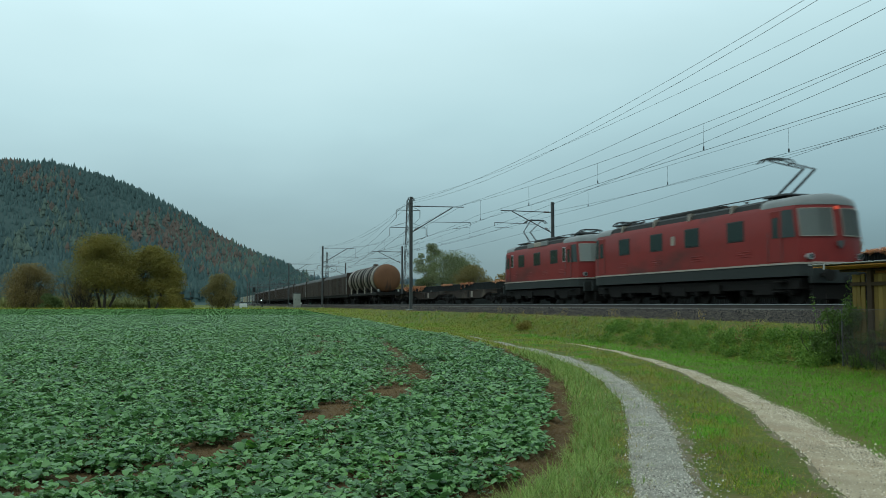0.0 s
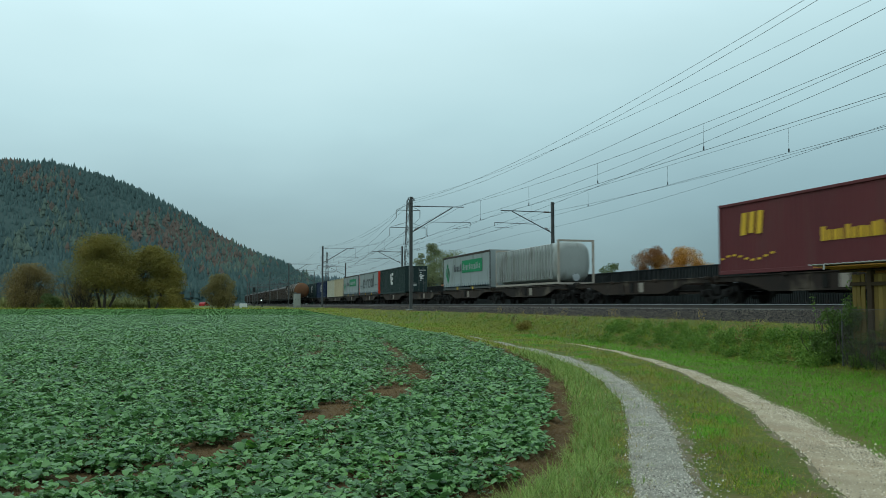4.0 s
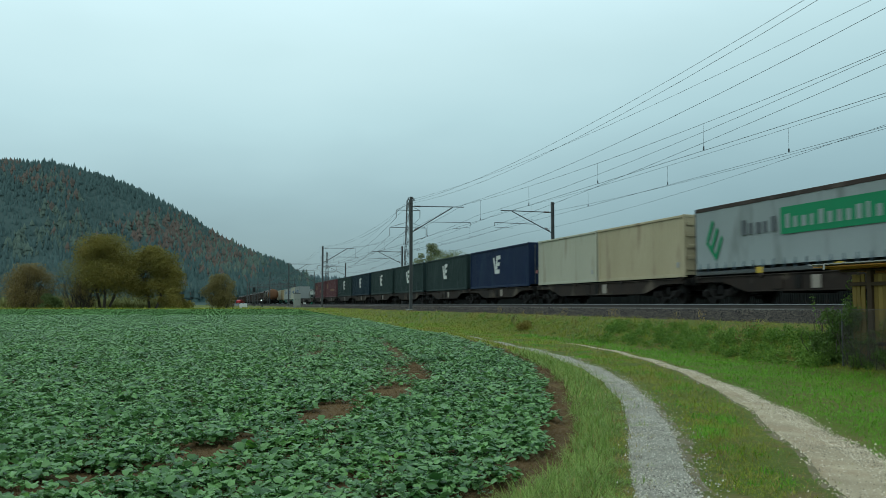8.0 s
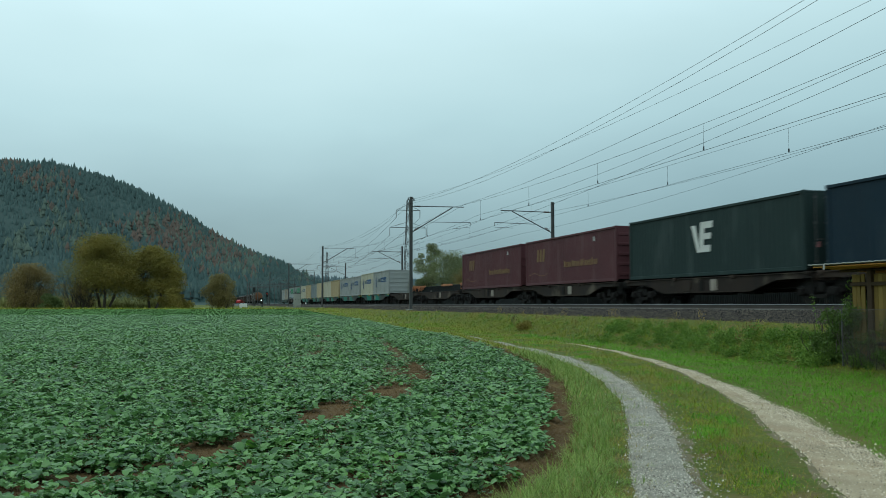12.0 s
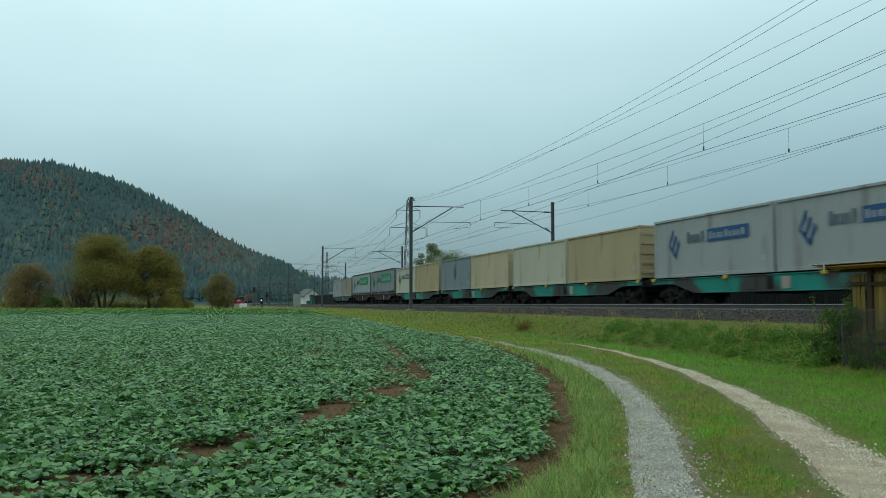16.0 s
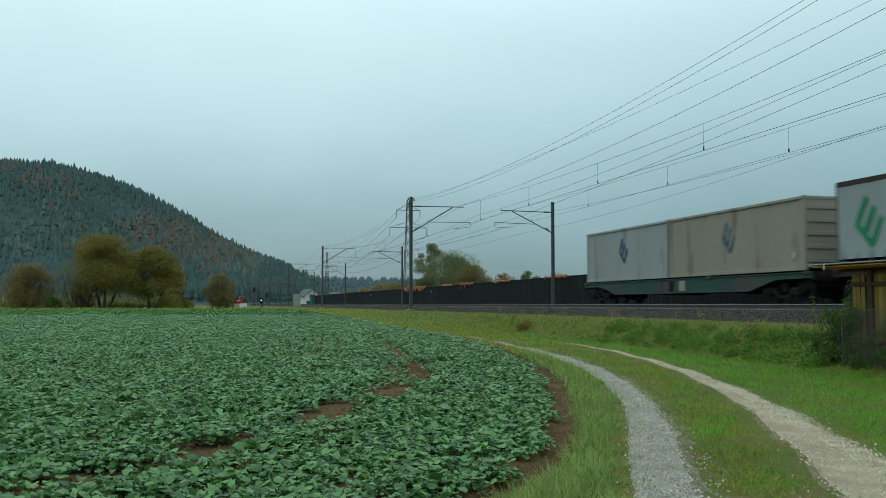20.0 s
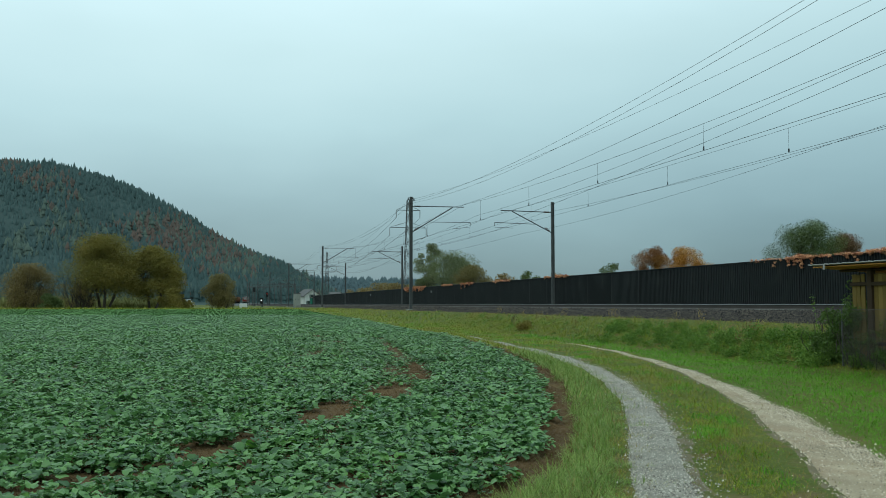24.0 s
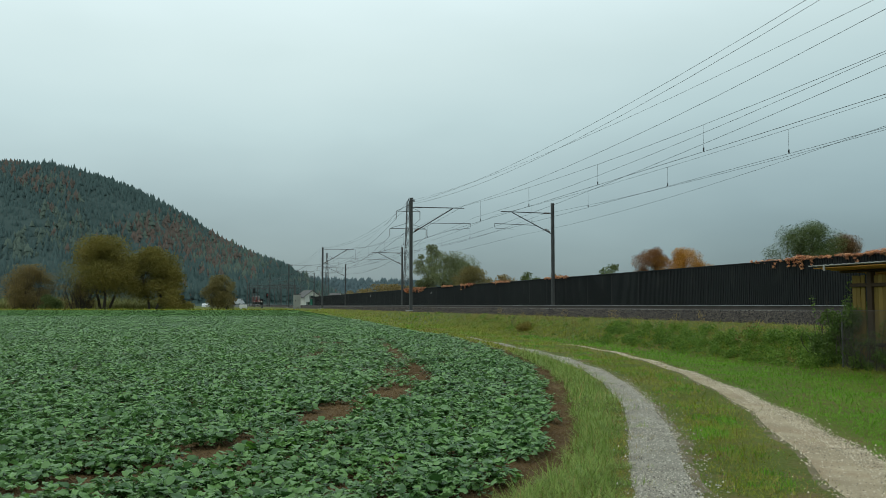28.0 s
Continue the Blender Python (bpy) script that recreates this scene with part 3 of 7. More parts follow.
def plant(name, tv, tf, n, s, z, high, wide, material, label, category, smooth=False):
    k = len(n)
    yaw = rng.uniform(0, 6.28, k)
    c, sn = np.cos(yaw)[:, None], np.sin(yaw)[:, None]
    P = np.repeat(tv[None], k, 0) * (1 + rng.uniform(-0.10, 0.10, (k, 1, 3)))
    x, y = P[..., 0] * wide[:, None], P[..., 1] * wide[:, None]
    P = np.stack([x * c - y * sn + n[:, None], x * sn + y * c + s[:, None], P[..., 2] * high[:, None] + z[:, None]], -1)
    V, F = many(tv, tf, P)
    return raw(name, V, F, material, label, category, "stuff", smooth=smooth)


k = 25000
tx, td = rng.uniform(-800, -100, k), 578 + 430 * rng.random(k)
tz = hill_z(tx, td)
keep = (tz > 2.0) & (tx > -0.56 * td)
tx, td, tz = tx[keep], td[keep], tz[keep]
bear, rise = tx / td, (tz - EYE + 6) / td
patch = np.array([noise.noise(Vector((a * 11, b * 16, 0))) + 0.5 * noise.noise(Vector((a * 34, b * 40, 5))) for a, b in zip(bear, rise)])


def stand(b0, r0, wb, wr):
    """How far a tree belongs to a stand round a bearing and a rise on the slope."""
    return np.exp(-((bear - b0) / wb) ** 2 - ((rise - r0) / wr) ** 2)


rusty = 0.95 * stand(-0.325, 0.082, 0.045, 0.018) + 0.75 * stand(-0.462, 0.138, 0.035, 0.012) + 0.55 * stand(-0.265, 0.055, 0.06, 0.03) + 0.6 * stand(-0.40, 0.055, 0.02, 0.015) + 0.5 * stand(-0.497, 0.158, 0.02, 0.012)
limey = 0.9 * stand(-0.484, 0.062, 0.012, 0.022) + 0.4 * stand(-0.42, 0.07, 0.03, 0.02) + 0.35 * stand(-0.24, 0.04, 0.05, 0.02)
jitter = rng.uniform(-0.42, 0.42, len(tx))
autumn = rusty + 0.36 * patch + jitter > 0.53
green = ~autumn & (limey + 0.36 * patch - jitter > 0.50)
tn, ts = out(tx, td)
hgt = rng.uniform(9, 17, len(tx))
kindf = rng.integers(0, 4, len(tx))
for sd in range(4):
    cv, cf = cone_tree(3, 8, sd)
    a = ~autumn & ~green & (kindf == sd)
    plant("conifer_wood", cv, cf, tn[a], ts[a], tz[a] - 1.0, hgt[a] * 1.05, hgt[a] * rng.uniform(1.15, 1.8, a.sum()), "conifer", "dark spruce wood covering the hill, haze in its colour", "forest", True)
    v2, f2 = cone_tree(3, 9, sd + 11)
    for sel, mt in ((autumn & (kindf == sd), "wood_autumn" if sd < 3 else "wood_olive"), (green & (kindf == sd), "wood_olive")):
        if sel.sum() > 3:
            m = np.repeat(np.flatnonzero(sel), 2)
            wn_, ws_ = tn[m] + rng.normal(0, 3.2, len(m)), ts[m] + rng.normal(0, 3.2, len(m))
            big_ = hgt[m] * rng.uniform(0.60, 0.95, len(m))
            plant("broadleaf_wood", v2, f2, wn_, ws_, tz[m] + 2.0 + rng.uniform(-1.5, 1.5, len(m)), big_, big_ * rng.uniform(1.6, 2.3, len(m)), mt, "rust and olive broadleaf wood on the hill, haze in its colour", "forest", True)
# a closed line of spruces along the crest
k = 620
tx = np.sort(rng.uniform(-640, -150, k))
td = 940 + rng.uniform(-20, 30, k)
tn, ts = out(tx, td)
hh = rng.uniform(12.0, 17.0, k) * (1 + 0.25 * (rng.random(k) > 0.85))
cv, cf = cone_tree(6, 9, 31)
plant("crest_conifers", cv, cf, tn, ts, hill_z(tx, td) - 1.0, hh, hh * 1.6, "conifer", "row of spruces along the hill's crest, haze in their colour", "forest")

# far low woods on the horizon: a ridge under a close canopy, haze in the colour
FAR_X, FAR_UP = [-520, -230, -100, 100, 480, 1150], [50, 47, 44, 34, 14, 6]
rx, rd = np.arange(-520, 1151, 18.0), np.arange(1440, 1960, 40.0)
RX, RD = np.meshgrid(rx, rd, indexing="ij")
RN, RS = out(RX, RD)
rz = np.interp(RX, FAR_X, FAR_UP) * smooth01((RD - 1440) / 300) * (1 + 0.06 * np.sin(RX * 0.031) + 0.05 * np.sin(RX * 0.083 + 1)) - 1
ni, nj = RX.shape
ii, jj = np.meshgrid(np.arange(ni - 1), np.arange(nj - 1), indexing="ij")
q0 = (ii * nj + jj).ravel()
raw("far_ridge", np.stack([RN, RS, rz], -1).reshape(-1, 3), np.stack([q0, q0 + nj, q0 + nj + 1, q0 + 1], -1), "far_wood", "low wooded ridge on the horizon, haze in its colour", "hill", "structure", smooth=True)
k = 5000
tx, td = rng.uniform(-500, 1100, k), rng.uniform(1470, 1760, k)
tn, ts = out(tx, td)
v2, f2 = cone_tree(2, 7, 9)
hh = rng.uniform(8, 17, k)
plant("far_woods", v2, f2, tn, ts, np.interp(tx, FAR_X, FAR_UP) * smooth01((td - 1440) / 300) - 3.5, hh, hh * 2.4, "far_wood", "low woods on the horizon, haze in their colour", "forest", True)
k = 420
tx, td = rng.uniform(-330, 120, k), rng.uniform(1300, 1500, k)
tn, ts = out(tx, td)
hh = rng.uniform(14, 24, k)
plant("far_spruces", cv, cf, tn, ts, 0 * tx, hh, hh * 0.9, "far_wood", "spruces on the horizon, haze in their colour", "forest")


# ---- single trees and shrubs ----
def leaf_cloud(centres, radii, count, size, flat=0.8, loose=False):
    """Leaf blades spread through a set of lumps: (N, 4, 3) quads."""
    centres, radii = np.array(centres), np.array(radii)
    pick = rng.choice(len(centres), count, p=radii ** 2 / (radii ** 2).sum())
    d = rng.normal(size=(count, 3))
    d /= np.linalg.norm(d, axis=1)[:, None]
    r = radii[pick] * (np.minimum(np.abs(rng.normal(0, 0.6, count)), 1.6) if loose else rng.random(count) ** 0.45 * rng.uniform(0.9, 1.08, count))
    c = centres[pick] + d * r[:, None] * np.array([1, 1, flat])
    u = rng.normal(size=(count, 3))
    u /= np.linalg.norm(u, axis=1)[:, None]
    w = np.cross(u, rng.normal(size=(count, 3)))
    w /= np.linalg.norm(w, axis=1)[:, None]
    sz = size * rng.uniform(0.6, 1.35, count)
    u, w = u * sz[:, None], w * sz[:, None] * 0.62
    return np.stack([c - u, c - 0.1 * u + w, c + u, c - 0.1 * u - w], 1)


def limb(bm, a, b, r0, r1, bend, seg=5):
    a, b = Vector(a), Vector(b)
    side = Vector((random.uniform(-1, 1), random.uniform(-1, 1), 0)) * bend
    pts = [a.lerp(b, t) + side * math.sin(math.pi * t) for t in (0, 0.25, 0.5, 0.75, 1)]
    rs = [r0 + (r1 - r0) * t for t in (0, 0.25, 0.5, 0.75, 1)]
    rows = [[(p.x + r * math.cos(q), p.y + r * math.sin(q), p.z) for q in np.linspace(0, 2 * math.pi, seg, endpoint=False)] for p, r in zip(pts, rs)]
    strip(bm, rows, closed=True, caps=True)


def tree(name, n, s, high, wide, material, label, category, leaves=2600, size=0.22, trunks=1, bare=0.22, lumps=16, bark="bark", z=None, crown_low=None, twigs=0, group="", behind=False, full=1.0):
    """A trunk or several, limbs and a crown of many leaves in uneven lumps."""
    if behind:
        # slide it back along its bearing until the crown clears the noise wall, keeping its proportions
        k = max(1.0, (28.6 + 0.45 * wide) / n)
        n, s, wide, size = n * k, s * k, wide * k, size * k
        high = EYE + (z + high - EYE) * k - z
    z = float(ground_z(n, s)) if z is None else z
    size, leaves, lumps = size * 0.55, int(leaves * 3.3), int(lumps * 2.0)
    t = thing(name, pose(n, s, z), label, category, group)
    lo = crown_low if crown_low is not None else bare
    cs, rs = [], []
    for i in range(lumps):
        q = random.uniform(0, 6.283)
        h = lo + (0.90 - lo) * (i + random.random()) / lumps
        reach = wide * 0.5 * math.sqrt(max(0.06, 1 - (((h - lo) / (0.9 - lo) - 0.38) / 0.64) ** 2)) * random.uniform(0.2, 0.95)
        rr = wide * random.uniform(0.085, 0.19) * full
        cs.append((reach * math.cos(q), reach * math.sin(q), h * high))
        rs.append(rr)
    bm = bmesh.new()
    for k in range(trunks):
        q = 2.1 * k + 0.5
        foot = Vector((0.12 * wide * (trunks > 1) * math.cos(q) * 0.5, 0.12 * wide * (trunks > 1) * math.sin(q) * 0.5, -0.15))
        head = foot + Vector((0.22 * wide * (trunks > 1) * math.cos(q), 0.22 * wide * (trunks > 1) * math.sin(q), high * 0.62))
        r = high * 0.022 / (trunks ** 0.3)
        limb(bm, foot, head, r * 1.3, r * 0.45, 0.04 * high, 7)
        for c in cs[k::trunks]:
            st = foot.lerp(head, random.uniform(0.35, 0.9))
            limb(bm, st, Vector(c) * 0.97, r * 0.42, r * 0.10, 0.05 * high, 4)
    for i in range(twigs):
        q = random.uniform(0, 6.283)
        f = Vector((random.uniform(-0.25, 0.25) * wide, random.uniform(-0.25, 0.25) * wide, 0))
        e_ = f * 1.5 + Vector((random.uniform(-0.3, 0.3) * wide, random.uniform(-0.3, 0.3) * wide, high * random.uniform(0.6, 1.0)))
        limb(bm, f, e_, 0.03, 0.008, 0.05 * high, 3)
    part("trunk", bm, bark, t, smooth=True)
    Q = leaf_cloud(cs, rs, leaves, size)
    Q = Q[Q[..., 2].max(1) < high * 1.02]
    Q[..., 2] = np.maximum(Q[..., 2], 0.02)
    V, F = Q.reshape(-1, 3), np.arange(len(Q) * 4).reshape(-1, 4)
    ob = raw("crown", V, F, material)
    ob.parent = t
    return t


def spot(px, d):
    """Plan place on the bearing px (units of the lens's focal length) at d ahead."""
    return out(px * d, d)


# field-edge trees: bearing (x over depth), depth, height, width
tree("willow_tree", *spot(-0.386, 118), 10.0, 9.0, "leaf_willow", "broad olive willow with leaning split trunks", "tree", 11000, 0.18, 3, 0.25, 30, full=1.45)
tree("willow_tree", *spot(-0.331, 121), 8.7, 8.0, "leaf_willow", "broad olive willow beside another", "tree", 9000, 0.18, 2, 0.25, 26, full=1.45)
tree("shrub", *spot(-0.474, 116), 6.0, 7.0, "leaf_brown", "rounded brown hazel shrub", "shrub", 7500, 0.14, 3, 0.10, 20, twigs=70, full=1.3)
tree("shrub", *spot(-0.412, 117), 4.5, 5.6, "leaf_brown", "thin almost bare brown shrub", "shrub", 1100, 0.13, 3, 0.10, 10, twigs=110)
tree("shrub", *spot(-0.448, 112), 2.0, 3.2, "leaf_green", "low rounded green shrub", "shrub", 1000, 0.16, 2, 0.05, 8)
tree("shrub", *spot(-0.306, 116), 2.7, 4.8, "leaf_willow", "low olive field-edge shrub", "shrub", 1500, 0.17, 2, 0.05, 10)
tree("shrub", *spot(-0.298, 122), 2.0, 2.6, "leaf_willow", "low olive field-edge shrub", "shrub", 1000, 0.17, 2, 0.05, 8)
tree("small_tree", *spot(-0.254, 128), 5.0, 4.9, "leaf_tan", "small autumn tree at the field's edge", "tree", 7500, 0.12, 2, 0.08, 26, full=1.3, twigs=20)
tree("shrub", *spot(-0.244, 131), 2.2, 2.6, "leaf_brown", "dry brown field-edge shrub", "shrub", 700, 0.16, 2, 0.05, 8, twigs=12)

# trees behind the noise wall
tree("poplar_tree", *spot(-0.012, 98), 8.2, 4.0, "leaf_pale", "tall thin grey green tree behind the wall", "tree", 2600, 0.12, 1, 0.3, 14, z=0.7, behind=True)
tree("broad_tree", *spot(0.012, 100), 7.0, 6.0, "leaf_pale", "bushy grey green tree behind the wall", "tree", 13000, 0.10, 2, 0.12, 26, full=1.6, z=0.7, behind=True)
tree("broad_tree", *spot(0.034, 102), 5.8, 4.8, "leaf_tan", "olive brown bush behind the wall", "tree", 4800, 0.12, 2, 0.15, 16, full=1.25, z=0.7, behind=True)
tree("shrub", *spot(-0.022, 96), 4.2, 2.6, "leaf_green", "green bush against the wall", "shrub", 900, 0.15, 2, 0.1, 9, z=0.7, behind=True)
tree("shrub", *spot(0.066, 84), 3.9, 4.6, "leaf_brown", "brown bush behind the wall", "shrub", 1200, 0.15, 2, 0.1, 9, z=0.7, behind=True)
tree("shrub", *spot(0.098, 76), 3.9, 3.0, "leaf_green", "green bush leaning over the wall", "shrub", 1100, 0.14, 2, 0.1, 9, z=0.7, behind=True)
tree("shrub", *spot(0.135, 76), 3.6, 4.0, "leaf_brown", "brown bush behind the wall", "shrub", 1100, 0.14, 2, 0.1, 9, z=0.7, behind=True)
tree("shrub", *spot(0.198, 72), 4.6, 3.6, "leaf_green", "green brown bush behind the wall", "shrub", 1500, 0.13, 2, 0.1, 11, z=0.7, behind=True)
tree("autumn_tree", *spot(0.236, 70), 5.8, 4.9, "leaf_rust", "rust brown autumn tree behind the wall", "tree", 8500, 0.075, 1, 0.15, 14, z=0.7, behind=True)
tree("autumn_tree", *spot(0.270, 68), 5.5, 5.2, "leaf_amber", "bright orange autumn tree behind the wall", "tree", 8000, 0.075, 2, 0.12, 14, z=0.7, twigs=8, behind=True)
tree("autumn_tree", *spot(0.292, 69), 4.7, 5.0, "leaf_amber", "low orange autumn bush behind the wall", "tree", 4600, 0.075, 2, 0.12, 9, z=0.7, behind=True)
tree("broad_tree", *spot(0.420, 50.5), 5.9, 4.6, "leaf_green", "dark green tree turning red at its tips", "tree", 17000, 0.062, 1, 0.15, 26, full=1.2, z=0.7)
tree("broad_tree", *spot(0.459, 51.5), 5.3, 4.0, "leaf_red", "reddish brown autumn tree behind the wall", "tree", 12000, 0.062, 1, 0.15, 20, full=1.2, z=0.7)
for b, d, h in ((-0.128, 330, 4.5), (-0.110, 300, 4.6), (-0.09, 260, 5.6), (-0.07, 230, 6.5), (-0.055, 200, 5.5)):
    tree("hedge_tree", *spot(b, d), h, h * 2.2, "leaf_brown" if h < 7 else "leaf_green", "distant brown autumn hedge beyond the wall", "hedge", 1400, 0.4, 2, 0.05, 14, z=0.7)


# ---- crop ----
def in_view(n, s, left=-0.545, right=0.56):
    x, d = n * CA - s * SA, n * SA + s * CA
    return (x > left * d - 0.4) & (x < right * d + 0.4)


WHEELING = spline([(-3.0, 6.6), (-1.36, 7.63), (-0.77, 8.40), (-0.14, 8.85), (0.25, 9.6), (0.89, 10.36), (1.35, 10.95), (1.86, 12.3), (2.48, 13.55), (3.29, 14.7), (4.15, 17.2), (4.7, 20.0), (5.1, 22.6)], 0.2)
WHEELING2 = spline([(2.6, 14.3), (3.41, 16.67), (4.23, 19.5), (5.0, 23.0), (5.6, 27.0), (6.2, 32.5)], 0.25)
WHEELING3 = spline([(2.5, 22.8), (2.98, 24.3), (3.88, 29.2), (4.25, 34.5), (4.2, 38.5)], 0.25)
WHEELING4 = spline([(2.3, 17.6), (2.73, 19.1), (3.34, 21.9), (4.0, 26.0), (4.7, 33.0)], 0.25)
WHEELING5 = spline([(-2.6, 19.0), (-1.33, 17.6), (-1.0, 18.2), (-0.1, 15.6), (0.9, 17.3), (1.35, 17.3)], 0.25)


def crop_places(d0, d1, per_m2):
    """Random plant places in the field between two depths, thinned along the wheelings and in bare patches."""
    area_w = 1.15 * d1
    cnt = int(per_m2 * area_w * (d1 - d0))
    d = rng.uniform(d0, d1, cnt)
    x = rng.uniform(-0.56, 0.60, cnt) * d1
    n, s = x * CA + d * SA, d * CA - x * SA
    ok = (n < np.interp(s, CROP_S, CROP_N) - 0.08 + rng.normal(0, 0.09, cnt)) & in_view(n, s)
    n, s = n[ok], s[ok]
    gap = np.full(len(n), 9.0)
    for ln, more in ((WHEELING, 0.02), (WHEELING2, 0.10), (WHEELING3, 0.16), (WHEELING4, 0.18), (WHEELING5, 0.22)):
        for p in ln[::2]:
            gap = np.minimum(gap, np.hypot(n - p[0], s - p[1]) + more)
    pat = np.array([noise.noise(Vector((a * 0.55, b * 0.55, 3))) for a, b in zip(n, s)]) if len(n) < 60000 else 0 * n
    ok = ((gap > 0.36 + 0.36 * pat + rng.uniform(-0.12, 0.12, len(n))) | (rng.random(len(n)) < 0.05)) & (pat > -0.68 + rng.uniform(-0.15, 0.15, len(n)))
    return n[ok], s[ok]


def leaves(n, s, z, per, length, rows, cols, spread, rise, up=1.0):
    """Broad lobed leaves on short stalks round each plant: array of points (N, rows*cols, 3)."""
    k = len(n) * per
    n, s, z = (np.repeat(a, per) for a in (n, s, z))
    size = np.repeat(rng.uniform(0.7, 1.3, len(n) // per), per)
    yaw = rng.uniform(0, 2 * math.pi, k)
    L = length * rng.uniform(0.5, 1.5, k) * size
    tilt = rng.uniform(0.0, 0.95, k) * up
    droop = rng.uniform(0.2, 1.3, k) * up
    stalk = rise * rng.uniform(0.45, 1.25, k) * size
    u = np.linspace(0, 1, rows)
    prof = np.sin(np.pi * (0.10 + 0.78 * u ** 0.85)) ** 0.6
    w = np.linspace(-1, 1, cols)
    ang = tilt[:, None] - droop[:, None] * u[None]
    step = L[:, None] / (rows - 1)
    fy = np.concatenate([np.zeros((k, 1)), np.cumsum(np.cos(ang[:, 1:]) * step, 1)], 1)
    fz = np.concatenate([np.zeros((k, 1)), np.cumsum(np.sin(ang[:, 1:]) * step, 1)], 1)
    half = L[:, None] * 0.50 * prof[None]
    jag = 1 + rng.uniform(-0.36, 0.34, (k, rows, cols))
    lx = half[:, :, None] * w[None, None] * jag
    cup = rng.uniform(-0.15, 0.45, k)
    ly = np.repeat(fy[:, :, None], cols, 2) + 0.02 * jag
    lz = np.repeat(fz[:, :, None], cols, 2) + np.abs(lx) * cup[:, None, None] + rng.normal(0, 0.085, (k, rows, cols)) * L[:, None, None] * np.abs(w)
    off = rng.uniform(0.0, spread, k)
    c, sn = np.cos(yaw)[:, None, None], np.sin(yaw)[:, None, None]
    ly = ly + off[:, None, None]
    P = np.stack([lx * c + ly * sn, -lx * sn + ly * c, np.maximum(lz + stalk[:, None, None], 0.0)], -1)
    P = P + np.stack([n, s, z], -1)[:, None, None]
    return P.reshape(k, rows * cols, 3)


def leaf_faces(rows, cols):
    i, j = np.meshgrid(np.arange(rows - 1), np.arange(cols - 1), indexing="ij")
    q = (i * cols + j).ravel()
    return np.stack([q, q + 1, q + cols + 1, q + cols], -1)


CROPLAB = "dense blue green rapeseed seedlings with broad lobed leaves"
n, s = crop_places(5.6, 13, 34)
V, F = many(None, leaf_faces(4, 5), leaves(n, s, ground_z(n, s), 22, 0.062, 4, 5, 0.11, 0.10, 1.0))
raw("crop_near", V, F, "crop", CROPLAB, "crop", "stuff", smooth=True)
for d0, d1, per, k, ln, r_, c_ in ((13, 23, 32, 22, 0.059, 3, 3), (23, 38, 28, 18, 0.070, 2, 2)):
    n, s = crop_places(d0, d1, per)
    V, F = many(None, leaf_faces(r_, c_), leaves(n, s, ground_z(n, s), k, ln, r_, c_, 0.10, 0.085, 0.8))
    raw("crop_middle", V, F, "crop", CROPLAB, "crop", "stuff", smooth=True)
n, s = crop_places(38, 72, 18)
V, F = many(None, leaf_faces(2, 2), leaves(n, s, ground_z(n, s), 13, 0.095, 2, 2, 0.14, 0.06, 0.55))
raw("crop_far", V, F, "crop", CROPLAB, "crop", "stuff", smooth=True)
n, s = crop_places(72, 104, 14)
V, F = many(None, leaf_faces(2, 2), leaves(n, s, ground_z(n, s), 6, 0.15, 2, 2, 0.2, 0.05, 0.3))
raw("crop_distant", V, F, "crop_far", CROPLAB, "crop", "stuff", smooth=True)


# ---- grass ----
def blades(n, s, length, width, rows=3):
    k = len(n)
    yaw = rng.uniform(0, 2 * math.pi, k)
    L = length * rng.uniform(0.5, 1.5, k)
    tilt, droop = rng.uniform(0.45, 1.45, k), rng.uniform(0.2, 1.6, k)
    u = np.linspace(0, 1, rows)
    ang = tilt[:, None] - droop[:, None] * u[None]
    step = L[:, None] / (rows - 1)
    fy = np.concatenate([np.zeros((k, 1)), np.cumsum(np.cos(ang[:, 1:]) * step, 1)], 1)
    fz = np.concatenate([np.zeros((k, 1)), np.cumsum(np.sin(ang[:, 1:]) * step, 1)], 1)
    half = (width * rng.uniform(0.6, 1.4, k))[:, None] * (1 - 0.85 * u)[None]
    c, sn = np.cos(yaw)[:, None], np.sin(yaw)[:, None]
    z = ground_z(n, s) - 0.01
    P = []
    for sg in (-1, 1):
        x = sg * half
        P.append(np.stack([x * c + fy * sn + n[:, None], -x * sn + fy * c + s[:, None], fz + z[:, None]], -1))
    return np.stack(P, 2).reshape(k, rows * 2, 3)


def rut_gap(n, s, line):
    g = np.full(len(n), 9.0)
    for p in line[::2]:
        g = np.minimum(g, np.hypot(n - p[0], s - p[1]) - p[2] * 0.5)
    return g


def verge(d0, d1, per_m2, length, width, n_max=15.0):
    cnt = int(per_m2 * 1.15 * d1 * (d1 - d0))
    d = rng.uniform(d0, d1, cnt)
    x = rng.uniform(-0.56, 0.60, cnt) * d1
    n, s = x * CA + d * SA, d * CA - x * SA
    ok = (n > np.interp(s, CROP_S, CROP_N) + 0.30 + 0.07 * np.sin(3.1 * s) * np.sin(1.3 * s)) & in_view(n, s) & (n < n_max)
    n, s = n[ok], s[ok]
    lim = 0.05 - 0.30 * rng.random(len(n)) ** 1.8
    g = np.minimum(rut_gap(n, s, LEFT_RUT), rut_gap(n, s, RIGHT_RUT))
    ok = g > lim
    n, s, g = n[ok], s[ok], g[ok]
    inner = np.interp(s, RIGHT_RUT[:, 1], RIGHT_RUT[:, 0]) + 0.25
    lawn = (n > inner) & (n < 12.9) & (s < 34)
    return n, s, lawn, g


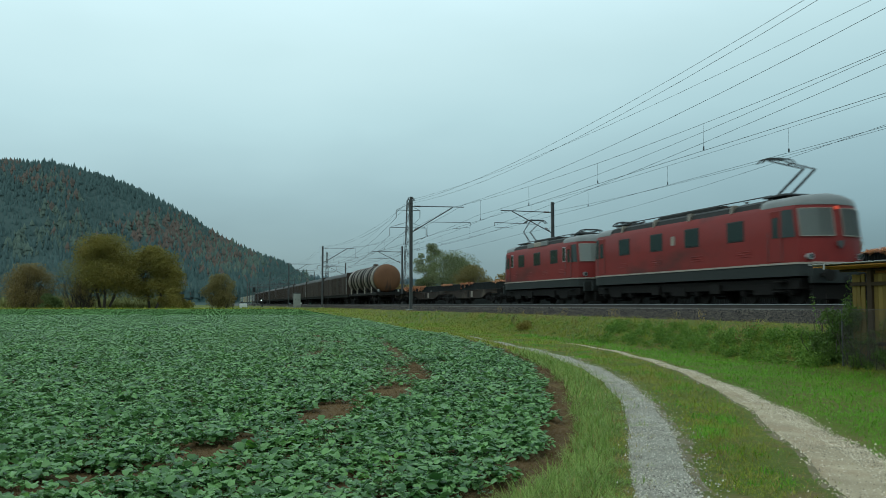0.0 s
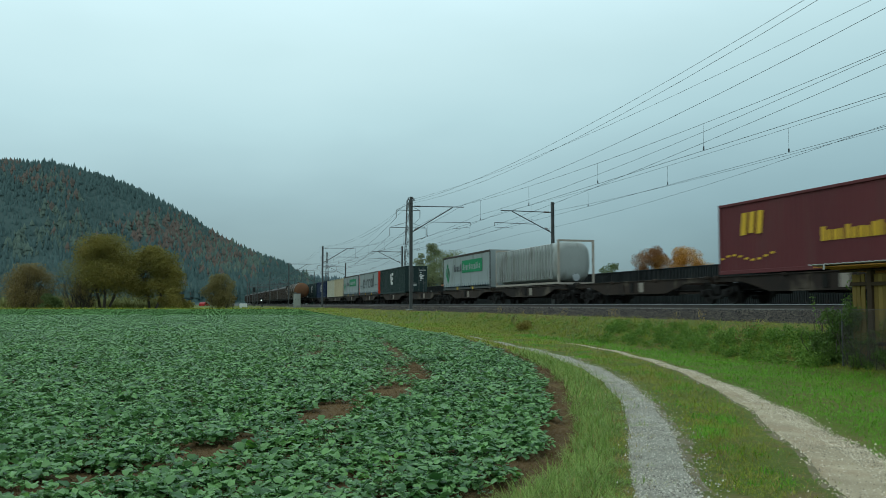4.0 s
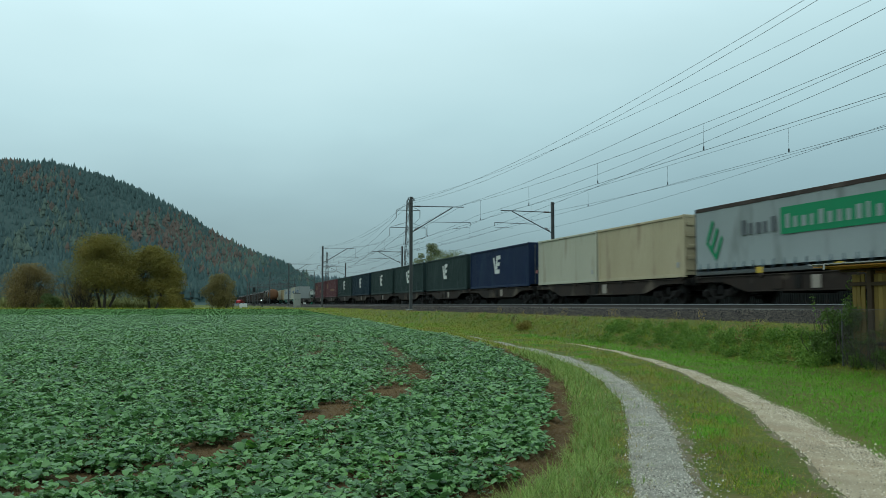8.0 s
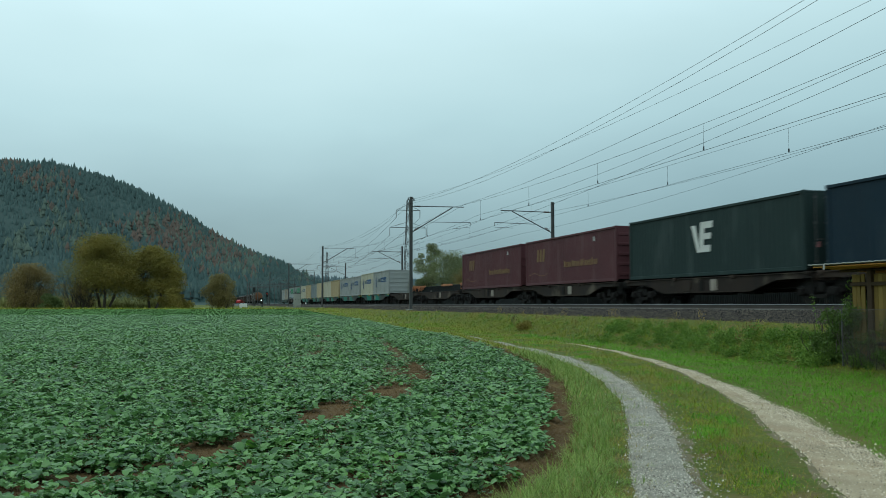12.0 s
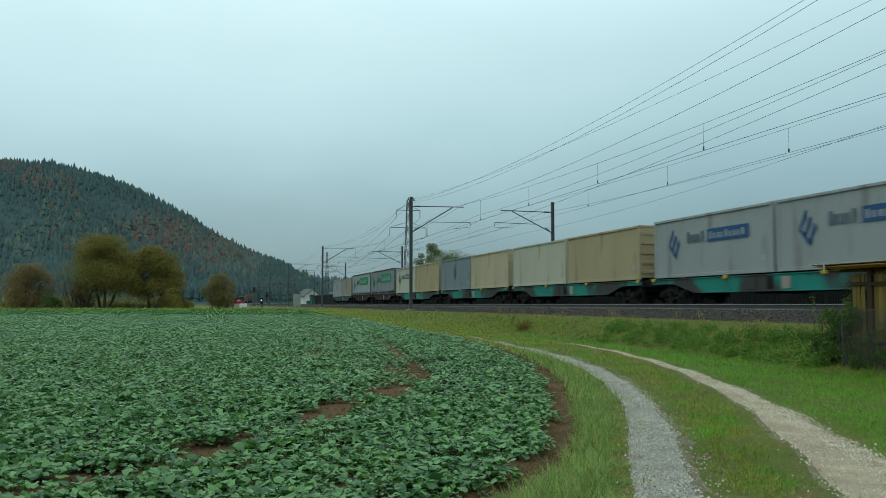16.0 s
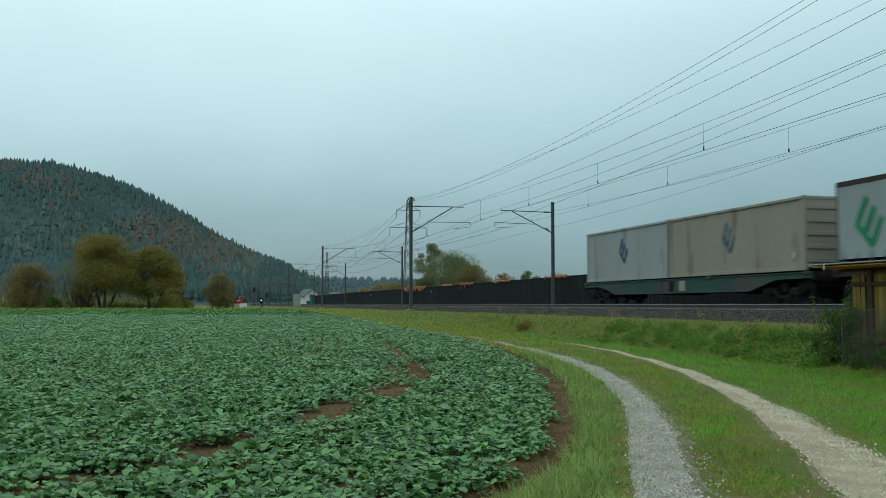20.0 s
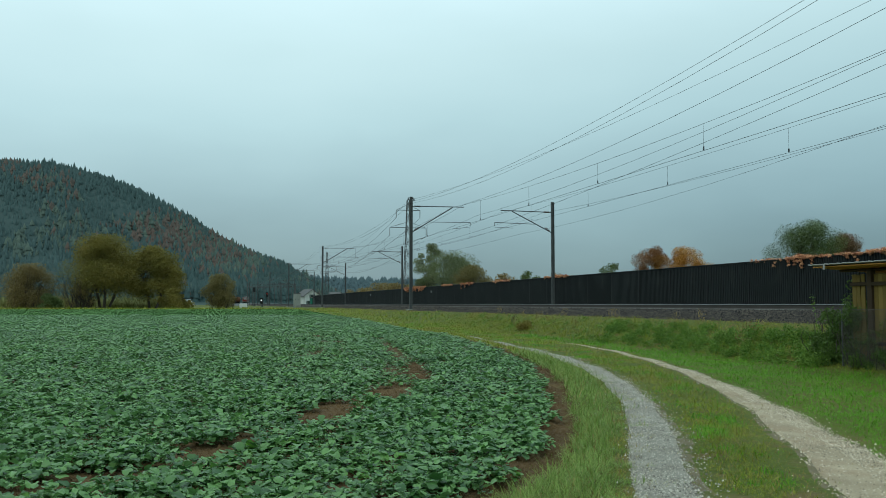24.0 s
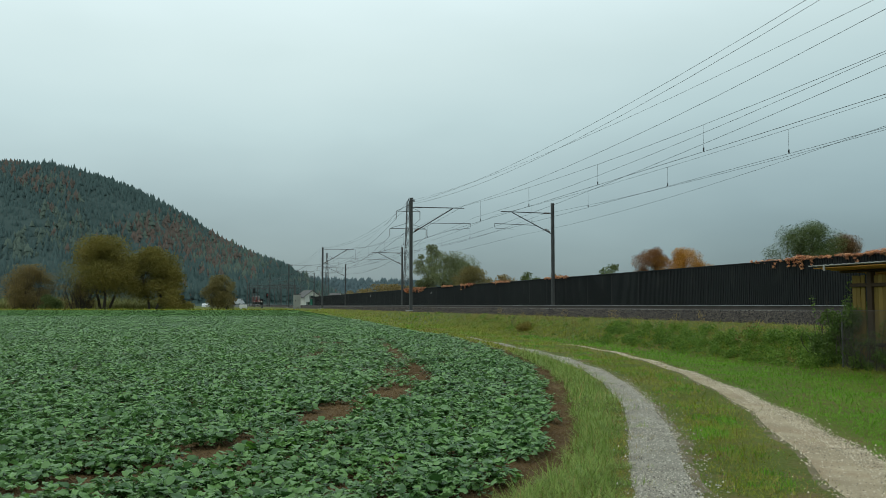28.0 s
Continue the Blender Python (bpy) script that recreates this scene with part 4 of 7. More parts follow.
for nm, d0, d1, per, ln, wd in (("near", 5.4, 12, 3300, 0.075, 0.0034), ("middle", 12, 24, 950, 0.09, 0.0050), ("far", 24, 50, 320, 0.12, 0.0075), ("distant", 50, 110, 36, 0.15, 0.020)):
    n, s, lawn, g = verge(d0, d1, per, ln, wd)
    clump = np.array([noise.noise(Vector((a * 1.3, b * 1.3, 8))) + 0.6 * noise.noise(Vector((a * 4.5, b * 4.5, 2))) for a, b in zip(n, s)])
    bank = np.interp(n, [12.2, 13.2, 14.2, 15.0], [1.0, 1.5, 1.2, 0.7])
    short = np.where(g < 0.25, 0.55, 1.0) * (1 + 0.5 * clump)
    left = n < np.interp(s, LEFT_RUT[:, 1], LEFT_RUT[:, 0])
    median = ~left & ~lawn & (n < 12.5)
    bald = (median & (g < 0.30) & (rng.random(len(n)) < 0.45 - 1.4 * g - 0.5 * clump)) | (median & (clump < -0.35) & (rng.random(len(n)) < 0.6))
    lush = left & (s < 24) & (g > 0.12 + 0.16 * clump)
    dry = ~lawn & ~lush & (rng.random(len(n)) < 0.70 * np.exp(-np.maximum(g, 0) / 0.16) + 0.10 - 0.25 * clump + 0.45 * (n > 14.35) * (n < 15.2)) & ((n < 12.6) | (n > 14.3))
    dry = dry | (lush & (rng.random(len(n)) < 0.09))
    lawny = (lawn | (median & (clump > 0.26 + rng.uniform(-0.25, 0.25, len(n))))) & ~dry
    tall = np.where(lush, 2.3, np.where(left, 1.3, 1.0))
    for which, mat_name, nm2, lab in ((dry, "straw", "dry_grass", "dry ochre grass worn along the wheel tracks"), (lush & ~dry, "tall_grass", "tall_grass", "long soft green grass beside the furrow"), (~lawny & ~dry & ~lush, "grass", "verge_grass", "rough yellowing verge grass beside the lane"), (lawny, "lawn", "lawn_grass", "short bright green meadow grass")):
        which = which & ~bald
        if which.sum() < 10:
            continue
        P = blades(n[which], s[which], (ln * bank * short * tall * (0.75 if mat_name == "lawn" else 1.0))[which], wd * (1.25 if mat_name == "lawn" else 1.0))
        V, F = many(None, leaf_faces(3, 2), P)
        raw(nm2, V, F, mat_name, lab, "grass", "stuff")

# clods of earth in the bare strips
cn, cs_, cz = [], [], []
for ln, cnt, w in ((WHEELING, 3800, 0.28), (WHEELING2, 900, 0.25), (WHEELING3, 700, 0.25), (WHEELING4, 700, 0.25)):
    i = rng.integers(0, len(ln), cnt)
    cn.append(ln[i, 0] + rng.normal(0, w, cnt))
    cs_.append(ln[i, 1] + rng.normal(0, w, cnt))
fs = rng.uniform(5.5, 30, 9500)
cn.append(np.interp(fs, CROP_S, CROP_N) + rng.uniform(-0.30, 0.36, 9500))
cs_.append(fs)
cn, cs_ = np.concatenate(cn), np.concatenate(cs_)
stones("soil_clods", cn, cs_, ground_z(cn, cs_), 0.008 + 0.042 * rng.random(len(cn)) ** 2.4, "soil", "crumbled brown clods of earth")


# ---- trains ----
M["wagon_brown"] = surface("wagon_brown_paint", (0.008, 0.006, 0.005), (0.046, 0.031, 0.022), 1.1, 0.75, 0.3, 20, wear=(0.095, 0.075, 0.055), wear_at=0.60, per_object=0.4)
M["wagon_green"] = surface("wagon_green_paint", (0.012, 0.13, 0.100), (0.03, 0.23, 0.175), 0.9, 0.55, 0.1, 20, wear=(0.040, 0.040, 0.035), wear_at=0.47)
M["wagon_deep_green"] = surface("wagon_deep_green_paint", (0.014, 0.038, 0.032), (0.042, 0.085, 0.072), 0.9, 0.6, 0.1, 20, wear=(0.06, 0.06, 0.052), wear_at=0.56)
M["bogie"] = surface("bogie_grime", (0.005, 0.0045, 0.004), (0.015, 0.013, 0.011), 2.0, 0.85, 0.4, 30)
M["wheel"] = surface("wheel_steel", (0.012, 0.011, 0.010), (0.030, 0.027, 0.024), 3.0, 0.6, 0.1, 30, metal=0.4)
M["sign_white"] = surface("white_board", (0.26, 0.26, 0.245), (0.38, 0.38, 0.36), 3.0, 0.6, 0.0, 20)
M["yellow_bit"] = surface("yellow_fitting", (0.40, 0.27, 0.03), (0.60, 0.42, 0.06), 3.0, 0.6, 0.0, 20)
M["loco_red"] = surface("loco_red_paint", (0.150, 0.017, 0.015), (0.240, 0.028, 0.024), 0.7, 0.5, 0.05, 30, wear=(0.095, 0.022, 0.019), wear_at=0.58, stretch=(1, 0.4, 1))
M["loco_grey"] = surface("loco_grey_paint", (0.016, 0.019, 0.018), (0.034, 0.038, 0.036), 0.9, 0.6, 0.05, 30)
M["loco_roof"] = surface("loco_roof", (0.012, 0.012, 0.012), (0.036, 0.035, 0.033), 1.2, 0.7, 0.2, 20)
M["loco_silver"] = surface("loco_silver_roof", (0.150, 0.156, 0.153), (0.255, 0.262, 0.256), 1.5, 0.5, 0.05, 20)
M["stripe"] = surface("white_stripe", (0.27, 0.23, 0.19), (0.38, 0.34, 0.29), 2.0, 0.5, 0.0, 20)
M["chrome"] = surface("chrome_trim", (0.45, 0.45, 0.45), (0.6, 0.6, 0.6), 2.0, 0.3, 0.0, 20, metal=0.8)
gm = bpy.data.materials.new("window_glass")
gm.use_nodes = True
gb = gm.node_tree.nodes["Principled BSDF"]
gb.inputs["Base Color"].default_value = (0.030, 0.045, 0.042, 1)
gb.inputs["Roughness"].default_value = 0.08
M["glass"] = gm
# windscreen copy of the glass: pale base imitates reflected sky and a light cab
gw = gm.copy()
gw.name = "windscreen_glass"
gw.node_tree.nodes["Principled BSDF"].inputs["Base Color"].default_value = (0.25, 0.27, 0.25, 1)
M["windscreen"] = gw
M["headlight"] = glow("lamp_glass", (0.9, 0.86, 0.75), 0.25)
M["red_lamp"] = glow("red_lamp", (0.8, 0.10, 0.05), 0.35)
M["white_lamp"] = glow("white_lamp", (1.0, 0.97, 0.88), 2.5)


def paint(name, dark, light, rough=0.6, wear=None):
    M[name] = surface(name, dark, light, 0.7, rough, 0.12, 18, wear=wear, wear_at=0.60, stretch=(1, 0.9, 0.22), wear_scale=1.4)


paint("maroon", (0.085, 0.020, 0.023), (0.140, 0.034, 0.036), wear=(0.11, 0.035, 0.035))
paint("oxide", (0.064, 0.023, 0.027), (0.108, 0.040, 0.045), wear=(0.11, 0.055, 0.056))
paint("bottle_green", (0.010, 0.022, 0.021), (0.022, 0.040, 0.037), wear=(0.035, 0.05, 0.048))
paint("navy", (0.004, 0.012, 0.036), (0.009, 0.021, 0.062), wear=(0.02, 0.035, 0.065))
paint("petrol", (0.004, 0.014, 0.024), (0.009, 0.026, 0.040), wear=(0.02, 0.035, 0.045))
paint("cream", (0.34, 0.285, 0.175), (0.47, 0.405, 0.27), wear=(0.31, 0.25, 0.165))
paint("sand", (0.295, 0.235, 0.130), (0.405, 0.330, 0.195), wear=(0.26, 0.205, 0.125))
paint("ivory", (0.35, 0.34, 0.255), (0.46, 0.44, 0.345), wear=(0.32, 0.29, 0.215))
paint("pale_grey", (0.235, 0.250, 0.240), (0.325, 0.340, 0.325), wear=(0.20, 0.20, 0.18))
paint("blue_grey", (0.150, 0.178, 0.185), (0.210, 0.245, 0.250), wear=(0.135, 0.145, 0.14))
paint("beige_grey", (0.225, 0.200, 0.155), (0.310, 0.280, 0.225), wear=(0.175, 0.145, 0.105))
paint("curtain_white", (0.225, 0.255, 0.250), (0.300, 0.332, 0.326), wear=(0.19, 0.21, 0.20))
paint("curtain_grey", (0.150, 0.168, 0.165), (0.220, 0.240, 0.236), wear=(0.13, 0.135, 0.13))
paint("curtain_dark", (0.078, 0.090, 0.088), (0.125, 0.138, 0.134), wear=(0.095, 0.10, 0.09))
paint("silver_tank", (0.25, 0.265, 0.25), (0.36, 0.375, 0.355), 0.45, wear=(0.20, 0.20, 0.18))
paint("tank_rust", (0.085, 0.038, 0.018), (0.190, 0.088, 0.040), wear=(0.06, 0.035, 0.024))
M["tank_side"] = surface("tank_side", (0.004, 0.003, 0.0025), (0.135, 0.082, 0.055), 2.6, 0.5, 0.1, 8, wear=(0.36, 0.31, 0.26), wear_at=0.585, stretch=(0.05, 1.0, 0.05), wear_scale=2.4)
paint("boxcar_brown", (0.020, 0.013, 0.010), (0.056, 0.038, 0.030), wear=(0.075, 0.058, 0.048))
paint("roof_dark", (0.030, 0.029, 0.028), (0.060, 0.057, 0.054))
paint("tank_pale", (0.20, 0.17, 0.135), (0.36, 0.32, 0.27), wear=(0.10, 0.075, 0.055))
paint("door_red", (0.40, 0.030, 0.015), (0.55, 0.045, 0.022))
for nm, c in (("ink_yellow", (0.68, 0.42, 0.03)), ("ink_white", (0.62, 0.62, 0.58)), ("ink_green", (0.020, 0.22, 0.09)), ("ink_blue", (0.026, 0.080, 0.19)), ("ink_grey", (0.10, 0.11, 0.115)), ("ink_slate", (0.10, 0.14, 0.17)), ("ink_pink", (0.5, 0.2, 0.2)), ("ink_dull", (0.20, 0.12, 0.055))):
    M[nm] = surface(nm, tuple(0.85 * x for x in c), c, 1.2, 0.6, 0.05, 20)

MOVERS = []          # (thing, plan x, y at the start, height)


def rolling(name, label, category, n, y, z, group=""):
    ob = thing(name, pose(n, y, z), label, category, group)
    MOVERS.append((ob, n, y, z))
    return ob


def at_time(t0):
    """Place along the track, at the start, of what passes the eye's plane at t0 seconds."""
    return SPEED * t0 - 5.67


def wheelset(parent, y, r=0.46):
    for x in (-0.75, 0.75):
        bm = bmesh.new()
        rows = [[(x + (dx if x > 0 else -dx), y + q * math.cos(a), r + q * math.sin(a)) for a in np.linspace(0, 2 * math.pi, 18, endpoint=False)] for dx, q in ((0.07, 0.05), (0.06, 0.14), (0.02, 0.2), (0.03, r - 0.07), (0.068, r - 0.05), (0.068, r - 0.005), (-0.05, r), (-0.08, r + 0.026), (-0.08, r - 0.06))]
        strip(bm, rows, closed=True, caps=True)
        part("wheel", bm, "wheel", parent, "worn steel wheel", smooth=True)
    bm = bmesh.new()
    tube(bm, (-0.7, y, r), (0.7, y, r), 0.085, seg=8)
    part("axle", bm, "wheel", parent)


def bogie(parent, yc, base=1.8, high=0.62):
    """A two-axle freight bogie as a part of its wagon."""
    bm = bmesh.new()
    for x in (-1.0, 1.0):
        outline = [(yc - base / 2 - 0.35, 0.50), (yc - base / 2 - 0.15, 0.66), (yc - 0.45, 0.62), (yc - 0.3, 0.34), (yc + 0.3, 0.34), (yc + 0.45, 0.62), (yc + base / 2 + 0.15, 0.66), (yc + base / 2 + 0.35, 0.50), (yc + base / 2 + 0.3, 0.42), (yc + 0.55, 0.40), (yc + 0.35, 0.22), (yc - 0.35, 0.22), (yc - 0.55, 0.40), (yc - base / 2 - 0.3, 0.42)]
        prism(bm, outline, 0, x - 0.06, x + 0.06)
    rounded(bm, -1.0, 1.0, yc - 0.18, yc + 0.18, 0.42, 0.80, 0.03, 1)
    b = part("bogie", bm, "bogie", parent, "grimy cast bogie frame")
    for y in (yc - base / 2, yc + base / 2):
        wheelset(b, y)
        for x in (-1.05, 1.05):
            bm = bmesh.new()
            rounded(bm, x - 0.13, x + 0.13, y - 0.16, y + 0.16, 0.30, 0.60, 0.03, 1)
            tube(bm, (x * 1.08, y, 0.45), (x * 1.16, y, 0.45), 0.11, seg=10)
            part("axle_box", bm, "bogie", b)
    return b


def buffers(parent, y, sign):
    for x in (-0.875, 0.875):
        bm = bmesh.new()
        tube(bm, (x, y, 1.04), (x, y + sign * 0.42, 1.04), 0.09, seg=10)
        tube(bm, (x, y + sign * 0.40, 1.04), (x, y + sign * 0.46, 1.04), 0.23, seg=16)
        part("buffer", bm, "bogie", parent, "round steel buffer")


def flat_wagon(t_front, t_rear, colour, label, articulated, n=None):
    """A container flat: fish-bellied side sills, cross bars, bogies, buffers. Local y runs back from the front."""
    y0, length = at_time(t_front), SPEED * (t_rear - t_front)
    w = rolling("container_wagon", label, "flat wagon", FAR, y0, RAIL, "freight train")
    ends = [(0.35, length / 2 - 0.12), (length / 2 + 0.12, length - 0.35)] if articulated else [(0.35, length - 0.35)]
    for a, b in ends:
        mid0, mid1 = a + 3.2, b - 3.2
        for x in (-1.22, 1.14):
            outline = [(a, 1.16), (b, 1.16), (b, 0.94), (mid1 + 1.1, 0.92), (mid1 - 0.6, 0.50), (mid0 + 0.6, 0.50), (mid0 - 1.1, 0.92), (a, 0.94)]
            bm = bmesh.new()
            prism(bm, outline, 0, x, x + 0.08)
            part("side_sill", bm, colour, w)
            bm = bmesh.new()
            for zz in (0.49, 1.12):
                ya, yb = (mid0 + 0.6, mid1 - 0.6) if zz < 1 else (a, b)
                rounded(bm, x - 0.05, x + 0.13, ya, yb, zz, zz + 0.045, 0.008, 1)
            part("flange", bm, colour, w)
        k = max(4, int((b - a) / 1.9))
        for i in range(k + 1):
            y = a + 0.1 + (b - a - 0.2) * i / k
            bm = bmesh.new()
            box(bm, -1.13, 1.13, y - 0.05, y + 0.05, 0.86, 1.10)
            part("cross_bar", bm, colour, w)
        bm = bmesh.new()
        prism(bm, [(-0.35, 0.62), (0.35, 0.62), (0.35, 1.08), (-0.35, 1.08)], 1, a, b)
        part("centre_sill", bm, "bogie", w)
        for i in range(4):
            y = a + 0.25 + (b - a - 0.5) * i / 3
            for x in (-1.24, 1.24):
                bm = bmesh.new()
                rounded(bm, x - 0.07, x + 0.07, y - 0.12, y + 0.12, 1.05, 1.20, 0.02, 1)
                part("lock_bracket", bm, "yellow_bit" if colour == "wagon_green" else colour, w)
        ym = (a + b) / 2
        for i, (dy, wd, mt) in enumerate(((-1.15, 0.5, "tank_pale"), (0.95, 0.62, colour), (-0.1, 0.35, "bogie"))):
            bm = bmesh.new()
            rounded(bm, -1.262, -1.225, ym + dy, ym + dy + wd, 0.58, 1.06, 0.01, 1)
            part("data_panel", bm, mt, w, "small painted data panel")
        for x in (-0.62, 0.5):
            bm = bmesh.new()
            tube(bm, (x, a + 1.2, 0.62), (x, b - 1.2, 0.60), 0.03, seg=6)
            part("brake_rod", bm, "bogie", w)
        bm = bmesh.new()
        tube(bm, (-0.55, ym - 1.5, 0.66), (-0.55, ym + 0.1, 0.66), 0.21, seg=12)
        part("air_tank", bm, "bogie", w, "grimy air reservoir", smooth=True)
        boxy(w, "brake_gear", "bogie", -0.9, 0.9, ym + 0.6, ym + 1.5, 0.42, 0.80)
        for y in (a + 3.9, b - 4.2):
            boxy(w, "hanger_box", "bogie", -1.0, -0.45, y, y + 0.55, 0.40, 0.86)
    spots = [1.9, length / 2, length - 1.9] if articulated else [2.2, length - 2.2]
    for y in spots:
        bogie(w, y)
    buffers(w, 0.35, -1)
    buffers(w, length - 0.35, 1)
    bm = bmesh.new()
    tube(bm, (0, 0.3, 0.95), (0, -0.1, 0.93), 0.06, seg=6)
    part("coupling", bm, "bogie", w)
    boxy(w, "headstock", "bogie", -1.2, 1.2, 0.25, 0.36, 0.85, 1.16)
    boxy(w, "headstock", "bogie", -1.2, 1.2, length - 0.36, length - 0.25, 0.85, 1.16)
    return w


FLOOR = 1.22


def boxy(parent, name, material, *b, label="", r=0.012):
    bm = bmesh.new()
    rounded(bm, *b, r, 1)
    return part(name, bm, material, parent, label)


def mark(parent, name, material, polys, x=-1.262, label=""):
    """Flat painted shapes on the near side; polys are lists of (y, z)."""
    if name == "painted_lettering" and max(p[2][1] - p[1][1] for p in polys) > 0.28:
        for p in polys:
            bm = bmesh.new()
            prism(bm, p, 0, x, x + 0.008)
            last = part("painted_bar", bm, material, parent, label)
        return last
    bm = bmesh.new()
    for p in polys:
        prism(bm, p, 0, x, x + 0.008)
    return part(name, bm, material, parent, label)


def mark_end(parent, name, material, polys, y=-0.014, label=""):
    bm = bmesh.new()
    for p in polys:
        prism(bm, p, 1, y, y + 0.008)
    return part(name, bm, material, parent, label)


def rect(y0, y1, z0, z1, lean=0.0):
    return [(y0, z0), (y1, z0), (y1 + lean, z1), (y0 + lean, z1)]


def diamond(yc, zc, h, w):
    """Three slanted bars joined along their feet inside a lozenge, an abstract haulier's sign."""
    def bar(cu, cv, du, dv, tu, tv):
        return [(yc - u * w, zc + v * h) for u, v in ((cu - du - tu, cv - dv - tv), (cu - du + tu, cv - dv + tv), (cu + du + tu, cv + dv + tv), (cu + du - tu, cv + dv - tv))]
    bars = [bar(0.22 * k, -0.20 * k + 0.02, 0.15, 0.24, 0.048, -0.040) for k in (-1, 0, 1)]
    return bars + [bar(-0.16, -0.24, 0.25, -0.22, 0.030, 0.048)]


def letters(y0, y1, z0, z1, k, gap=0.32):
    """A row of k upright bars in place of lettering, reading from high y to low."""
    w = (y1 - y0) / k
    tall = (1.0, 0.76, 0.74, 0.76, 0.98, 0.74, 0.77, 0.74, 0.94)
    wide = (1.0, 0.85, 1.05, 0.7, 1.0, 0.9)
    return [rect(y1 - (i + (1 - gap) * wide[i % 6]) * w, y1 - i * w, z0, z0 + (z1 - z0) * tall[i % 9]) for i in range(k)]


def steel_box(t_front, t_rear, colour, label, high=2.94, name="container", doors=True, roof=None):
    """A corrugated steel container with posts, rails, castings, doors and bars. Local y runs back from its front."""
    y0, length = at_time(t_front), SPEED * (t_rear - t_front)
    c = rolling(name, label, "container", FAR, y0, RAIL + FLOOR, "containers on the freight train")
    k = int((length - 0.3) / 0.28)
    st = (length - 0.3) / k
    row = []
    for i in range(k):
        y = 0.15 + i * st
        row += [(0.0, y), (0.0, y + st * 0.35), (0.034, y + st * 0.5), (0.034, y + st * 0.85)]
    row.append((0.0, length - 0.15))
    for sgn in (-1, 1):
        bm = bmesh.new()
        strip(bm, [[(sgn * (1.235 - x), y, z) for x, y in row] for z in (0.15, high - 0.12)])
        part("side_panel", bm, colour, c)
        boxy(c, "bottom_rail", colour, sgn * 1.25 - 0.05, sgn * 1.25 + 0.03 - 0.02 * (sgn > 0), 0.16, length - 0.16, 0.0, 0.155)
        boxy(c, "top_rail", colour, sgn * 1.245 - 0.035, sgn * 1.245 + 0.025, 0.16, length - 0.16, high - 0.13, high - 0.02)
        for y in (0.0, length - 0.16):
            boxy(c, "corner_post", colour, sgn * 1.22 - 0.05, sgn * 1.22 + 0.04, y, y + 0.16, 0.12, high - 0.12)
            for z in (0.0, high - 0.118):
                boxy(c, "corner_casting", colour, sgn * 1.215 - 0.06, sgn * 1.215 + 0.055, y - 0.006, y + 0.172, z - 0.002, z + 0.12)
    boxy(c, "roof", roof or colour, -1.22, 1.22, 0.1, length - 0.1, high - 0.05, high - 0.01)
    boxy(c, "floor", "bogie", -1.2, 1.2, 0.05, length - 0.05, 0.08, 0.14)
    boxy(c, "end_wall", colour, -1.2, 1.2, length - 0.09, length - 0.04, 0.1, high - 0.06)
    if doors:
        for sgn in (-1, 1):
            d = boxy(c, "door", colour, min(0.01 * sgn, 1.17 * sgn), max(0.01 * sgn, 1.17 * sgn), 0.0, 0.05, 0.14, high - 0.13)
            for x in (0.32, 0.80):
                bm = bmesh.new()
                tube(bm, (sgn * x, -0.028, 0.10), (sgn * x, -0.028, high - 0.1), 0.024, seg=6)
                for z in (0.3, 0.95, 1.7, high - 0.3):
                    box(bm, sgn * x - 0.06, sgn * x + 0.06, -0.045, 0.0, z, z + 0.08)
                box(bm, sgn * x - 0.02, sgn * x + 0.3, -0.05, -0.02, 1.12, 1.16)
                part("locking_bar", bm, "galv", d, "galvanised locking bar")
            for z in (0.4, 1.05, 1.75, high - 0.5):
                boxy(d, "hinge", colour, sgn * 1.14 - 0.06, sgn * 1.14 + 0.06, -0.02, 0.0, z, z + 0.12)
    else:
        boxy(c, "end_wall", colour, -1.17, 1.17, 0.02, 0.07, 0.1, high - 0.06)
        for i in range(5):
            z = 0.3 + i * (high - 0.5) / 4.6
            boxy(c, "end_rib", colour, -1.15, 1.15, -0.02, 0.02, z, z + 0.16)
    boxy(c, "header", colour, -1.2, 1.2, 0.0, 0.10, high - 0.13, high - 0.01)
    return c, length, high


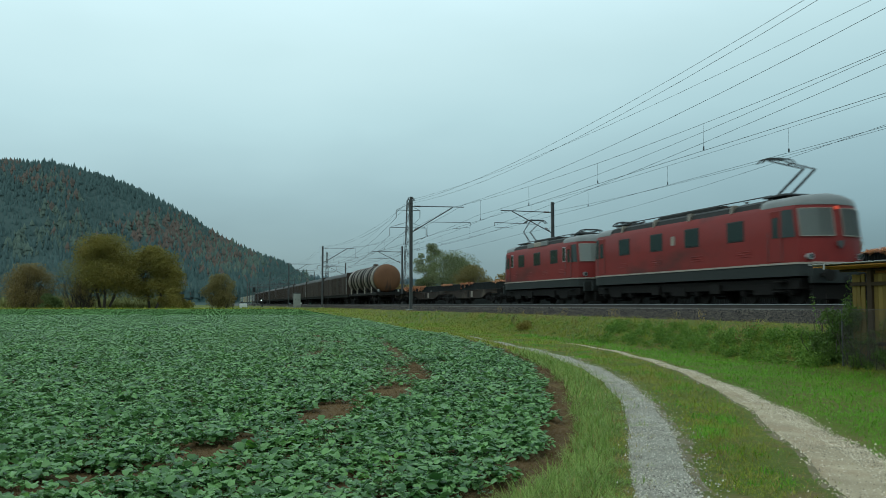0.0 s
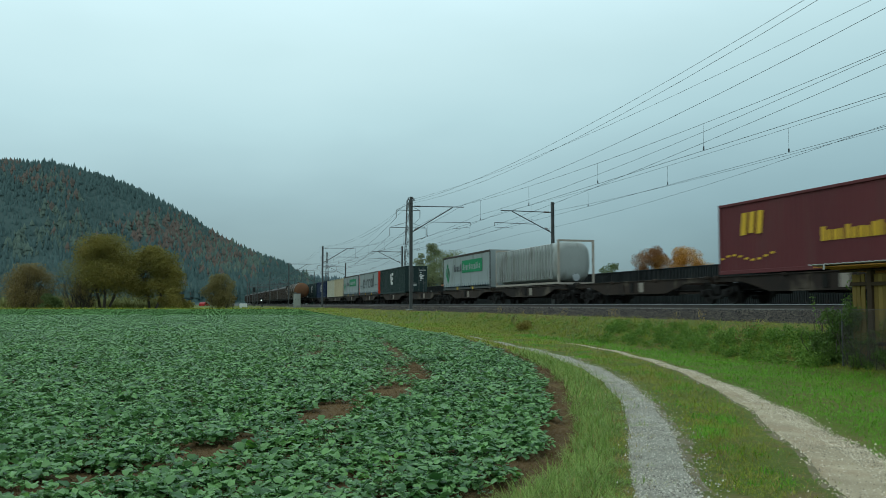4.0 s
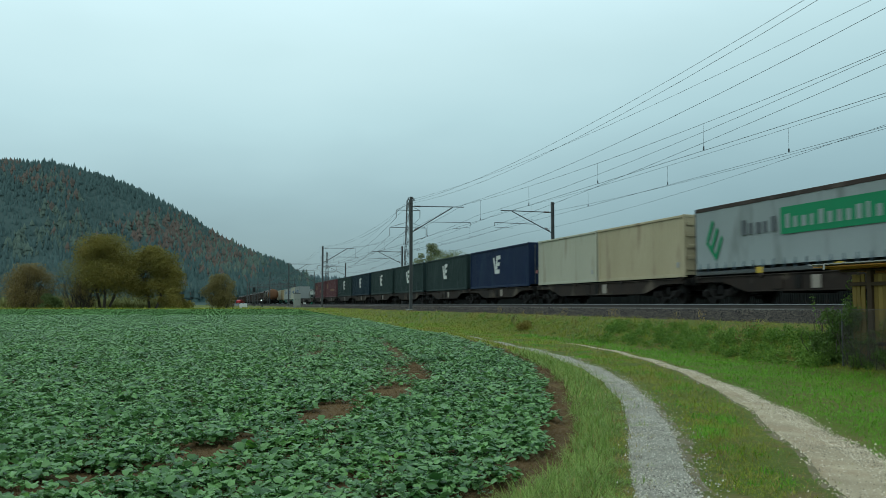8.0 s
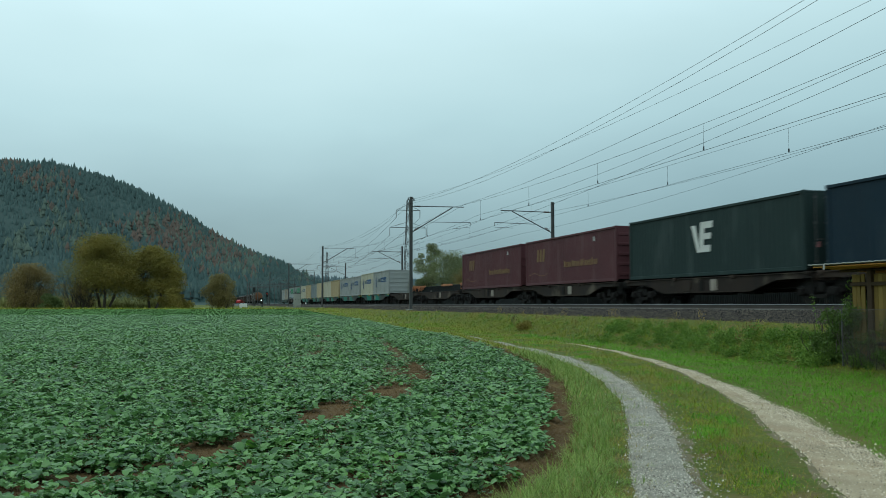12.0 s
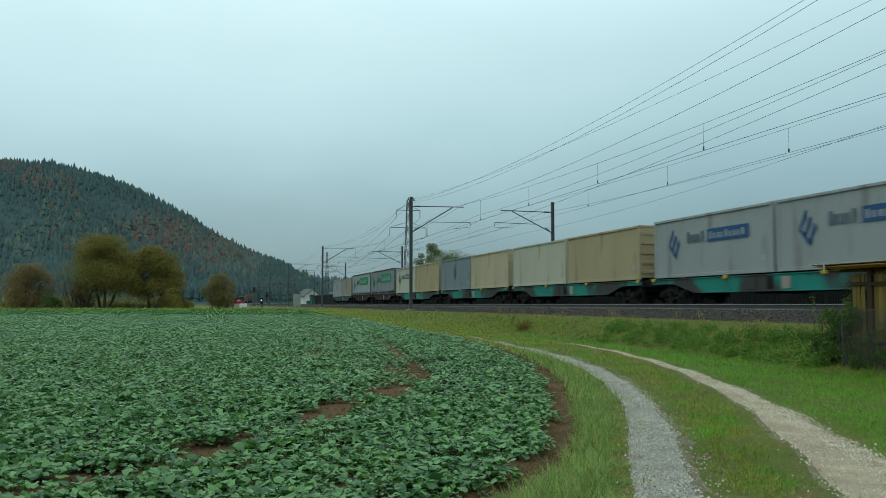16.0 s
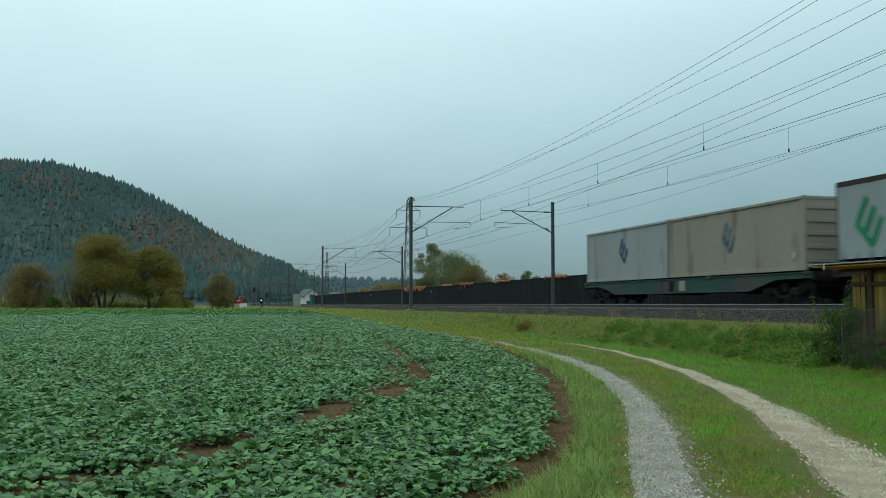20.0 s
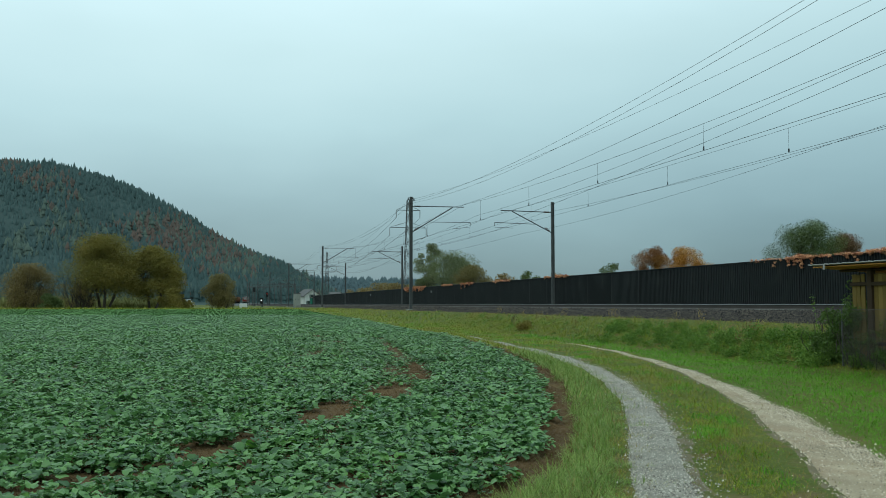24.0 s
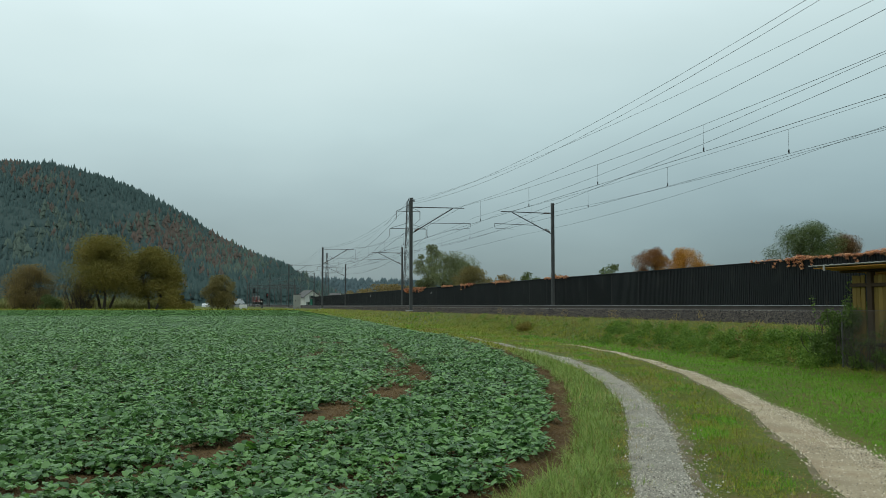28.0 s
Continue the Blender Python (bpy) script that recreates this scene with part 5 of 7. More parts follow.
def curtain_box(t_front, t_rear, colour, label, high=2.95, end="curtain_white", roof="boxcar_brown"):
    """A curtain-sided swap body: smooth sheet, straps with buckles along the foot, aluminium rails."""
    y0, length = at_time(t_front), SPEED * (t_rear - t_front)
    c = rolling("swap_body", label, "swap body", FAR, y0, RAIL + FLOOR, "containers on the freight train")
    for sgn in (-1, 1):
        row, k = [], 44
        for i in range(k + 1):
            y = 0.1 + (length - 0.2) * i / k
            row.append((1.245 + 0.010 * math.sin(i * 1.9) + 0.006 * math.sin(i * 0.7 + 1), y))
        bm = bmesh.new()
        strip(bm, [[(sgn * (x - (0.012 if 0.35 < z < high - 0.3 else 0)), y, z) for x, y in row] for z in (0.30, 0.36, 1.2, high - 0.35, high - 0.16)])
        part("curtain", bm, colour, c, smooth=True)
        boxy(c, "side_rail", "galv", sgn * 1.23 - 0.03, sgn * 1.23 + 0.03, 0.02, length - 0.02, 0.02, 0.17)
        boxy(c, "roof_rail", roof, sgn * 1.235 - 0.03, sgn * 1.235 + 0.03, 0.02, length - 0.02, high - 0.17, high)
        for y in (0.0, length - 0.1):
            boxy(c, "corner_post", "galv" if end == colour else end, sgn * 1.215 - 0.045, sgn * 1.215 + 0.045, y, y + 0.1, 0.1, high - 0.1)
    n = int(length / 0.62)
    strap = None
    for i in range(n):
        y = 0.4 + i * (length - 0.8) / (n - 1)
        if strap is None:
            bm = bmesh.new()
            box(bm, -1.285, -1.268, -0.02, 0.02, 0.10, 0.52)
            box(bm, -1.295, -1.266, -0.035, 0.035, 0.26, 0.36)
            strap = part("strap", bm, "ink_slate", c, "dark buckled strap", at=pose(0, y, 0))
        else:
            again(strap, c, pose(0, y, 0))
    for f in (0.33, 0.66):
        boxy(c, "lift_pocket", "yellow_bit", -1.27, -1.2, length * f - 0.22, length * f + 0.22, 0.0, 0.24)
    boxy(c, "roof", "pale_grey", -1.23, 1.23, 0.05, length - 0.05, high - 0.03, high + 0.01)
    boxy(c, "floor", "galv", -1.2, 1.2, 0.02, length - 0.02, 0.03, 0.15)
    boxy(c, "end_wall", end, -1.2, 1.2, 0.005, 0.06, 0.1, high - 0.05)
    boxy(c, "end_wall", colour, -1.2, 1.2, length - 0.06, length - 0.005, 0.1, high - 0.05)
    boxy(c, "door_seam", "ink_slate", -0.02, 0.02, 0.0, 0.012, 0.15, high - 0.1)
    return c, length, high


def wedge_sign(c, yc, zc, h, ink, end=False, flip=1):
    """Two slanted strokes and three short bars."""
    w = h * 1.02
    strokes = [[(-0.60, 0.42), (-0.32, 0.42), (-0.06, -0.5), (-0.24, -0.5)], [(-0.055, -0.5), (0.10, -0.5), (0.24, 0.5), (-0.02, 0.5), (-0.10, -0.1)]]
    for a, b, r0 in ((0.28, 0.5, 0.66), (-0.08, 0.12, 0.56), (-0.5, -0.28, 0.52)):
        strokes.append([(0.14 + 0.12 * a, a), (r0, a), (r0 + 0.03, b), (0.14 + 0.12 * b, b)])
    p = [[(yc - u * w, zc + v * h) for u, v in st] for st in strokes]
    if end:
        mark_end(c, "painted_sign", ink, [[(-q[0] * flip, q[1]) for q in s_] for s_ in p], label="abstract white sign")
    else:
        mark(c, "painted_sign", ink, p, label="abstract white sign")


# wagons in running order
AW = "grimy brown articulated flat wagon"
for a, b, lab in ((2.64, 3.79, AW + ", empty"), (3.80, 4.94, AW + ", empty"), (4.95, 6.10, AW + " under a maroon container"), (6.12, 7.26, AW + " under two loads"), (7.27, 8.43, AW + ", half loaded"), (8.445, 9.59, AW + " under two curtain swap bodies"), (10.35, 11.505, AW + " under two dark containers"), (11.515, 12.675, AW + " under two dark containers"), (12.685, 13.85, AW + " under two dark containers"), (13.86, 15.02, AW + " under two oxide red containers"), (15.03, 16.18, AW + ", empty"), (20.06, 21.245, AW + " under two curtain swap bodies")):
    flat_wagon(a, b, "wagon_brown", lab, True)
flat_wagon(9.60, 10.34, "wagon_brown", "grimy brown container flat wagon under cream containers", False)
for a, b in ((16.19, 16.97), (16.985, 17.745), (17.76, 18.53), (18.54, 19.285), (19.295, 20.05)):
    flat_wagon(a, b, "wagon_green", "turquoise green container flat wagon with yellow fittings", False)
flat_wagon(21.26, 22.05, "wagon_deep_green", "dark green container flat wagon at the train's tail", False)

# maroon container with yellow signs
c, ln, hi = steel_box(4.968, 5.50, "maroon", "maroon ribbed steel container with yellow painted signs")
mark(c, "painted_sign", "ink_yellow", [rect(ln - 1.9 - i * 0.52, ln - 1.55 - i * 0.52, 1.55 + 0.06 * (i % 2), 2.45, -0.12) for i in range(3)], label="yellow slanted bars")
mark(c, "painted_line", "ink_yellow", [rect(ln - 0.35 - i * 0.42, ln - 0.12 - i * 0.42, 0.62 + 0.12 * math.sin(i * 0.9), 0.70 + 0.12 * math.sin(i * 0.9)) for i in range(9)], label="yellow wavy line of dashes")
mark(c, "painted_lettering", "ink_yellow", letters(2.3, 7.2, 1.0, 1.5, 16), label="yellow bars of lettering")
mark_end(c, "painted_sign", "ink_yellow", [rect(-1.12, -0.72, z, z + 0.34) for z in (0.85, 1.5, 2.1)] + [rect(-0.45, -0.12, 0.95, 2.35), rect(-0.12, 0.38, 0.95, 1.25), rect(-0.12, 0.38, 2.05, 2.35), rect(0.62, 1.12, 0.85, 1.15), rect(0.62, 1.12, 1.5, 1.8), rect(0.62, 1.12, 2.15, 2.42), rect(0.86, 1.12, 1.15, 1.5), rect(0.62, 0.86, 1.8, 2.15)], label="broad yellow bars across the doors")
mark_end(c, "painted_lettering", "ink_yellow", [rect(-1.0, -0.6, 0.25, 0.36), rect(-0.3, 0.2, 0.25, 0.36), rect(0.7, 1.05, 0.25, 0.55)])

# silver tank container with ribs
y0, ln = at_time(6.19), SPEED * 0.47
c = rolling("tank_container", "silver ribbed bulk tank in a white end frame", "tank container", FAR, y0, RAIL + FLOOR, "containers on the freight train")
bm = bmesh.new()
rows = []
for y, r in ((0.28, 0.30), (0.32, 0.75), (0.45, 1.02), (0.62, 1.16), (0.8, 1.21), (ln - 0.4, 1.21), (ln - 0.2, 1.0), (ln - 0.1, 0.4)):
    rows.append([(math.copysign(abs(math.cos(a)) ** 0.62, math.cos(a)) * r, y, 1.45 + math.copysign(abs(math.sin(a)) ** 0.62, math.sin(a)) * r * 1.06) for a in np.linspace(0, 2 * math.pi, 32, endpoint=False)])
strip(bm, rows, closed=True, caps=True)
part("shell", bm, "silver_tank", c, "stained silver tank shell", smooth=True)
for i in range(22):
    y = 0.95 + i * (ln - 1.5) / 21
    boxy(c, "rib", "silver_tank", -1.31, -1.19, y, y + 0.13, 0.35, 2.55)
for y in (0.0, ln - 0.12):
    bm = bmesh.new()
    for x in (-1.22, 1.1):
        box(bm, x, x + 0.12, y, y + 0.12, 0.0, 2.78)
    for z in (0.0, 2.66):
        box(bm, -1.1, 1.1, y, y + 0.12, z, z + 0.12)
    part("end_frame", bm, "stripe", c, "white square end frame")
for x in (-1.2, 1.1):
    boxy(c, "bottom_rail", "stripe", x, x + 0.1, 0.12, ln - 0.12, 0.02, 0.16)
bm = bmesh.new()
tube(bm, (0, 0.05, 0.45), (0, 0.4, 0.45), 0.16, seg=10)
tube(bm, (0, 0.02, 0.45), (0, 0.06, 0.45), 0.24, seg=12)
part("outlet_valve", bm, "chrome", c)

# curtain-sided bodies
def haulier(c, ln, ink, band, word, end_sign=None):
    mark(c, "painted_sign", ink, diamond(ln - 1.55, 1.5, 1.75, 1.5), x=-1.275, label="abstract slanted-bar sign")
    mark(c, "painted_lettering", word, letters(ln - 5.9, ln - 3.5, 1.55, 2.15, 5, 0.35), x=-1.275, label="dark bars of lettering")
    if band:
        mark(c, "painted_band", band, [rect(1.9, ln - 6.0, 1.40, 2.42)], x=-1.274, label="coloured painted band")
        mark(c, "painted_lettering", "curtain_white", letters(2.2, ln - 6.3, 1.62, 2.15, 11, 0.5), x=-1.283, label="pale bars of lettering")
    if end_sign:
        mark_end(c, "painted_sign", end_sign, diamond(0.0, 1.75, 1.7, 1.5), label="blue slanted-bar sign")


haul = "white curtain-sided swap body with green signs and straps"
c, ln, hi = curtain_box(6.712, 7.238, "curtain_white", haul)
haulier(c, ln, "ink_green", "ink_green", "ink_grey", "ink_blue")
c, ln, hi = curtain_box(8.458, 9.000, "curtain_white", "white curtain-sided swap body with grey lettering and red end", end="door_red", roof="curtain_dark")
big = []
yy = ln - 3.1
for wdt in (1.15, 0.3, 0.7, 0.95, 0.95, 0.26):
    if wdt > 0.8:
        big += [rect(yy - 0.2, yy, 0.95, 2.0), rect(yy - wdt, yy, 1.85, 2.1), rect(yy - wdt, yy - wdt + 0.2, 0.95, 2.1), rect(yy - wdt + 0.2, yy - 0.2, 0.95, 1.12)]
    elif wdt == 0.3:
        big.append(rect(yy - 0.28, yy, 1.35, 1.62))
    else:
        big.append(rect(yy - 0.2, yy, 0.95, 2.1 if wdt > 0.5 else 2.6))
        if wdt > 0.5:
            big.append(rect(yy - wdt, yy - 0.2, 1.85, 2.1))
    yy -= wdt + 0.28
big = [[(ln - 3.0 - (ln - 3.1 - y) * 1.36, z) for y, z in q] for q in big]
mark(c, "painted_lettering", "ink_grey", big, x=-1.275, label="large dark grey bars of lettering")
mark(c, "painted_lettering", "ink_slate", letters(ln - 2.6, ln - 0.9, 1.2, 1.32, 9) + letters(ln - 2.3, ln - 0.9, 0.95, 1.05, 7) + letters(0.5, 2.2, 1.2, 1.32, 9), x=-1.275)
c, ln, hi = curtain_box(9.04, 9.573, "curtain_white", haul)
haulier(c, ln, "ink_green", "ink_green", "ink_grey")
c, ln, hi = curtain_box(20.08, 20.63, "curtain_grey", "dirty grey curtain-sided swap body with green signs", end="curtain_dark")
haulier(c, ln, "ink_green", "ink_green", "ink_grey")
c, ln, hi = curtain_box(20.675, 21.22, "curtain_white", "dusty white curtain-sided swap body with green signs")
haulier(c, ln, "ink_green", "ink_green", "ink_grey")

# dark containers with a white sign
c, ln, hi = steel_box(7.866, 8.405, "bottle_green", "dark green steel container with a white painted sign")
dark = [(c, ln)]
for i, col in enumerate(("navy", "bottle_green", "bottle_green", "bottle_green", "petrol", "bottle_green")):
    f = 10.372 + 0.583 * i - (0.006 if i % 2 else 0)
    c, ln, hi = steel_box(f + (0.013 if i == 0 else 0.004), f + 0.535, col, {"navy": "navy blue", "bottle_green": "dark green", "petrol": "dark petrol blue"}[col] + " steel container with a white painted sign")
    dark.append((c, ln))
for c, ln in dark:
    wedge_sign(c, ln * 0.5 + 0.1, 1.70, 1.32, "ink_white")
    wedge_sign(c, -0.62, 1.75, 0.42, "ink_white", end=True)
    mark_end(c, "painted_lettering", "ink_white", [rect(0.45, 0.62, 1.35 + 0.2 * k, 1.45 + 0.2 * k) for k in range(5)] + [rect(0.3, 1.05, 2.45, 2.52)])
    mark_end(c, "label_plate", "sign_white", [rect(-0.3, 0.05, 0.75, 1.0)])
    mark_end(c, "label_plate", "ink_pink", [rect(-0.78, -0.62, 0.85, 1.05)])

# cream pair and the pairs of thirty-foot bulk containers
def bulk(t0, t1, col, label, sign=None, word=None, doors=False):
    c, ln, hi = steel_box(t0, t1, col, label, high=2.86 if t0 < 16.9 else 2.74, name="bulk_container", doors=doors, roof="beige_grey")
    if sign:
        mark(c, "painted_sign", sign, diamond(ln * (0.80 if word else 0.5), 1.55, 1.35, 1.15), label="slanted-bar sign")
    if word:
        mark(c, "painted_band", word, [rect(ln * 0.17, ln * 0.50, 1.48, 2.02)], label="coloured painted band")
        mark(c, "painted_lettering", "ink_slate", letters(ln * 0.52, ln * 0.68, 1.52, 2.0, 5), label="dark bars of lettering")
        mark(c, "painted_lettering", "pale_grey", letters(ln * 0.19, ln * 0.48, 1.6, 1.9, 9, 0.5), x=-1.270)
    mark(c, "label_plate", "sign_white", [rect(0.5, 0.72, 0.45, 0.7)])
    return c


bulk(9.608, 9.962, "cream", "cream ribbed thirty-foot bulk container")
bulk(9.97, 10.314, "ivory", "ivory ribbed thirty-foot bulk container")
LAB = " ribbed thirty-foot bulk container"
for t0, t1, col, sign, word, nm in (
        (16.20, 16.585, "pale_grey", "ink_blue", "ink_blue", "pale grey"), (16.595, 16.945, "ivory", "ink_blue", "ink_blue", "ivory"),
        (16.995, 17.348, "pale_grey", "ink_blue", "ink_blue", "pale grey"), (17.356, 17.715, "pale_grey", "ink_blue", "ink_blue", "pale grey"),
        (17.775, 18.132, "sand", None, None, "sand yellow"), (18.14, 18.505, "ivory", None, None, "ivory"),
        (18.548, 18.902, "cream", None, None, "cream"), (18.91, 19.27, "blue_grey", "ink_slate", None, "blue grey"),
        (19.305, 19.662, "sand", None, None, "sand yellow"), (19.67, 20.035, "ivory", "ink_slate", "ink_slate", "ivory white"),
        (21.285, 21.66, "beige_grey", "ink_slate", None, "beige grey"), (21.668, 22.02, "pale_grey", "ink_blue", None, "pale grey")):
    bulk(t0, t1, col, nm + LAB + (" with a painted sign" if sign else ""), sign, word)

# oxide red containers
for t0, t1 in ((13.876, 14.405), (14.445, 15.0)):
    c, ln, hi = steel_box(t0, t1, "oxide", "weathered oxide red steel container with faded signs", doors=False)
    mark(c, "painted_sign", "ink_dull", [rect(ln - 2.3 - i * 0.5, ln - 2.0 - i * 0.5, 1.5, 2.3, -0.1) for i in range(3)], label="faded yellow slanted bars")
    mark(c, "painted_line", "ink_dull", [rect(ln - 0.9 - i * 0.42, ln - 0.66 - i * 0.42, 0.66 + 0.1 * math.sin(i * 0.9), 0.72 + 0.1 * math.sin(i * 0.9)) for i in range(8)])
    mark(c, "painted_lettering", "ink_dull", letters(2.2, 7.0, 1.0, 1.4, 16), label="faded bars of lettering")
    mark(c, "label_plate", "sign_white", [rect(2.6, 2.85, 2.3, 2.55)])


# ---- locomotives ----
def loco(t_front, length, windows, name, label, lamp, emblem, raised):
    """An electric locomotive: lofted body, grey skirt, roof with gear, cabs, bogies. Local y runs back from the front buffers."""
    c = rolling(name, label, "locomotive", FAR, at_time(t_front), RAIL, "freight train")
    y0, y1 = 0.62, length - 0.62
    half = 1.48

    def skin(z0, z1, zs, mat_name, pname, proud=0.0):
        # plan outline with softly rounded cab fronts
        rows = []
        for z in zs:
            lean = max(0.0, (z - 2.55)) * 0.16
            w = half + proud - (0.0 if z < 3.5 else (z - 3.5) * 0.5)
            f, r = y0 + lean, y1 - lean
            o = [(-w, f + 1.5), (-w * 0.985, f + 1.0), (-w * 0.92, f + 0.52), (-w * 0.5, f + 0.12 - proud), (0, f - 0.02 - proud), (w * 0.5, f + 0.12 - proud), (w * 0.92, f + 0.52), (w * 0.985, f + 1.0), (w, f + 1.5),
                 (w, r - 1.5), (w * 0.985, r - 1.0), (w * 0.92, r - 0.52), (w * 0.5, r - 0.12 + proud), (0, r + 0.02 + proud), (-w * 0.5, r - 0.12 + proud), (-w * 0.92, r - 0.52), (-w * 0.985, r - 1.0), (-w, r - 1.5)]
            rows.append([(x, y, z) for x, y in o])
        bm = bmesh.new()
        strip(bm, rows, closed=True, caps=True)
        return part(pname, bm, mat_name, c, smooth=True)

    skin(0, 0, (1.52, 2.5, 3.5, 3.72), "loco_red", "body_shell")
    skin(0, 0, (1.02, 1.48), "loco_grey", "skirt", -0.02)
    skin(0, 0, (1.46, 1.53), "stripe", "stripe", 0.012)
    # roof dome: dark middle, silver ends
    def dome(a, b, mat_name, taper):
        rows = []
        n = 9
        for y, k in ((a, taper), (a + 0.5, 0.75 if taper < 1 else 1), (a + 1.0, 1), (b - 1.0, 1), (b - 0.5, 1 if taper == 1 else 1), (b, 1)):
            row = []
            for i in range(n):
                q = math.pi * i / (n - 1)
                row.append((-math.cos(q) * 1.40 * (0.92 + 0.08 * k), y, 3.64 + 0.50 * k * math.sin(q) ** 0.6))
            rows.append(row)
        bm = bmesh.new()
        strip(bm, rows, caps=False)
        bm.faces.new([v for v in bm.verts if abs(v.co.y - a) < 1e-4][::-1]) if taper < 1 else None
        return part("roof", bm, mat_name, c, smooth=True)

    dome(y0 + 2.55, y1 - 2.55, "loco_roof", 1)
    for e, sg in ((y0, 1), (y1, -1)):
        # rounded cab roof that follows the plan of the cab front
        rows = []
        for q in (0.0, 0.18, 0.42, 0.72, 1.02, 1.30):
            w, z, f = 1.42 * math.cos(q), 3.64 + 0.47 * math.sin(q) ** 0.6, 0.15 + 0.55 * (1 - math.cos(q))
            o = [(-w, 2.6), (-w, f + 1.5), (-w * 0.985, f + 1.0), (-w * 0.92, f + 0.52), (-w * 0.5, f + 0.12), (0, f - 0.02), (w * 0.5, f + 0.12), (w * 0.92, f + 0.52), (w * 0.985, f + 1.0), (w, f + 1.5), (w, 2.6)]
            rows.append([(x, e + sg * y, z) for x, y in o])
        bm = bmesh.new()
        strip(bm, rows)
        bm.faces.new([v for v in bm.verts if abs(v.co.z - rows[-1][0][2]) < 1e-5])
        part("cab_roof", bm, "loco_silver", c, "grey cab roof", smooth=True)
        # dark corner pane beside the windscreen
        for side in (-1, 1):
            bm = bmesh.new()
            rows = []
            for z in (2.46, 3.48):
                lean = max(0, z - 2.55) * 0.16
                rows.append([(side * x, e + sg * (lean + y), z) for x, y in ((1.498, 1.30), (1.478, 1.0), (1.395, 0.60))])
            strip(bm, rows)
            bmesh.ops.solidify(bm, geom=bm.faces[:], thickness=0.02)
            part("corner_window", bm, "glass", c, "dark corner pane")
    for y in (5.75, 6.95, 8.15) if length < 17 else ():
        boxy(c, "roof_panel", "stripe" if y == 6.95 else "loco_silver", -1.43, -1.30, y, y + 1.12, 3.70, 4.0, label="pale roof side panel", r=0.03)
    for y in windows if length > 17 else ():
        bm = bmesh.new()
        prism(bm, [(y + 0.30, 3.68), (y + 0.42, 3.68), (y + 0.32, 4.02), (y + 0.20, 4.02)], 0, -1.43, -1.16)
        part("roof_bracket", bm, "stripe", c, "pale slanted roof bracket")
    # side windows
    for y in windows:
        f = boxy(c, "window_frame", "loco_grey", -1.496, -1.40, y - 0.62, y + 0.62, 2.46, 3.36, r=0.045)
        boxy(f, "pane", "glass", -1.506, -1.42, y - 0.57, y + 0.57, 2.51, 3.31, r=0.045)
    for k in range(4):
        y = length * (0.22 + 0.18 * k)
        for z in (1.85, 1.95, 2.05):
            boxy(c, "grille", "loco_red", -1.497, -1.47, y - 0.45, y + 0.45, z, z + 0.035)
    if emblem:
        boxy(c, "emblem", "tank_pale", -1.50, -1.47, emblem - 0.17, emblem + 0.17, 2.68, 3.10, label="pale coat-of-arms shield", r=0.04)
    for y, sg in ((y0 + 1.62, 1), (y1 - 1.62, -1)):
        d = boxy(c, "cab_door", "loco_red", -1.502, -1.46, y - 0.34, y + 0.34, 1.56, 3.5, r=0.02)
        boxy(d, "pane", "glass", -1.510, -1.48, y - 0.20, y + 0.20, 2.45, 3.25, r=0.03)
        for dy in (-0.42, 0.42):
            bm = bmesh.new()
            tube(bm, (-1.54, y + dy, 1.6), (-1.54, y + dy, 2.7), 0.012, seg=6)
            part("handrail", bm, "galv", c)
        boxy(c, "step", "bogie", -1.50, -1.2, y - 0.3, y + 0.3, 0.45, 0.50)
        boxy(c, "step", "bogie", -1.50, -1.2, y - 0.3, y + 0.3, 0.80, 0.85)
    # cab side windows and windscreens on both ends
    for e, sg in ((y0, 1), (y1, -1)):
        if length < 17:
            w = boxy(c, "cab_window", "chrome", -1.493, -1.40, e + sg * 2.35 - 0.26, e + sg * 2.35 + 0.26, 2.50, 3.42, r=0.03)
            boxy(w, "pane", "glass", -1.503, -1.42, e + sg * 2.35 - 0.22, e + sg * 2.35 + 0.22, 2.55, 3.37, r=0.03)
        for x0, x1 in ((-1.30, -0.19), (0.19, 1.30)):
            bm = bmesh.new()
            rows = []
            for z in (2.48, 3.50):
                lean = max(0, z - 2.55) * 0.16
                rows.append([(x, e + sg * (lean - 0.05 + float(np.interp(abs(x), (0, 0.74, 1.36), (-0.02, 0.12, 0.52)))), z) for x in np.linspace(x0, x1, 7)])
            strip(bm, rows)
            bmesh.ops.solidify(bm, geom=bm.faces[:], thickness=0.03)
            pane = part("windscreen", bm, "windscreen", c, "glass windscreen, base paled for reflected sky and light cab")
            bm = bmesh.new()
            for ring in (rows[0], rows[1]):
                for p, q in zip(ring, ring[1:]):
                    tube(bm, p, q, 0.018, seg=5)
            for i in (0, -1):
                tube(bm, rows[0][i], rows[1][i], 0.018, seg=5)
            part("windscreen_frame", bm, "stripe", pane, "pale windscreen frame")
        for x in (-1.05, 1.05):
            bm = bmesh.new()
            tube(bm, (x, e + sg * 0.5, 1.74), (x, e + sg * 0.20, 1.74), 0.12, seg=14)
            h = part("headlight", bm, "chrome", c, "round chrome headlight")
            bm = bmesh.new()
            tube(bm, (x, e + sg * 0.25, 1.74), (x, e + sg * 0.185, 1.74), 0.085, seg=14)
            part("lamp_glass", bm, lamp if sg > 0 else "glass", h)
        bm = bmesh.new()
        tube(bm, (0, e + sg * 0.25, 3.52), (0, e + sg * 0.05, 3.52), 0.07, seg=12)
        part("top_lamp", bm, "red_lamp" if sg > 0 and t_front < 1.5 else "chrome", c, "lamp above the windscreen")
        bm = bmesh.new()
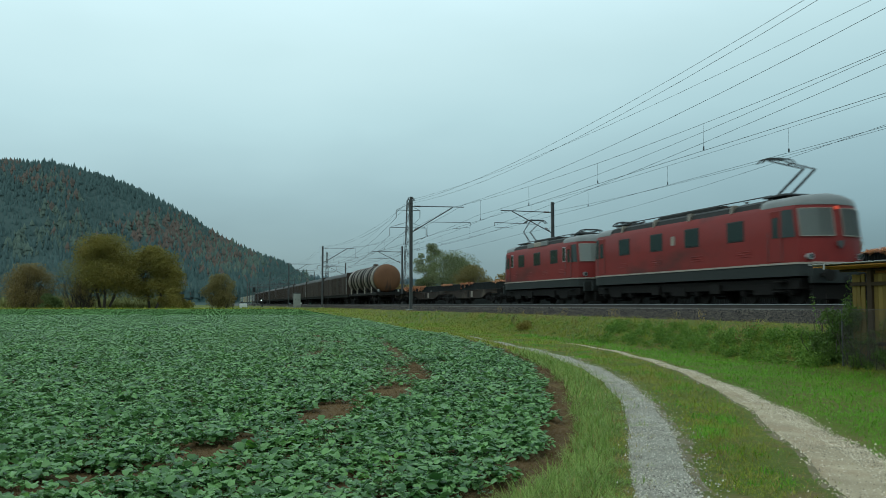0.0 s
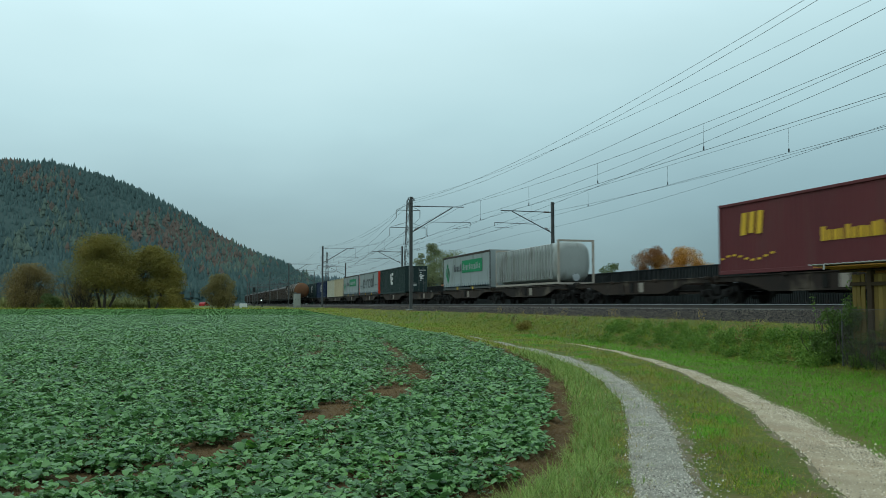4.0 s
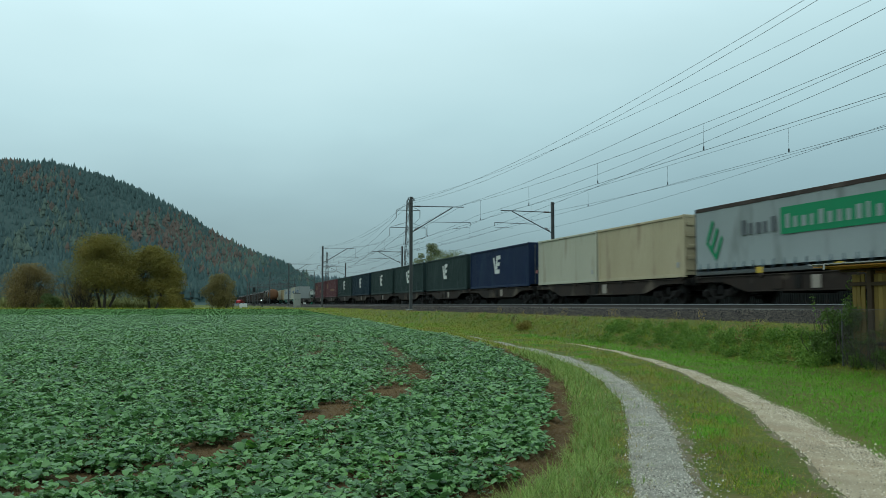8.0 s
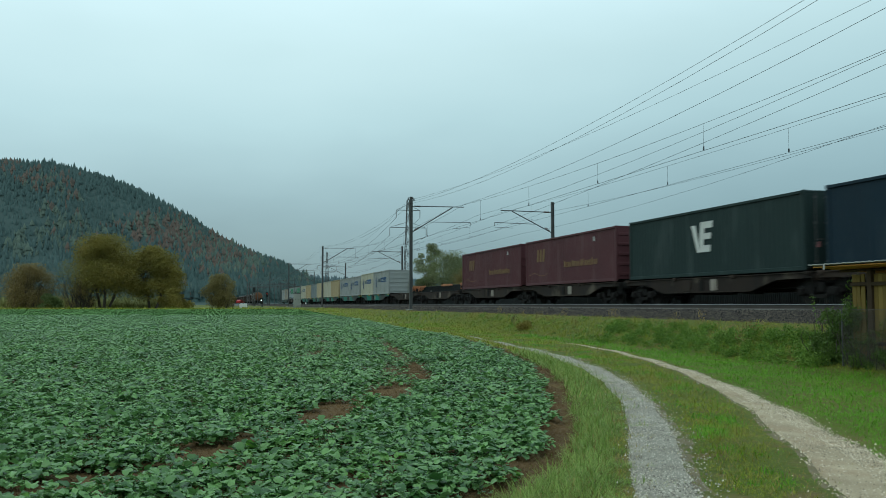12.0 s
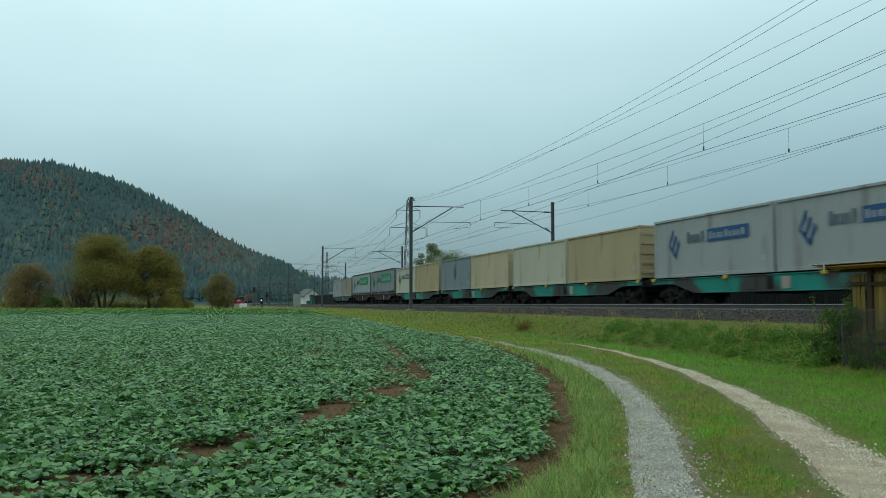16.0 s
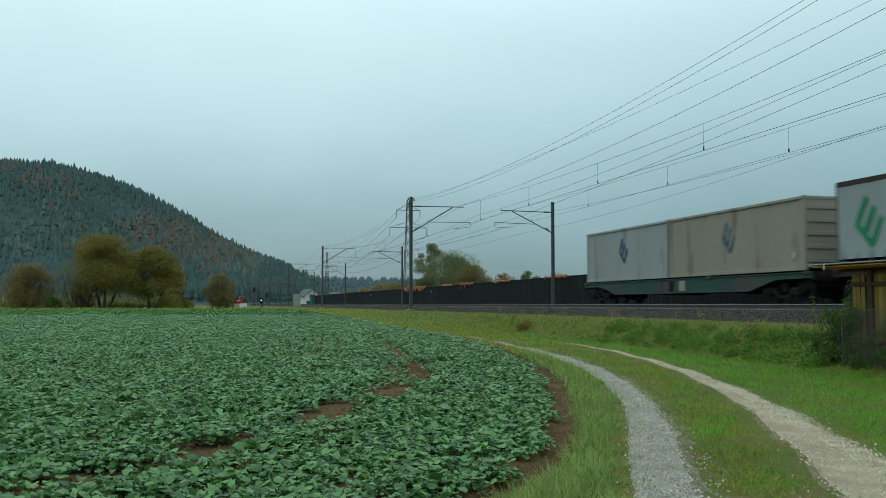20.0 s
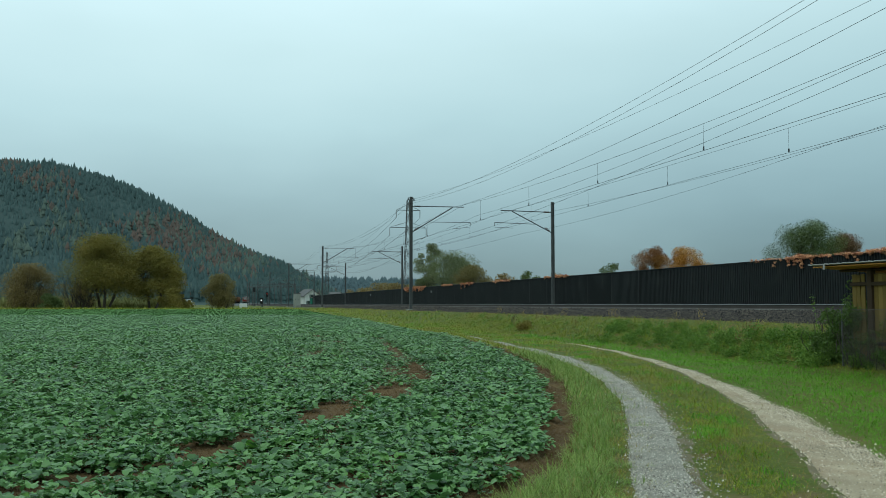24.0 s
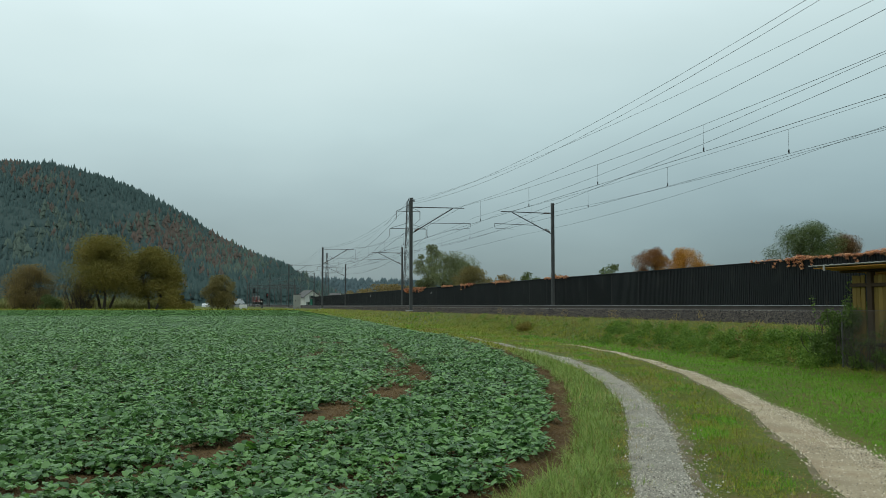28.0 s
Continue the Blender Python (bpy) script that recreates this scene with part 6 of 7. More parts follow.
        prism(bm, [(-0.14, 2.30), (0.14, 2.30), (0.14, 2.14), (0, 2.0), (-0.14, 2.14)], 1, e - sg * 0.07 - 0.015, e - sg * 0.07 + 0.015)
        part("crest", bm, "galv", c, "chrome shield on the cab front")
        boxy(c, "front_rail", "stripe", -1.25, 1.25, e - sg * 0.10 - 0.02, e - sg * 0.10 + 0.02, 1.46, 1.52)
        boxy(c, "buffer_beam", "loco_grey", -1.30, 1.30, e - sg * 0.06 - 0.08, e - sg * 0.06 + 0.08, 0.75, 1.28)
        buffers(c, e - sg * 0.12, -sg)
        boxy(c, "snow_plough", "bogie", -1.2, 1.2, e + sg * 0.05 - 0.05, e + sg * 0.05 + 0.05, 0.18, 0.70)
        bm = bmesh.new()
        tube(bm, (0.12, e - sg * 0.15, 0.98), (0.12, e - sg * 0.32, 0.55), 0.035, seg=6)
        tube(bm, (0.12, e - sg * 0.32, 0.55), (-0.1, e - sg * 0.15, 0.7), 0.03, seg=6)
        part("air_hose", bm, "bogie", c)
    # underframe
    boxy(c, "underframe", "bogie", -1.25, 1.25, y0 + 0.6, y1 - 0.6, 0.55, 0.95)
    k = 3 if length > 17 else 2
    spots = [3.4, length / 2, length - 3.4] if k == 3 else [3.55, length - 3.55]
    for y in spots:
        bogie(c, y, 2.9)
        boxy(c, "spring_box", "bogie", -1.28, -1.02, y - 0.6, y + 0.6, 0.35, 0.75)
    for y in (length * 0.34, length * 0.6):
        boxy(c, "sand_box", "bogie", -1.38, -1.1, y - 0.35, y + 0.35, 0.42, 0.82)
    # roof gear
    for y in np.linspace(y0 + 3.2, y1 - 3.2, 9 if length > 17 else 7):
        bm = bmesh.new()
        for i in range(4):
            tube(bm, (-0.6, y, 4.04 + i * 0.05), (-0.6, y, 4.07 + i * 0.05), 0.075, seg=8)
        part("roof_insulator", bm, "insulator", c)
    bm = bmesh.new()
    tube(bm, (-0.6, y0 + 3.0, 4.28), (-0.6, y1 - 3.0, 4.28), 0.025, seg=6)
    part("roof_busbar", bm, "dark_steel", c)
    boxy(c, "resistor_hood", "loco_roof", -0.9, 0.9, length * 0.36, length * 0.62, 4.02, 4.24, r=0.05)
    for y, up in ((3.3 if length > 17 else 2.9, raised == "front"), (length - 2.9, raised == "rear")):
        g = -1 if y < length / 2 else 1
        base = boxy(c, "pantograph", "dark_steel", -0.75, 0.75, y - 0.75, y + 0.75, 4.18, 4.25, label="dark folding current collector")
        for dx in (-0.55, 0.55):
            for dy in (-0.6, 0.6):
                bm = bmesh.new()
                tube(bm, (dx, y + dy, 3.97), (dx, y + dy, 4.19), 0.06, 0.05, 8)
                part("stand_insulator", bm, "insulator", base)
        hz = 5.84 if up else 4.44
        kz = 5.15 if up else 4.36
        ky = y + g * ((1.15 if g < 0 else 0.9) if up else -0.9)
        bm = bmesh.new()
        for dx in (-0.28, 0.28):
            tube(bm, (dx, y + g * (-0.5 if up else 0.5), 4.26), (dx * 0.9, ky, kz), 0.05, seg=6)
        part("lower_arm", bm, "dark_steel", base)
        hy = y + g * (-0.8 if up else 0.55)
        bm = bmesh.new()
        for dx in (-0.25, 0.25):
            tube(bm, (dx, ky, kz), (dx * 1.6, hy, hz - 0.08), 0.032, seg=6)
        part("upper_arm", bm, "dark_steel", base)
        bm = bmesh.new()
        for dy in (-0.16, 0.16):
            pts = [(-0.80, -0.22), (-0.62, -0.05), (-0.4, 0), (0.4, 0), (0.62, -0.05), (0.80, -0.22)]
            for p, q in zip(pts, pts[1:]):
                tube(bm, (p[0], hy + dy, hz + p[1]), (q[0], hy + dy, hz + q[1]), 0.034, seg=6)
        tube(bm, (0, hy - 0.16, hz - 0.03), (0, hy + 0.16, hz - 0.03), 0.02, seg=6)
        part("collector_head", bm, "dark_steel", base)
    return c


big_front = 1.268
loco(big_front - 0.45 / SPEED, 19.45, (4.85, 8.15, 11.3, 14.6), "electric_locomotive", "red six-axle electric locomotive with grey skirt and dark roof", "glass", 9.75, "front")
loco(big_front + 19.0 / SPEED, 15.1, (4.55, 7.4, 10.3), "electric_locomotive", "red four-axle electric locomotive coupled behind another", "glass", None, "rear")

# ---- the other train, running away on the near track ----
AWAY = []
PASS = [(0.0, 89.0), (1.0, 111.5), (2.0, 133.0), (3.5, 163.0), (6.0, 210.0), (9.0, 265.0), (14.0, 350.0), (20.0, 450.0), (28.0, 575.0)]   # y of its tail


def leaving(name, label, category, off):
    ob = thing(name, pose(NEAR, PASS[0][1] + off, RAIL), label, category, "goods train")
    AWAY.append((ob, off))
    return ob


w = leaving("tank_wagon", "rusty orange brown tank wagon at the end of a train", "tank wagon", 0.0)
TL = 18.6
bm = bmesh.new()
rows = []
for y, r in ((0.62, 0.25), (0.66, 0.8), (0.78, 1.2), (0.98, 1.42), (1.25, 1.48), (TL - 1.2, 1.48), (TL - 0.9, 1.38), (TL - 0.65, 0.9)):
    rows.append([(r * math.cos(a), y, 2.72 + r * math.sin(a)) for a in np.linspace(0, 2 * math.pi, 32, endpoint=False)])
strip(bm, rows, closed=True, caps=True)
sh = part("shell", bm, "tank_side", w, "dirty brown tank shell", smooth=True)
bm = bmesh.new()
rows = []
for y, r in ((0.60, 0.25), (0.64, 0.8), (0.76, 1.21), (0.955, 1.432), (1.0, 1.45)):
    rows.append([(r * math.cos(a), y, 2.72 + r * math.sin(a)) for a in np.linspace(0, 2 * math.pi, 32, endpoint=False)])
strip(bm, rows, closed=True, caps=True)
part("end_cap", bm, "tank_rust", w, "domed orange rusty end", smooth=True)
for y in (3.4, 5.4, 7.4, 9.6, 11.8, 14.0, 16.0):
    bm = bmesh.new()
    strip(bm, [[(1.50 * math.cos(a), y + d, 2.72 + 1.50 * math.sin(a)) for a in np.linspace(0, 2 * math.pi, 32, endpoint=False)] for d in (0, 0.12)], closed=True)
    part("band", bm, "tank_pale" if y in (5.4, 14.0) else "tank_side", w, "steel hoop round the tank", smooth=True)
bm = bmesh.new()
strip(bm, [[(1.495 * math.cos(a), y, 2.72 + 1.495 * math.sin(a)) for a in np.linspace(0, 2 * math.pi, 32, endpoint=False)] for y in (1.5, 2.5)], closed=True)
part("band", bm, "tank_pale", w, "broad pale stained band", smooth=True)
for y, long, m_ in ((2.75, 0.5, "bogie"), (3.9, 1.1, "bogie"), (6.0, 0.35, "tank_pale"), (6.6, 0.6, "bogie"), (8.1, 1.2, "bogie"), (10.2, 0.3, "tank_pale"), (10.7, 0.9, "bogie"), (12.3, 0.45, "tank_pale"), (13.0, 0.8, "bogie"), (14.6, 1.1, "bogie")):
    bm = bmesh.new()
    strip(bm, [[(1.488 * math.cos(a), y + d + 0.12 * math.sin(3 * a + y), 2.72 + 1.488 * math.sin(a)) for a in np.linspace(0, 2 * math.pi, 32, endpoint=False)] for d in (0, long)], closed=True)
    part("band", bm, m_, w, "uneven dark or pale band of spilt stain", smooth=True)
boxy(w, "underframe", "bogie", -1.25, 1.25, 0.4, TL - 0.4, 0.95, 1.25)
for y in (2.4, 6.4, 11.4, 15.6):
    boxy(w, "saddle", "bogie", -1.2, 1.2, y, y + 0.25, 1.2, 1.75)
    boxy(w, "data_panel", "tank_pale", -1.30, -1.24, y + 0.5, y + 1.0, 1.15, 1.85)
for y in (2.6, TL - 2.6):
    bogie(w, y)
buffers(w, 0.4, -1)
buffers(w, TL - 0.4, 1)
for x in (-1.05, 1.05):
    boxy(w, "tail_plate", "sign_white", x - 0.09, x + 0.09, 0.28, 0.42, 1.30, 1.52, label="white tail plate")
bm = bmesh.new()
for x in (-0.3, 0.3):
    tube(bm, (x, 6.9, 4.22), (x, 8.1, 4.22), 0.03, seg=6)
tube(bm, (0, 7.3, 4.1), (0, 7.3, 4.45), 0.28, seg=12)
part("dome_hatch", bm, "tank_side", w)


def covered(off, ln=22.6):
    c = leaving("covered_wagon", "brown sliding-wall covered wagon", "box wagon", off)
    for k in range(4):
        a = 0.5 + k * (ln - 1.0) / 4
        b = a + (ln - 1.0) / 4 - 0.06
        d = boxy(c, "sliding_wall", "boxcar_brown", -1.42, -1.30, a, b, 1.2, 3.45)
        for i in range(5):
            y = a + 0.3 + i * (b - a - 0.6) / 4
            boxy(d, "stiffener", "boxcar_brown", -1.47, -1.41, y - 0.04, y + 0.04, 1.25, 3.4)
    bm = bmesh.new()
    rows = []
    for y in (0.45, ln - 0.45):
        rows.append([(-1.42 * math.cos(q), y, 3.42 + 0.62 * math.sin(q) ** 0.8) for q in np.linspace(0, math.pi, 9)])
    strip(bm, rows)
    part("roof", bm, "roof_dark", c, "dull dark curved roof", smooth=True)
    boxy(c, "end_wall", "boxcar_brown", -1.40, 1.40, 0.45, 0.55, 1.1, 3.9)
    boxy(c, "end_wall", "boxcar_brown", -1.40, 1.40, ln - 0.55, ln - 0.45, 1.1, 3.9)
    boxy(c, "sliding_wall", "boxcar_brown", 1.30, 1.42, 0.5, ln - 0.5, 1.2, 3.45)
    boxy(c, "underframe", "bogie", -1.3, 1.3, 0.4, ln - 0.4, 0.85, 1.2)
    boxy(c, "corner_board", "sign_white", -1.45, -1.41, 0.5, 0.62, 1.2, 3.2, label="pale corner strip")
    for y in (2.6, ln - 2.6):
        bogie(c, y)
    buffers(c, 0.4, -1)
    buffers(c, ln - 0.4, 1)


for k in range(9):
    covered(18.7 + 22.8 * k)


# ---- shelter, fence and growth on the bank ----
M["board"] = surface("weathered_board", (0.120, 0.082, 0.020), (0.265, 0.185, 0.050), 1.2, 0.8, 0.4, 30, per_object=0.5, wear=(0.10, 0.085, 0.04), wear_at=0.62, stretch=(1, 1, 0.2))
M["beam"] = surface("dark_beam", (0.035, 0.024, 0.014), (0.075, 0.05, 0.03), 2.0, 0.85, 0.4, 30)
M["roof_sheet"] = surface("roof_sheet", (0.26, 0.26, 0.245), (0.38, 0.38, 0.36), 1.5, 0.7, 0.2, 20)
M["roof_wood"] = surface("roof_boarding", (0.40, 0.18, 0.035), (0.60, 0.29, 0.07), 1.2, 0.8, 0.3, 30)
M["wire_mesh"] = surface("wire_mesh", (0.07, 0.063, 0.055), (0.13, 0.12, 0.105), 4, 0.6, 0, metal=0.2)
M["plaster"] = surface("white_plaster", (0.55, 0.55, 0.52), (0.72, 0.72, 0.69), 0.6, 0.9, 0.2, 20)
M["tile_roof"] = surface("grey_tile_roof", (0.09, 0.09, 0.09), (0.16, 0.155, 0.15), 1.0, 0.9, 0.3, 10)
M["shed_green"] = surface("green_sheet", (0.012, 0.12, 0.075), (0.025, 0.18, 0.115), 0.8, 0.6, 0.1, 10)
M["cabinet"] = surface("grey_green_cabinet", (0.24, 0.25, 0.215), (0.34, 0.345, 0.31), 1.2, 0.7, 0.1, 20, wear=(0.25, 0.24, 0.2), wear_at=0.66)
M["asphalt"] = surface("asphalt", (0.06, 0.06, 0.06), (0.12, 0.12, 0.115), 1.0, 0.9, 0.3, 30)
M["maize"] = surface("maize_leaf", (0.13, 0.145, 0.040), (0.29, 0.280, 0.105), 0.3, 0.8, 0.0, 4, island=0.6, thin=0.3)
M["bramble_dark"] = surface("bramble_leaf_dark", (0.044, 0.086, 0.015), (0.128, 0.195, 0.040), 0.6, 0.55, 0.0, 6, island=0.8, thin=0.2)
M["petal"] = surface("white_petal", (0.6, 0.6, 0.58), (0.75, 0.75, 0.72), 3, 0.7, 0)
for nm, c in (("car_red", (0.33, 0.016, 0.016)), ("car_white", (0.66, 0.67, 0.67)), ("car_grey", (0.28, 0.29, 0.30))):
    M[nm] = surface(nm, tuple(0.9 * x for x in c), c, 2.0, 0.35, 0.0, 20)
M["tyre"] = surface("tyre", (0.015, 0.015, 0.015), (0.03, 0.03, 0.03), 3, 0.85, 0.2, 30)

hut = thing("timber_shelter", pose(0, 0, 0), "low yellow timber shelter with a pale sheet roof", "shelter")
HN, H0, H1 = 13.35, 8.6, 15.85
bm = bmesh.new()
rows = []
for i in range(90):
    y = H0 - 0.3 + (16.55 - H0 + 0.3) * i / 89
    z = 2.46 + (0.014 if i % 2 else 0.0)
    rows.append([(12.85, y, z), (15.0, y, z - 0.14), (15.0, y, z - 0.16), (12.85, y, z - 0.02)])
strip(bm, rows, closed=True, caps=True)
part("roof_sheet", bm, "roof_sheet", hut, "pale corrugated roof sheet")
k = 9
for i in range(k):
    x = 12.90 + 2.05 * i / k
    boxy(hut, "roof_board", "roof_wood", x, x + 2.05 / k - 0.015, H0, 16.45, 2.395 - 0.065 * (x - 12.85), 2.417 - 0.065 * (x - 12.85), r=0.004)
for x in (13.45, 14.85):
    boxy(hut, "rafter", "beam", x, x + 0.09, H0, 16.3, 2.335 - 0.065 * (x - 12.85), 2.39 - 0.065 * (x - 12.85))
for y in (H0 + 0.1, 11.8, 15.16):
    for x in (HN - 0.06, 14.8):
        boxy(hut, "post", "beam", x, x + 0.12, y, y + 0.14, 0.25, 2.30)
board = None
for i in range(57):
    y = H0 + 0.2 + i * 0.125
    if 15.06 < y < 15.32 or y > H1 - 0.1:
        continue
    if board is None:
        bm = bmesh.new()
        rounded(bm, 0, 0.022, 0, 0.115, 0.42, 2.22, 0.004, 1)
        board = part("board", bm, "board", hut, at=pose(HN, y, 0))
    else:
        again(board, hut, pose(HN + 0.004 * (i % 3), y, 0.01 * (i % 2)))
boxy(hut, "rail", "beam", HN - 0.05, HN - 0.004, H0 + 0.2, H1 - 0.05, 1.98, 2.06)
boxy(hut, "rail", "beam", HN - 0.05, HN - 0.004, H0 + 0.2, H1 - 0.05, 0.75, 0.83)
bm = bmesh.new()
tube(bm, (12.83, 16.0, 2.46), (12.83, 16.0, 2.34), 0.025, seg=8)
part("downpipe_stub", bm, "roof_sheet", hut, "short pale pipe end")

fence = thing("chain_link_fence", pose(0, 0, 0), "rusty chain link fence with steel posts", "fence")
FN = 13.08
for y in (8.4, 10.86, 13.33, 15.8):
    bm = bmesh.new()
    tube(bm, (FN, y, float(ground_z(FN, y)) - 0.2), (FN, y, 1.52), 0.016, seg=8)
    part("post", bm, "galv", fence)
bm = bmesh.new()
for i in range(-22, 126):
    for sg in (1, -1):
        ya = 8.4 + i * 0.06
        za, zb = 0.26, 1.50
        a, b = Vector((FN - 0.004 * sg, ya if sg > 0 else ya + 1.3, za)), Vector((FN - 0.004 * sg, ya + 1.3 if sg > 0 else ya, zb))
        lo, hi = min(a.y, b.y), max(a.y, b.y)
        if hi < 8.5 or lo > 15.7:
            continue
        t0, t1 = 0.0, 1.0
        for lim in (8.4, 15.8):
            t = (lim - a.y) / (b.y - a.y)
            if 0 < t < 1:
                if (b.y > a.y) == (lim < 10):
                    t0 = t
                else:
                    t1 = t
        p, q = a.lerp(b, t0), a.lerp(b, t1)
        r = 0.0026
        strip(bm, [[(p.x, p.y, p.z + r), (p.x + r, p.y, p.z - r), (p.x - r, p.y, p.z - r)], [(q.x, q.y, q.z + r), (q.x + r, q.y, q.z - r), (q.x - r, q.y, q.z - r)]], closed=True)
part("mesh_wires", bm, "wire_mesh", fence, "woven wire mesh")["kind"] = "stuff"
bm = bmesh.new()
for z in (0.3, 0.9, 1.49):
    tube(bm, (FN, 8.4, z), (FN, 15.8, z), 0.004, seg=4)
part("tension_wire", bm, "wire_mesh", fence)


def thicket(name, label, category, places, material, per, size, flat=0.9, stems=0):
    """Leaves heaped in lumps on the ground; places are (n, s, radius, height)."""
    cs = [(n, s, float(ground_z(n, s)) + h) for n, s, r, h in places]
    rs = [p[2] for p in places]
    Q = leaf_cloud(cs, rs, per * len(places), size, flat)
    g = ground_z(Q[..., 0], Q[..., 1])
    Q[..., 2] = np.maximum(Q[..., 2], g + 0.01)
    base = Vector(cs[0])
    t = thing(name, pose(base.x, base.y, float(ground_z(base.x, base.y))), label, category)
    V = (Q - np.array([base.x, base.y, float(ground_z(base.x, base.y))])).reshape(-1, 3)
    ob = raw("leaves", V, np.arange(len(V)).reshape(-1, 4), material)
    ob.parent = t
    if stems:
        bm = bmesh.new()
        for i in range(stems):
            n, s, r, h = random.choice(places)
            f = Vector((n + random.uniform(-r, r) - base.x, s + random.uniform(-r, r) - base.y, 0.0))
            limb(bm, f, f + Vector((random.uniform(-0.3, 0.3), random.uniform(-0.4, 0.4), h + r * random.uniform(0.5, 1.2))), 0.012, 0.004, 0.15, 3)
        part("stem", bm, "bark", t)["kind"] = "stuff"
    return t


random.seed(5)
thicket("bramble_thicket", "dark green bramble thicket beside the fence", "bramble", [(random.uniform(13.15, 13.95), y_, random.uniform(0.18, 0.34), random.uniform(0.0, 1.1 if y_ < 16.6 else 0.5)) for y_ in np.linspace(15.5, 16.75, 30)], "bramble_dark", 620, 0.026, 0.9, 18)
thicket("bramble_thicket", "low dark brambles growing through the fence", "bramble", [(random.uniform(13.04, 13.2), y_, random.uniform(0.10, 0.19), random.uniform(0.0, 0.45)) for y_ in np.linspace(9.0, 15.5, 40)], "bramble_dark", 300, 0.024, 0.9, 20)
thicket("dry_tangle", "dry brown stalks tangled behind the fence", "weeds", [(random.uniform(13.14, 13.28), random.uniform(8.8, 15.6), 0.22, random.uniform(0.1, 0.8)) for _ in range(34)], "bramble_dark", 170, 0.026, 1.0, 160)
thicket("bramble_thicket", "tall bramble shoots beside the shelter", "bramble", [(13.35 + 0.02 * i, 16.2 - 0.03 * i, 0.11 + 0.02 * (i % 3), 0.4 + 0.155 * i) for i in range(9)], "bramble", 30, 0.024, 1.3, 10)
thicket("bramble_thicket", "thin bramble shoots on the bank", "bramble", [(13.65, 17.25 + 0.03 * i, 0.08, 0.4 + 0.13 * i) for i in range(7)], "bramble", 16, 0.022, 1.2, 5)
thicket("nettle_patch", "lush green nettles covering the bank", "nettles", [(random.uniform(12.85, 14.2), 16.4 + 12 * random.random() ** 1.7, random.uniform(0.12, 0.24), random.uniform(-0.10, 0.16)) for _ in range(300)], "bramble", 210, 0.022, 0.9)
thicket("nettle_patch", "rough weeds and nettles on the bank", "nettles", [(random.uniform(12.9, 14.5), random.uniform(26, 60), random.uniform(0.14, 0.28), random.uniform(-0.14, 0.0)) for _ in range(120)], "bramble", 110, 0.030, 0.8)
thicket("dock_plant", "brown seeding dock weeds on the bank", "weeds", [(random.uniform(13.2, 14.6), random.uniform(18, 44), 0.16, 0.30) for _ in range(26)], "leaf_brown", 40, 0.024, 1.4, 6)
thicket("bank_bush", "small olive bush on the bank", "bush", [(13.3 + random.uniform(-0.25, 0.25), 35.7 + random.uniform(-0.5, 0.5), 0.24, 0.12) for _ in range(6)], "leaf_willow", 260, 0.035, 0.9)
# white clover heads in the meadow
fl = thing("meadow_flowers", pose(9.1, 9.6, float(ground_z(9.1, 9.6))), "small white flowers in the meadow grass", "flowers")
bm = bmesh.new()
for i in range(26):
    p = Vector((random.gauss(0, 0.22), random.gauss(0, 0.16), 0.05))
    bmesh.ops.create_icosphere(bm, subdivisions=1, radius=random.uniform(0.008, 0.016), matrix=Matrix.Translation(p))
part("blossom", bm, "petal", fl)["kind"] = "stuff"


def creeper(spans, label, per, size, drop):
    cs, rs = [], []
    for a, b in spans:
        for y in np.arange(a, b, 0.13):
            hump = 0.5 + 0.5 * math.sin(y * 1.9) * math.sin(y * 0.63 + 1)
            cs.append((WALL + random.uniform(-0.16, 0.1), y, 3.80 + random.uniform(-0.05, 0.02) + 0.07 * hump))
            rs.append(random.uniform(0.04, 0.08) + 0.06 * hump)
            if random.random() < 0.6 * drop:
                for j in range(random.randint(1, 3)):
                    cs.append((WALL - 0.08, y + random.uniform(-0.1, 0.1), 3.66 - 0.16 * j))
                    rs.append(random.uniform(0.05, 0.10))
    Q = leaf_cloud(cs, rs, per * len(cs), size, 0.8, True)
    base = np.array([WALL, spans[0][0], 3.76])
    t = thing("wall_creeper", pose(*base), label, "creeper")
    V = (Q - base).reshape(-1, 3)
    ob = raw("leaves", V, np.arange(len(V)).reshape(-1, 4), "creeper")
    ob.parent = t


creeper([(22, 36.8)], "pink and orange autumn creeper along the wall's top", 130, 0.027, 0.22)
creeper([(35.6, 36.8)], "orange creeper hanging down the wall", 140, 0.027, 1.0)
creeper([(36.8, 39.6)], "thin orange creeper along the wall's top", 80, 0.027, 0.05)
creeper([(63.5, 68.5), (77.0, 82.0)], "orange creeper patches on the wall's top", 60, 0.05, 0.03)
creeper([(88.5, 93), (96.5, 101)], "orange creeper patches far along the wall", 60, 0.06, 0.03)
creeper([(109.5, 121.5)], "red creeper hanging over the wall", 70, 0.075, 0.5)
for s_, m_ in ((106.5, "sign_white"), (148.0, "sign_white")):
    pl = thing("marker_plate", pose(WALL - 0.0, s_, 3.15), "small white marker plate on the wall", "sign")
    boxy(pl, "plate", m_, -0.02, 0.0, -0.12, 0.12, -0.15, 0.15)

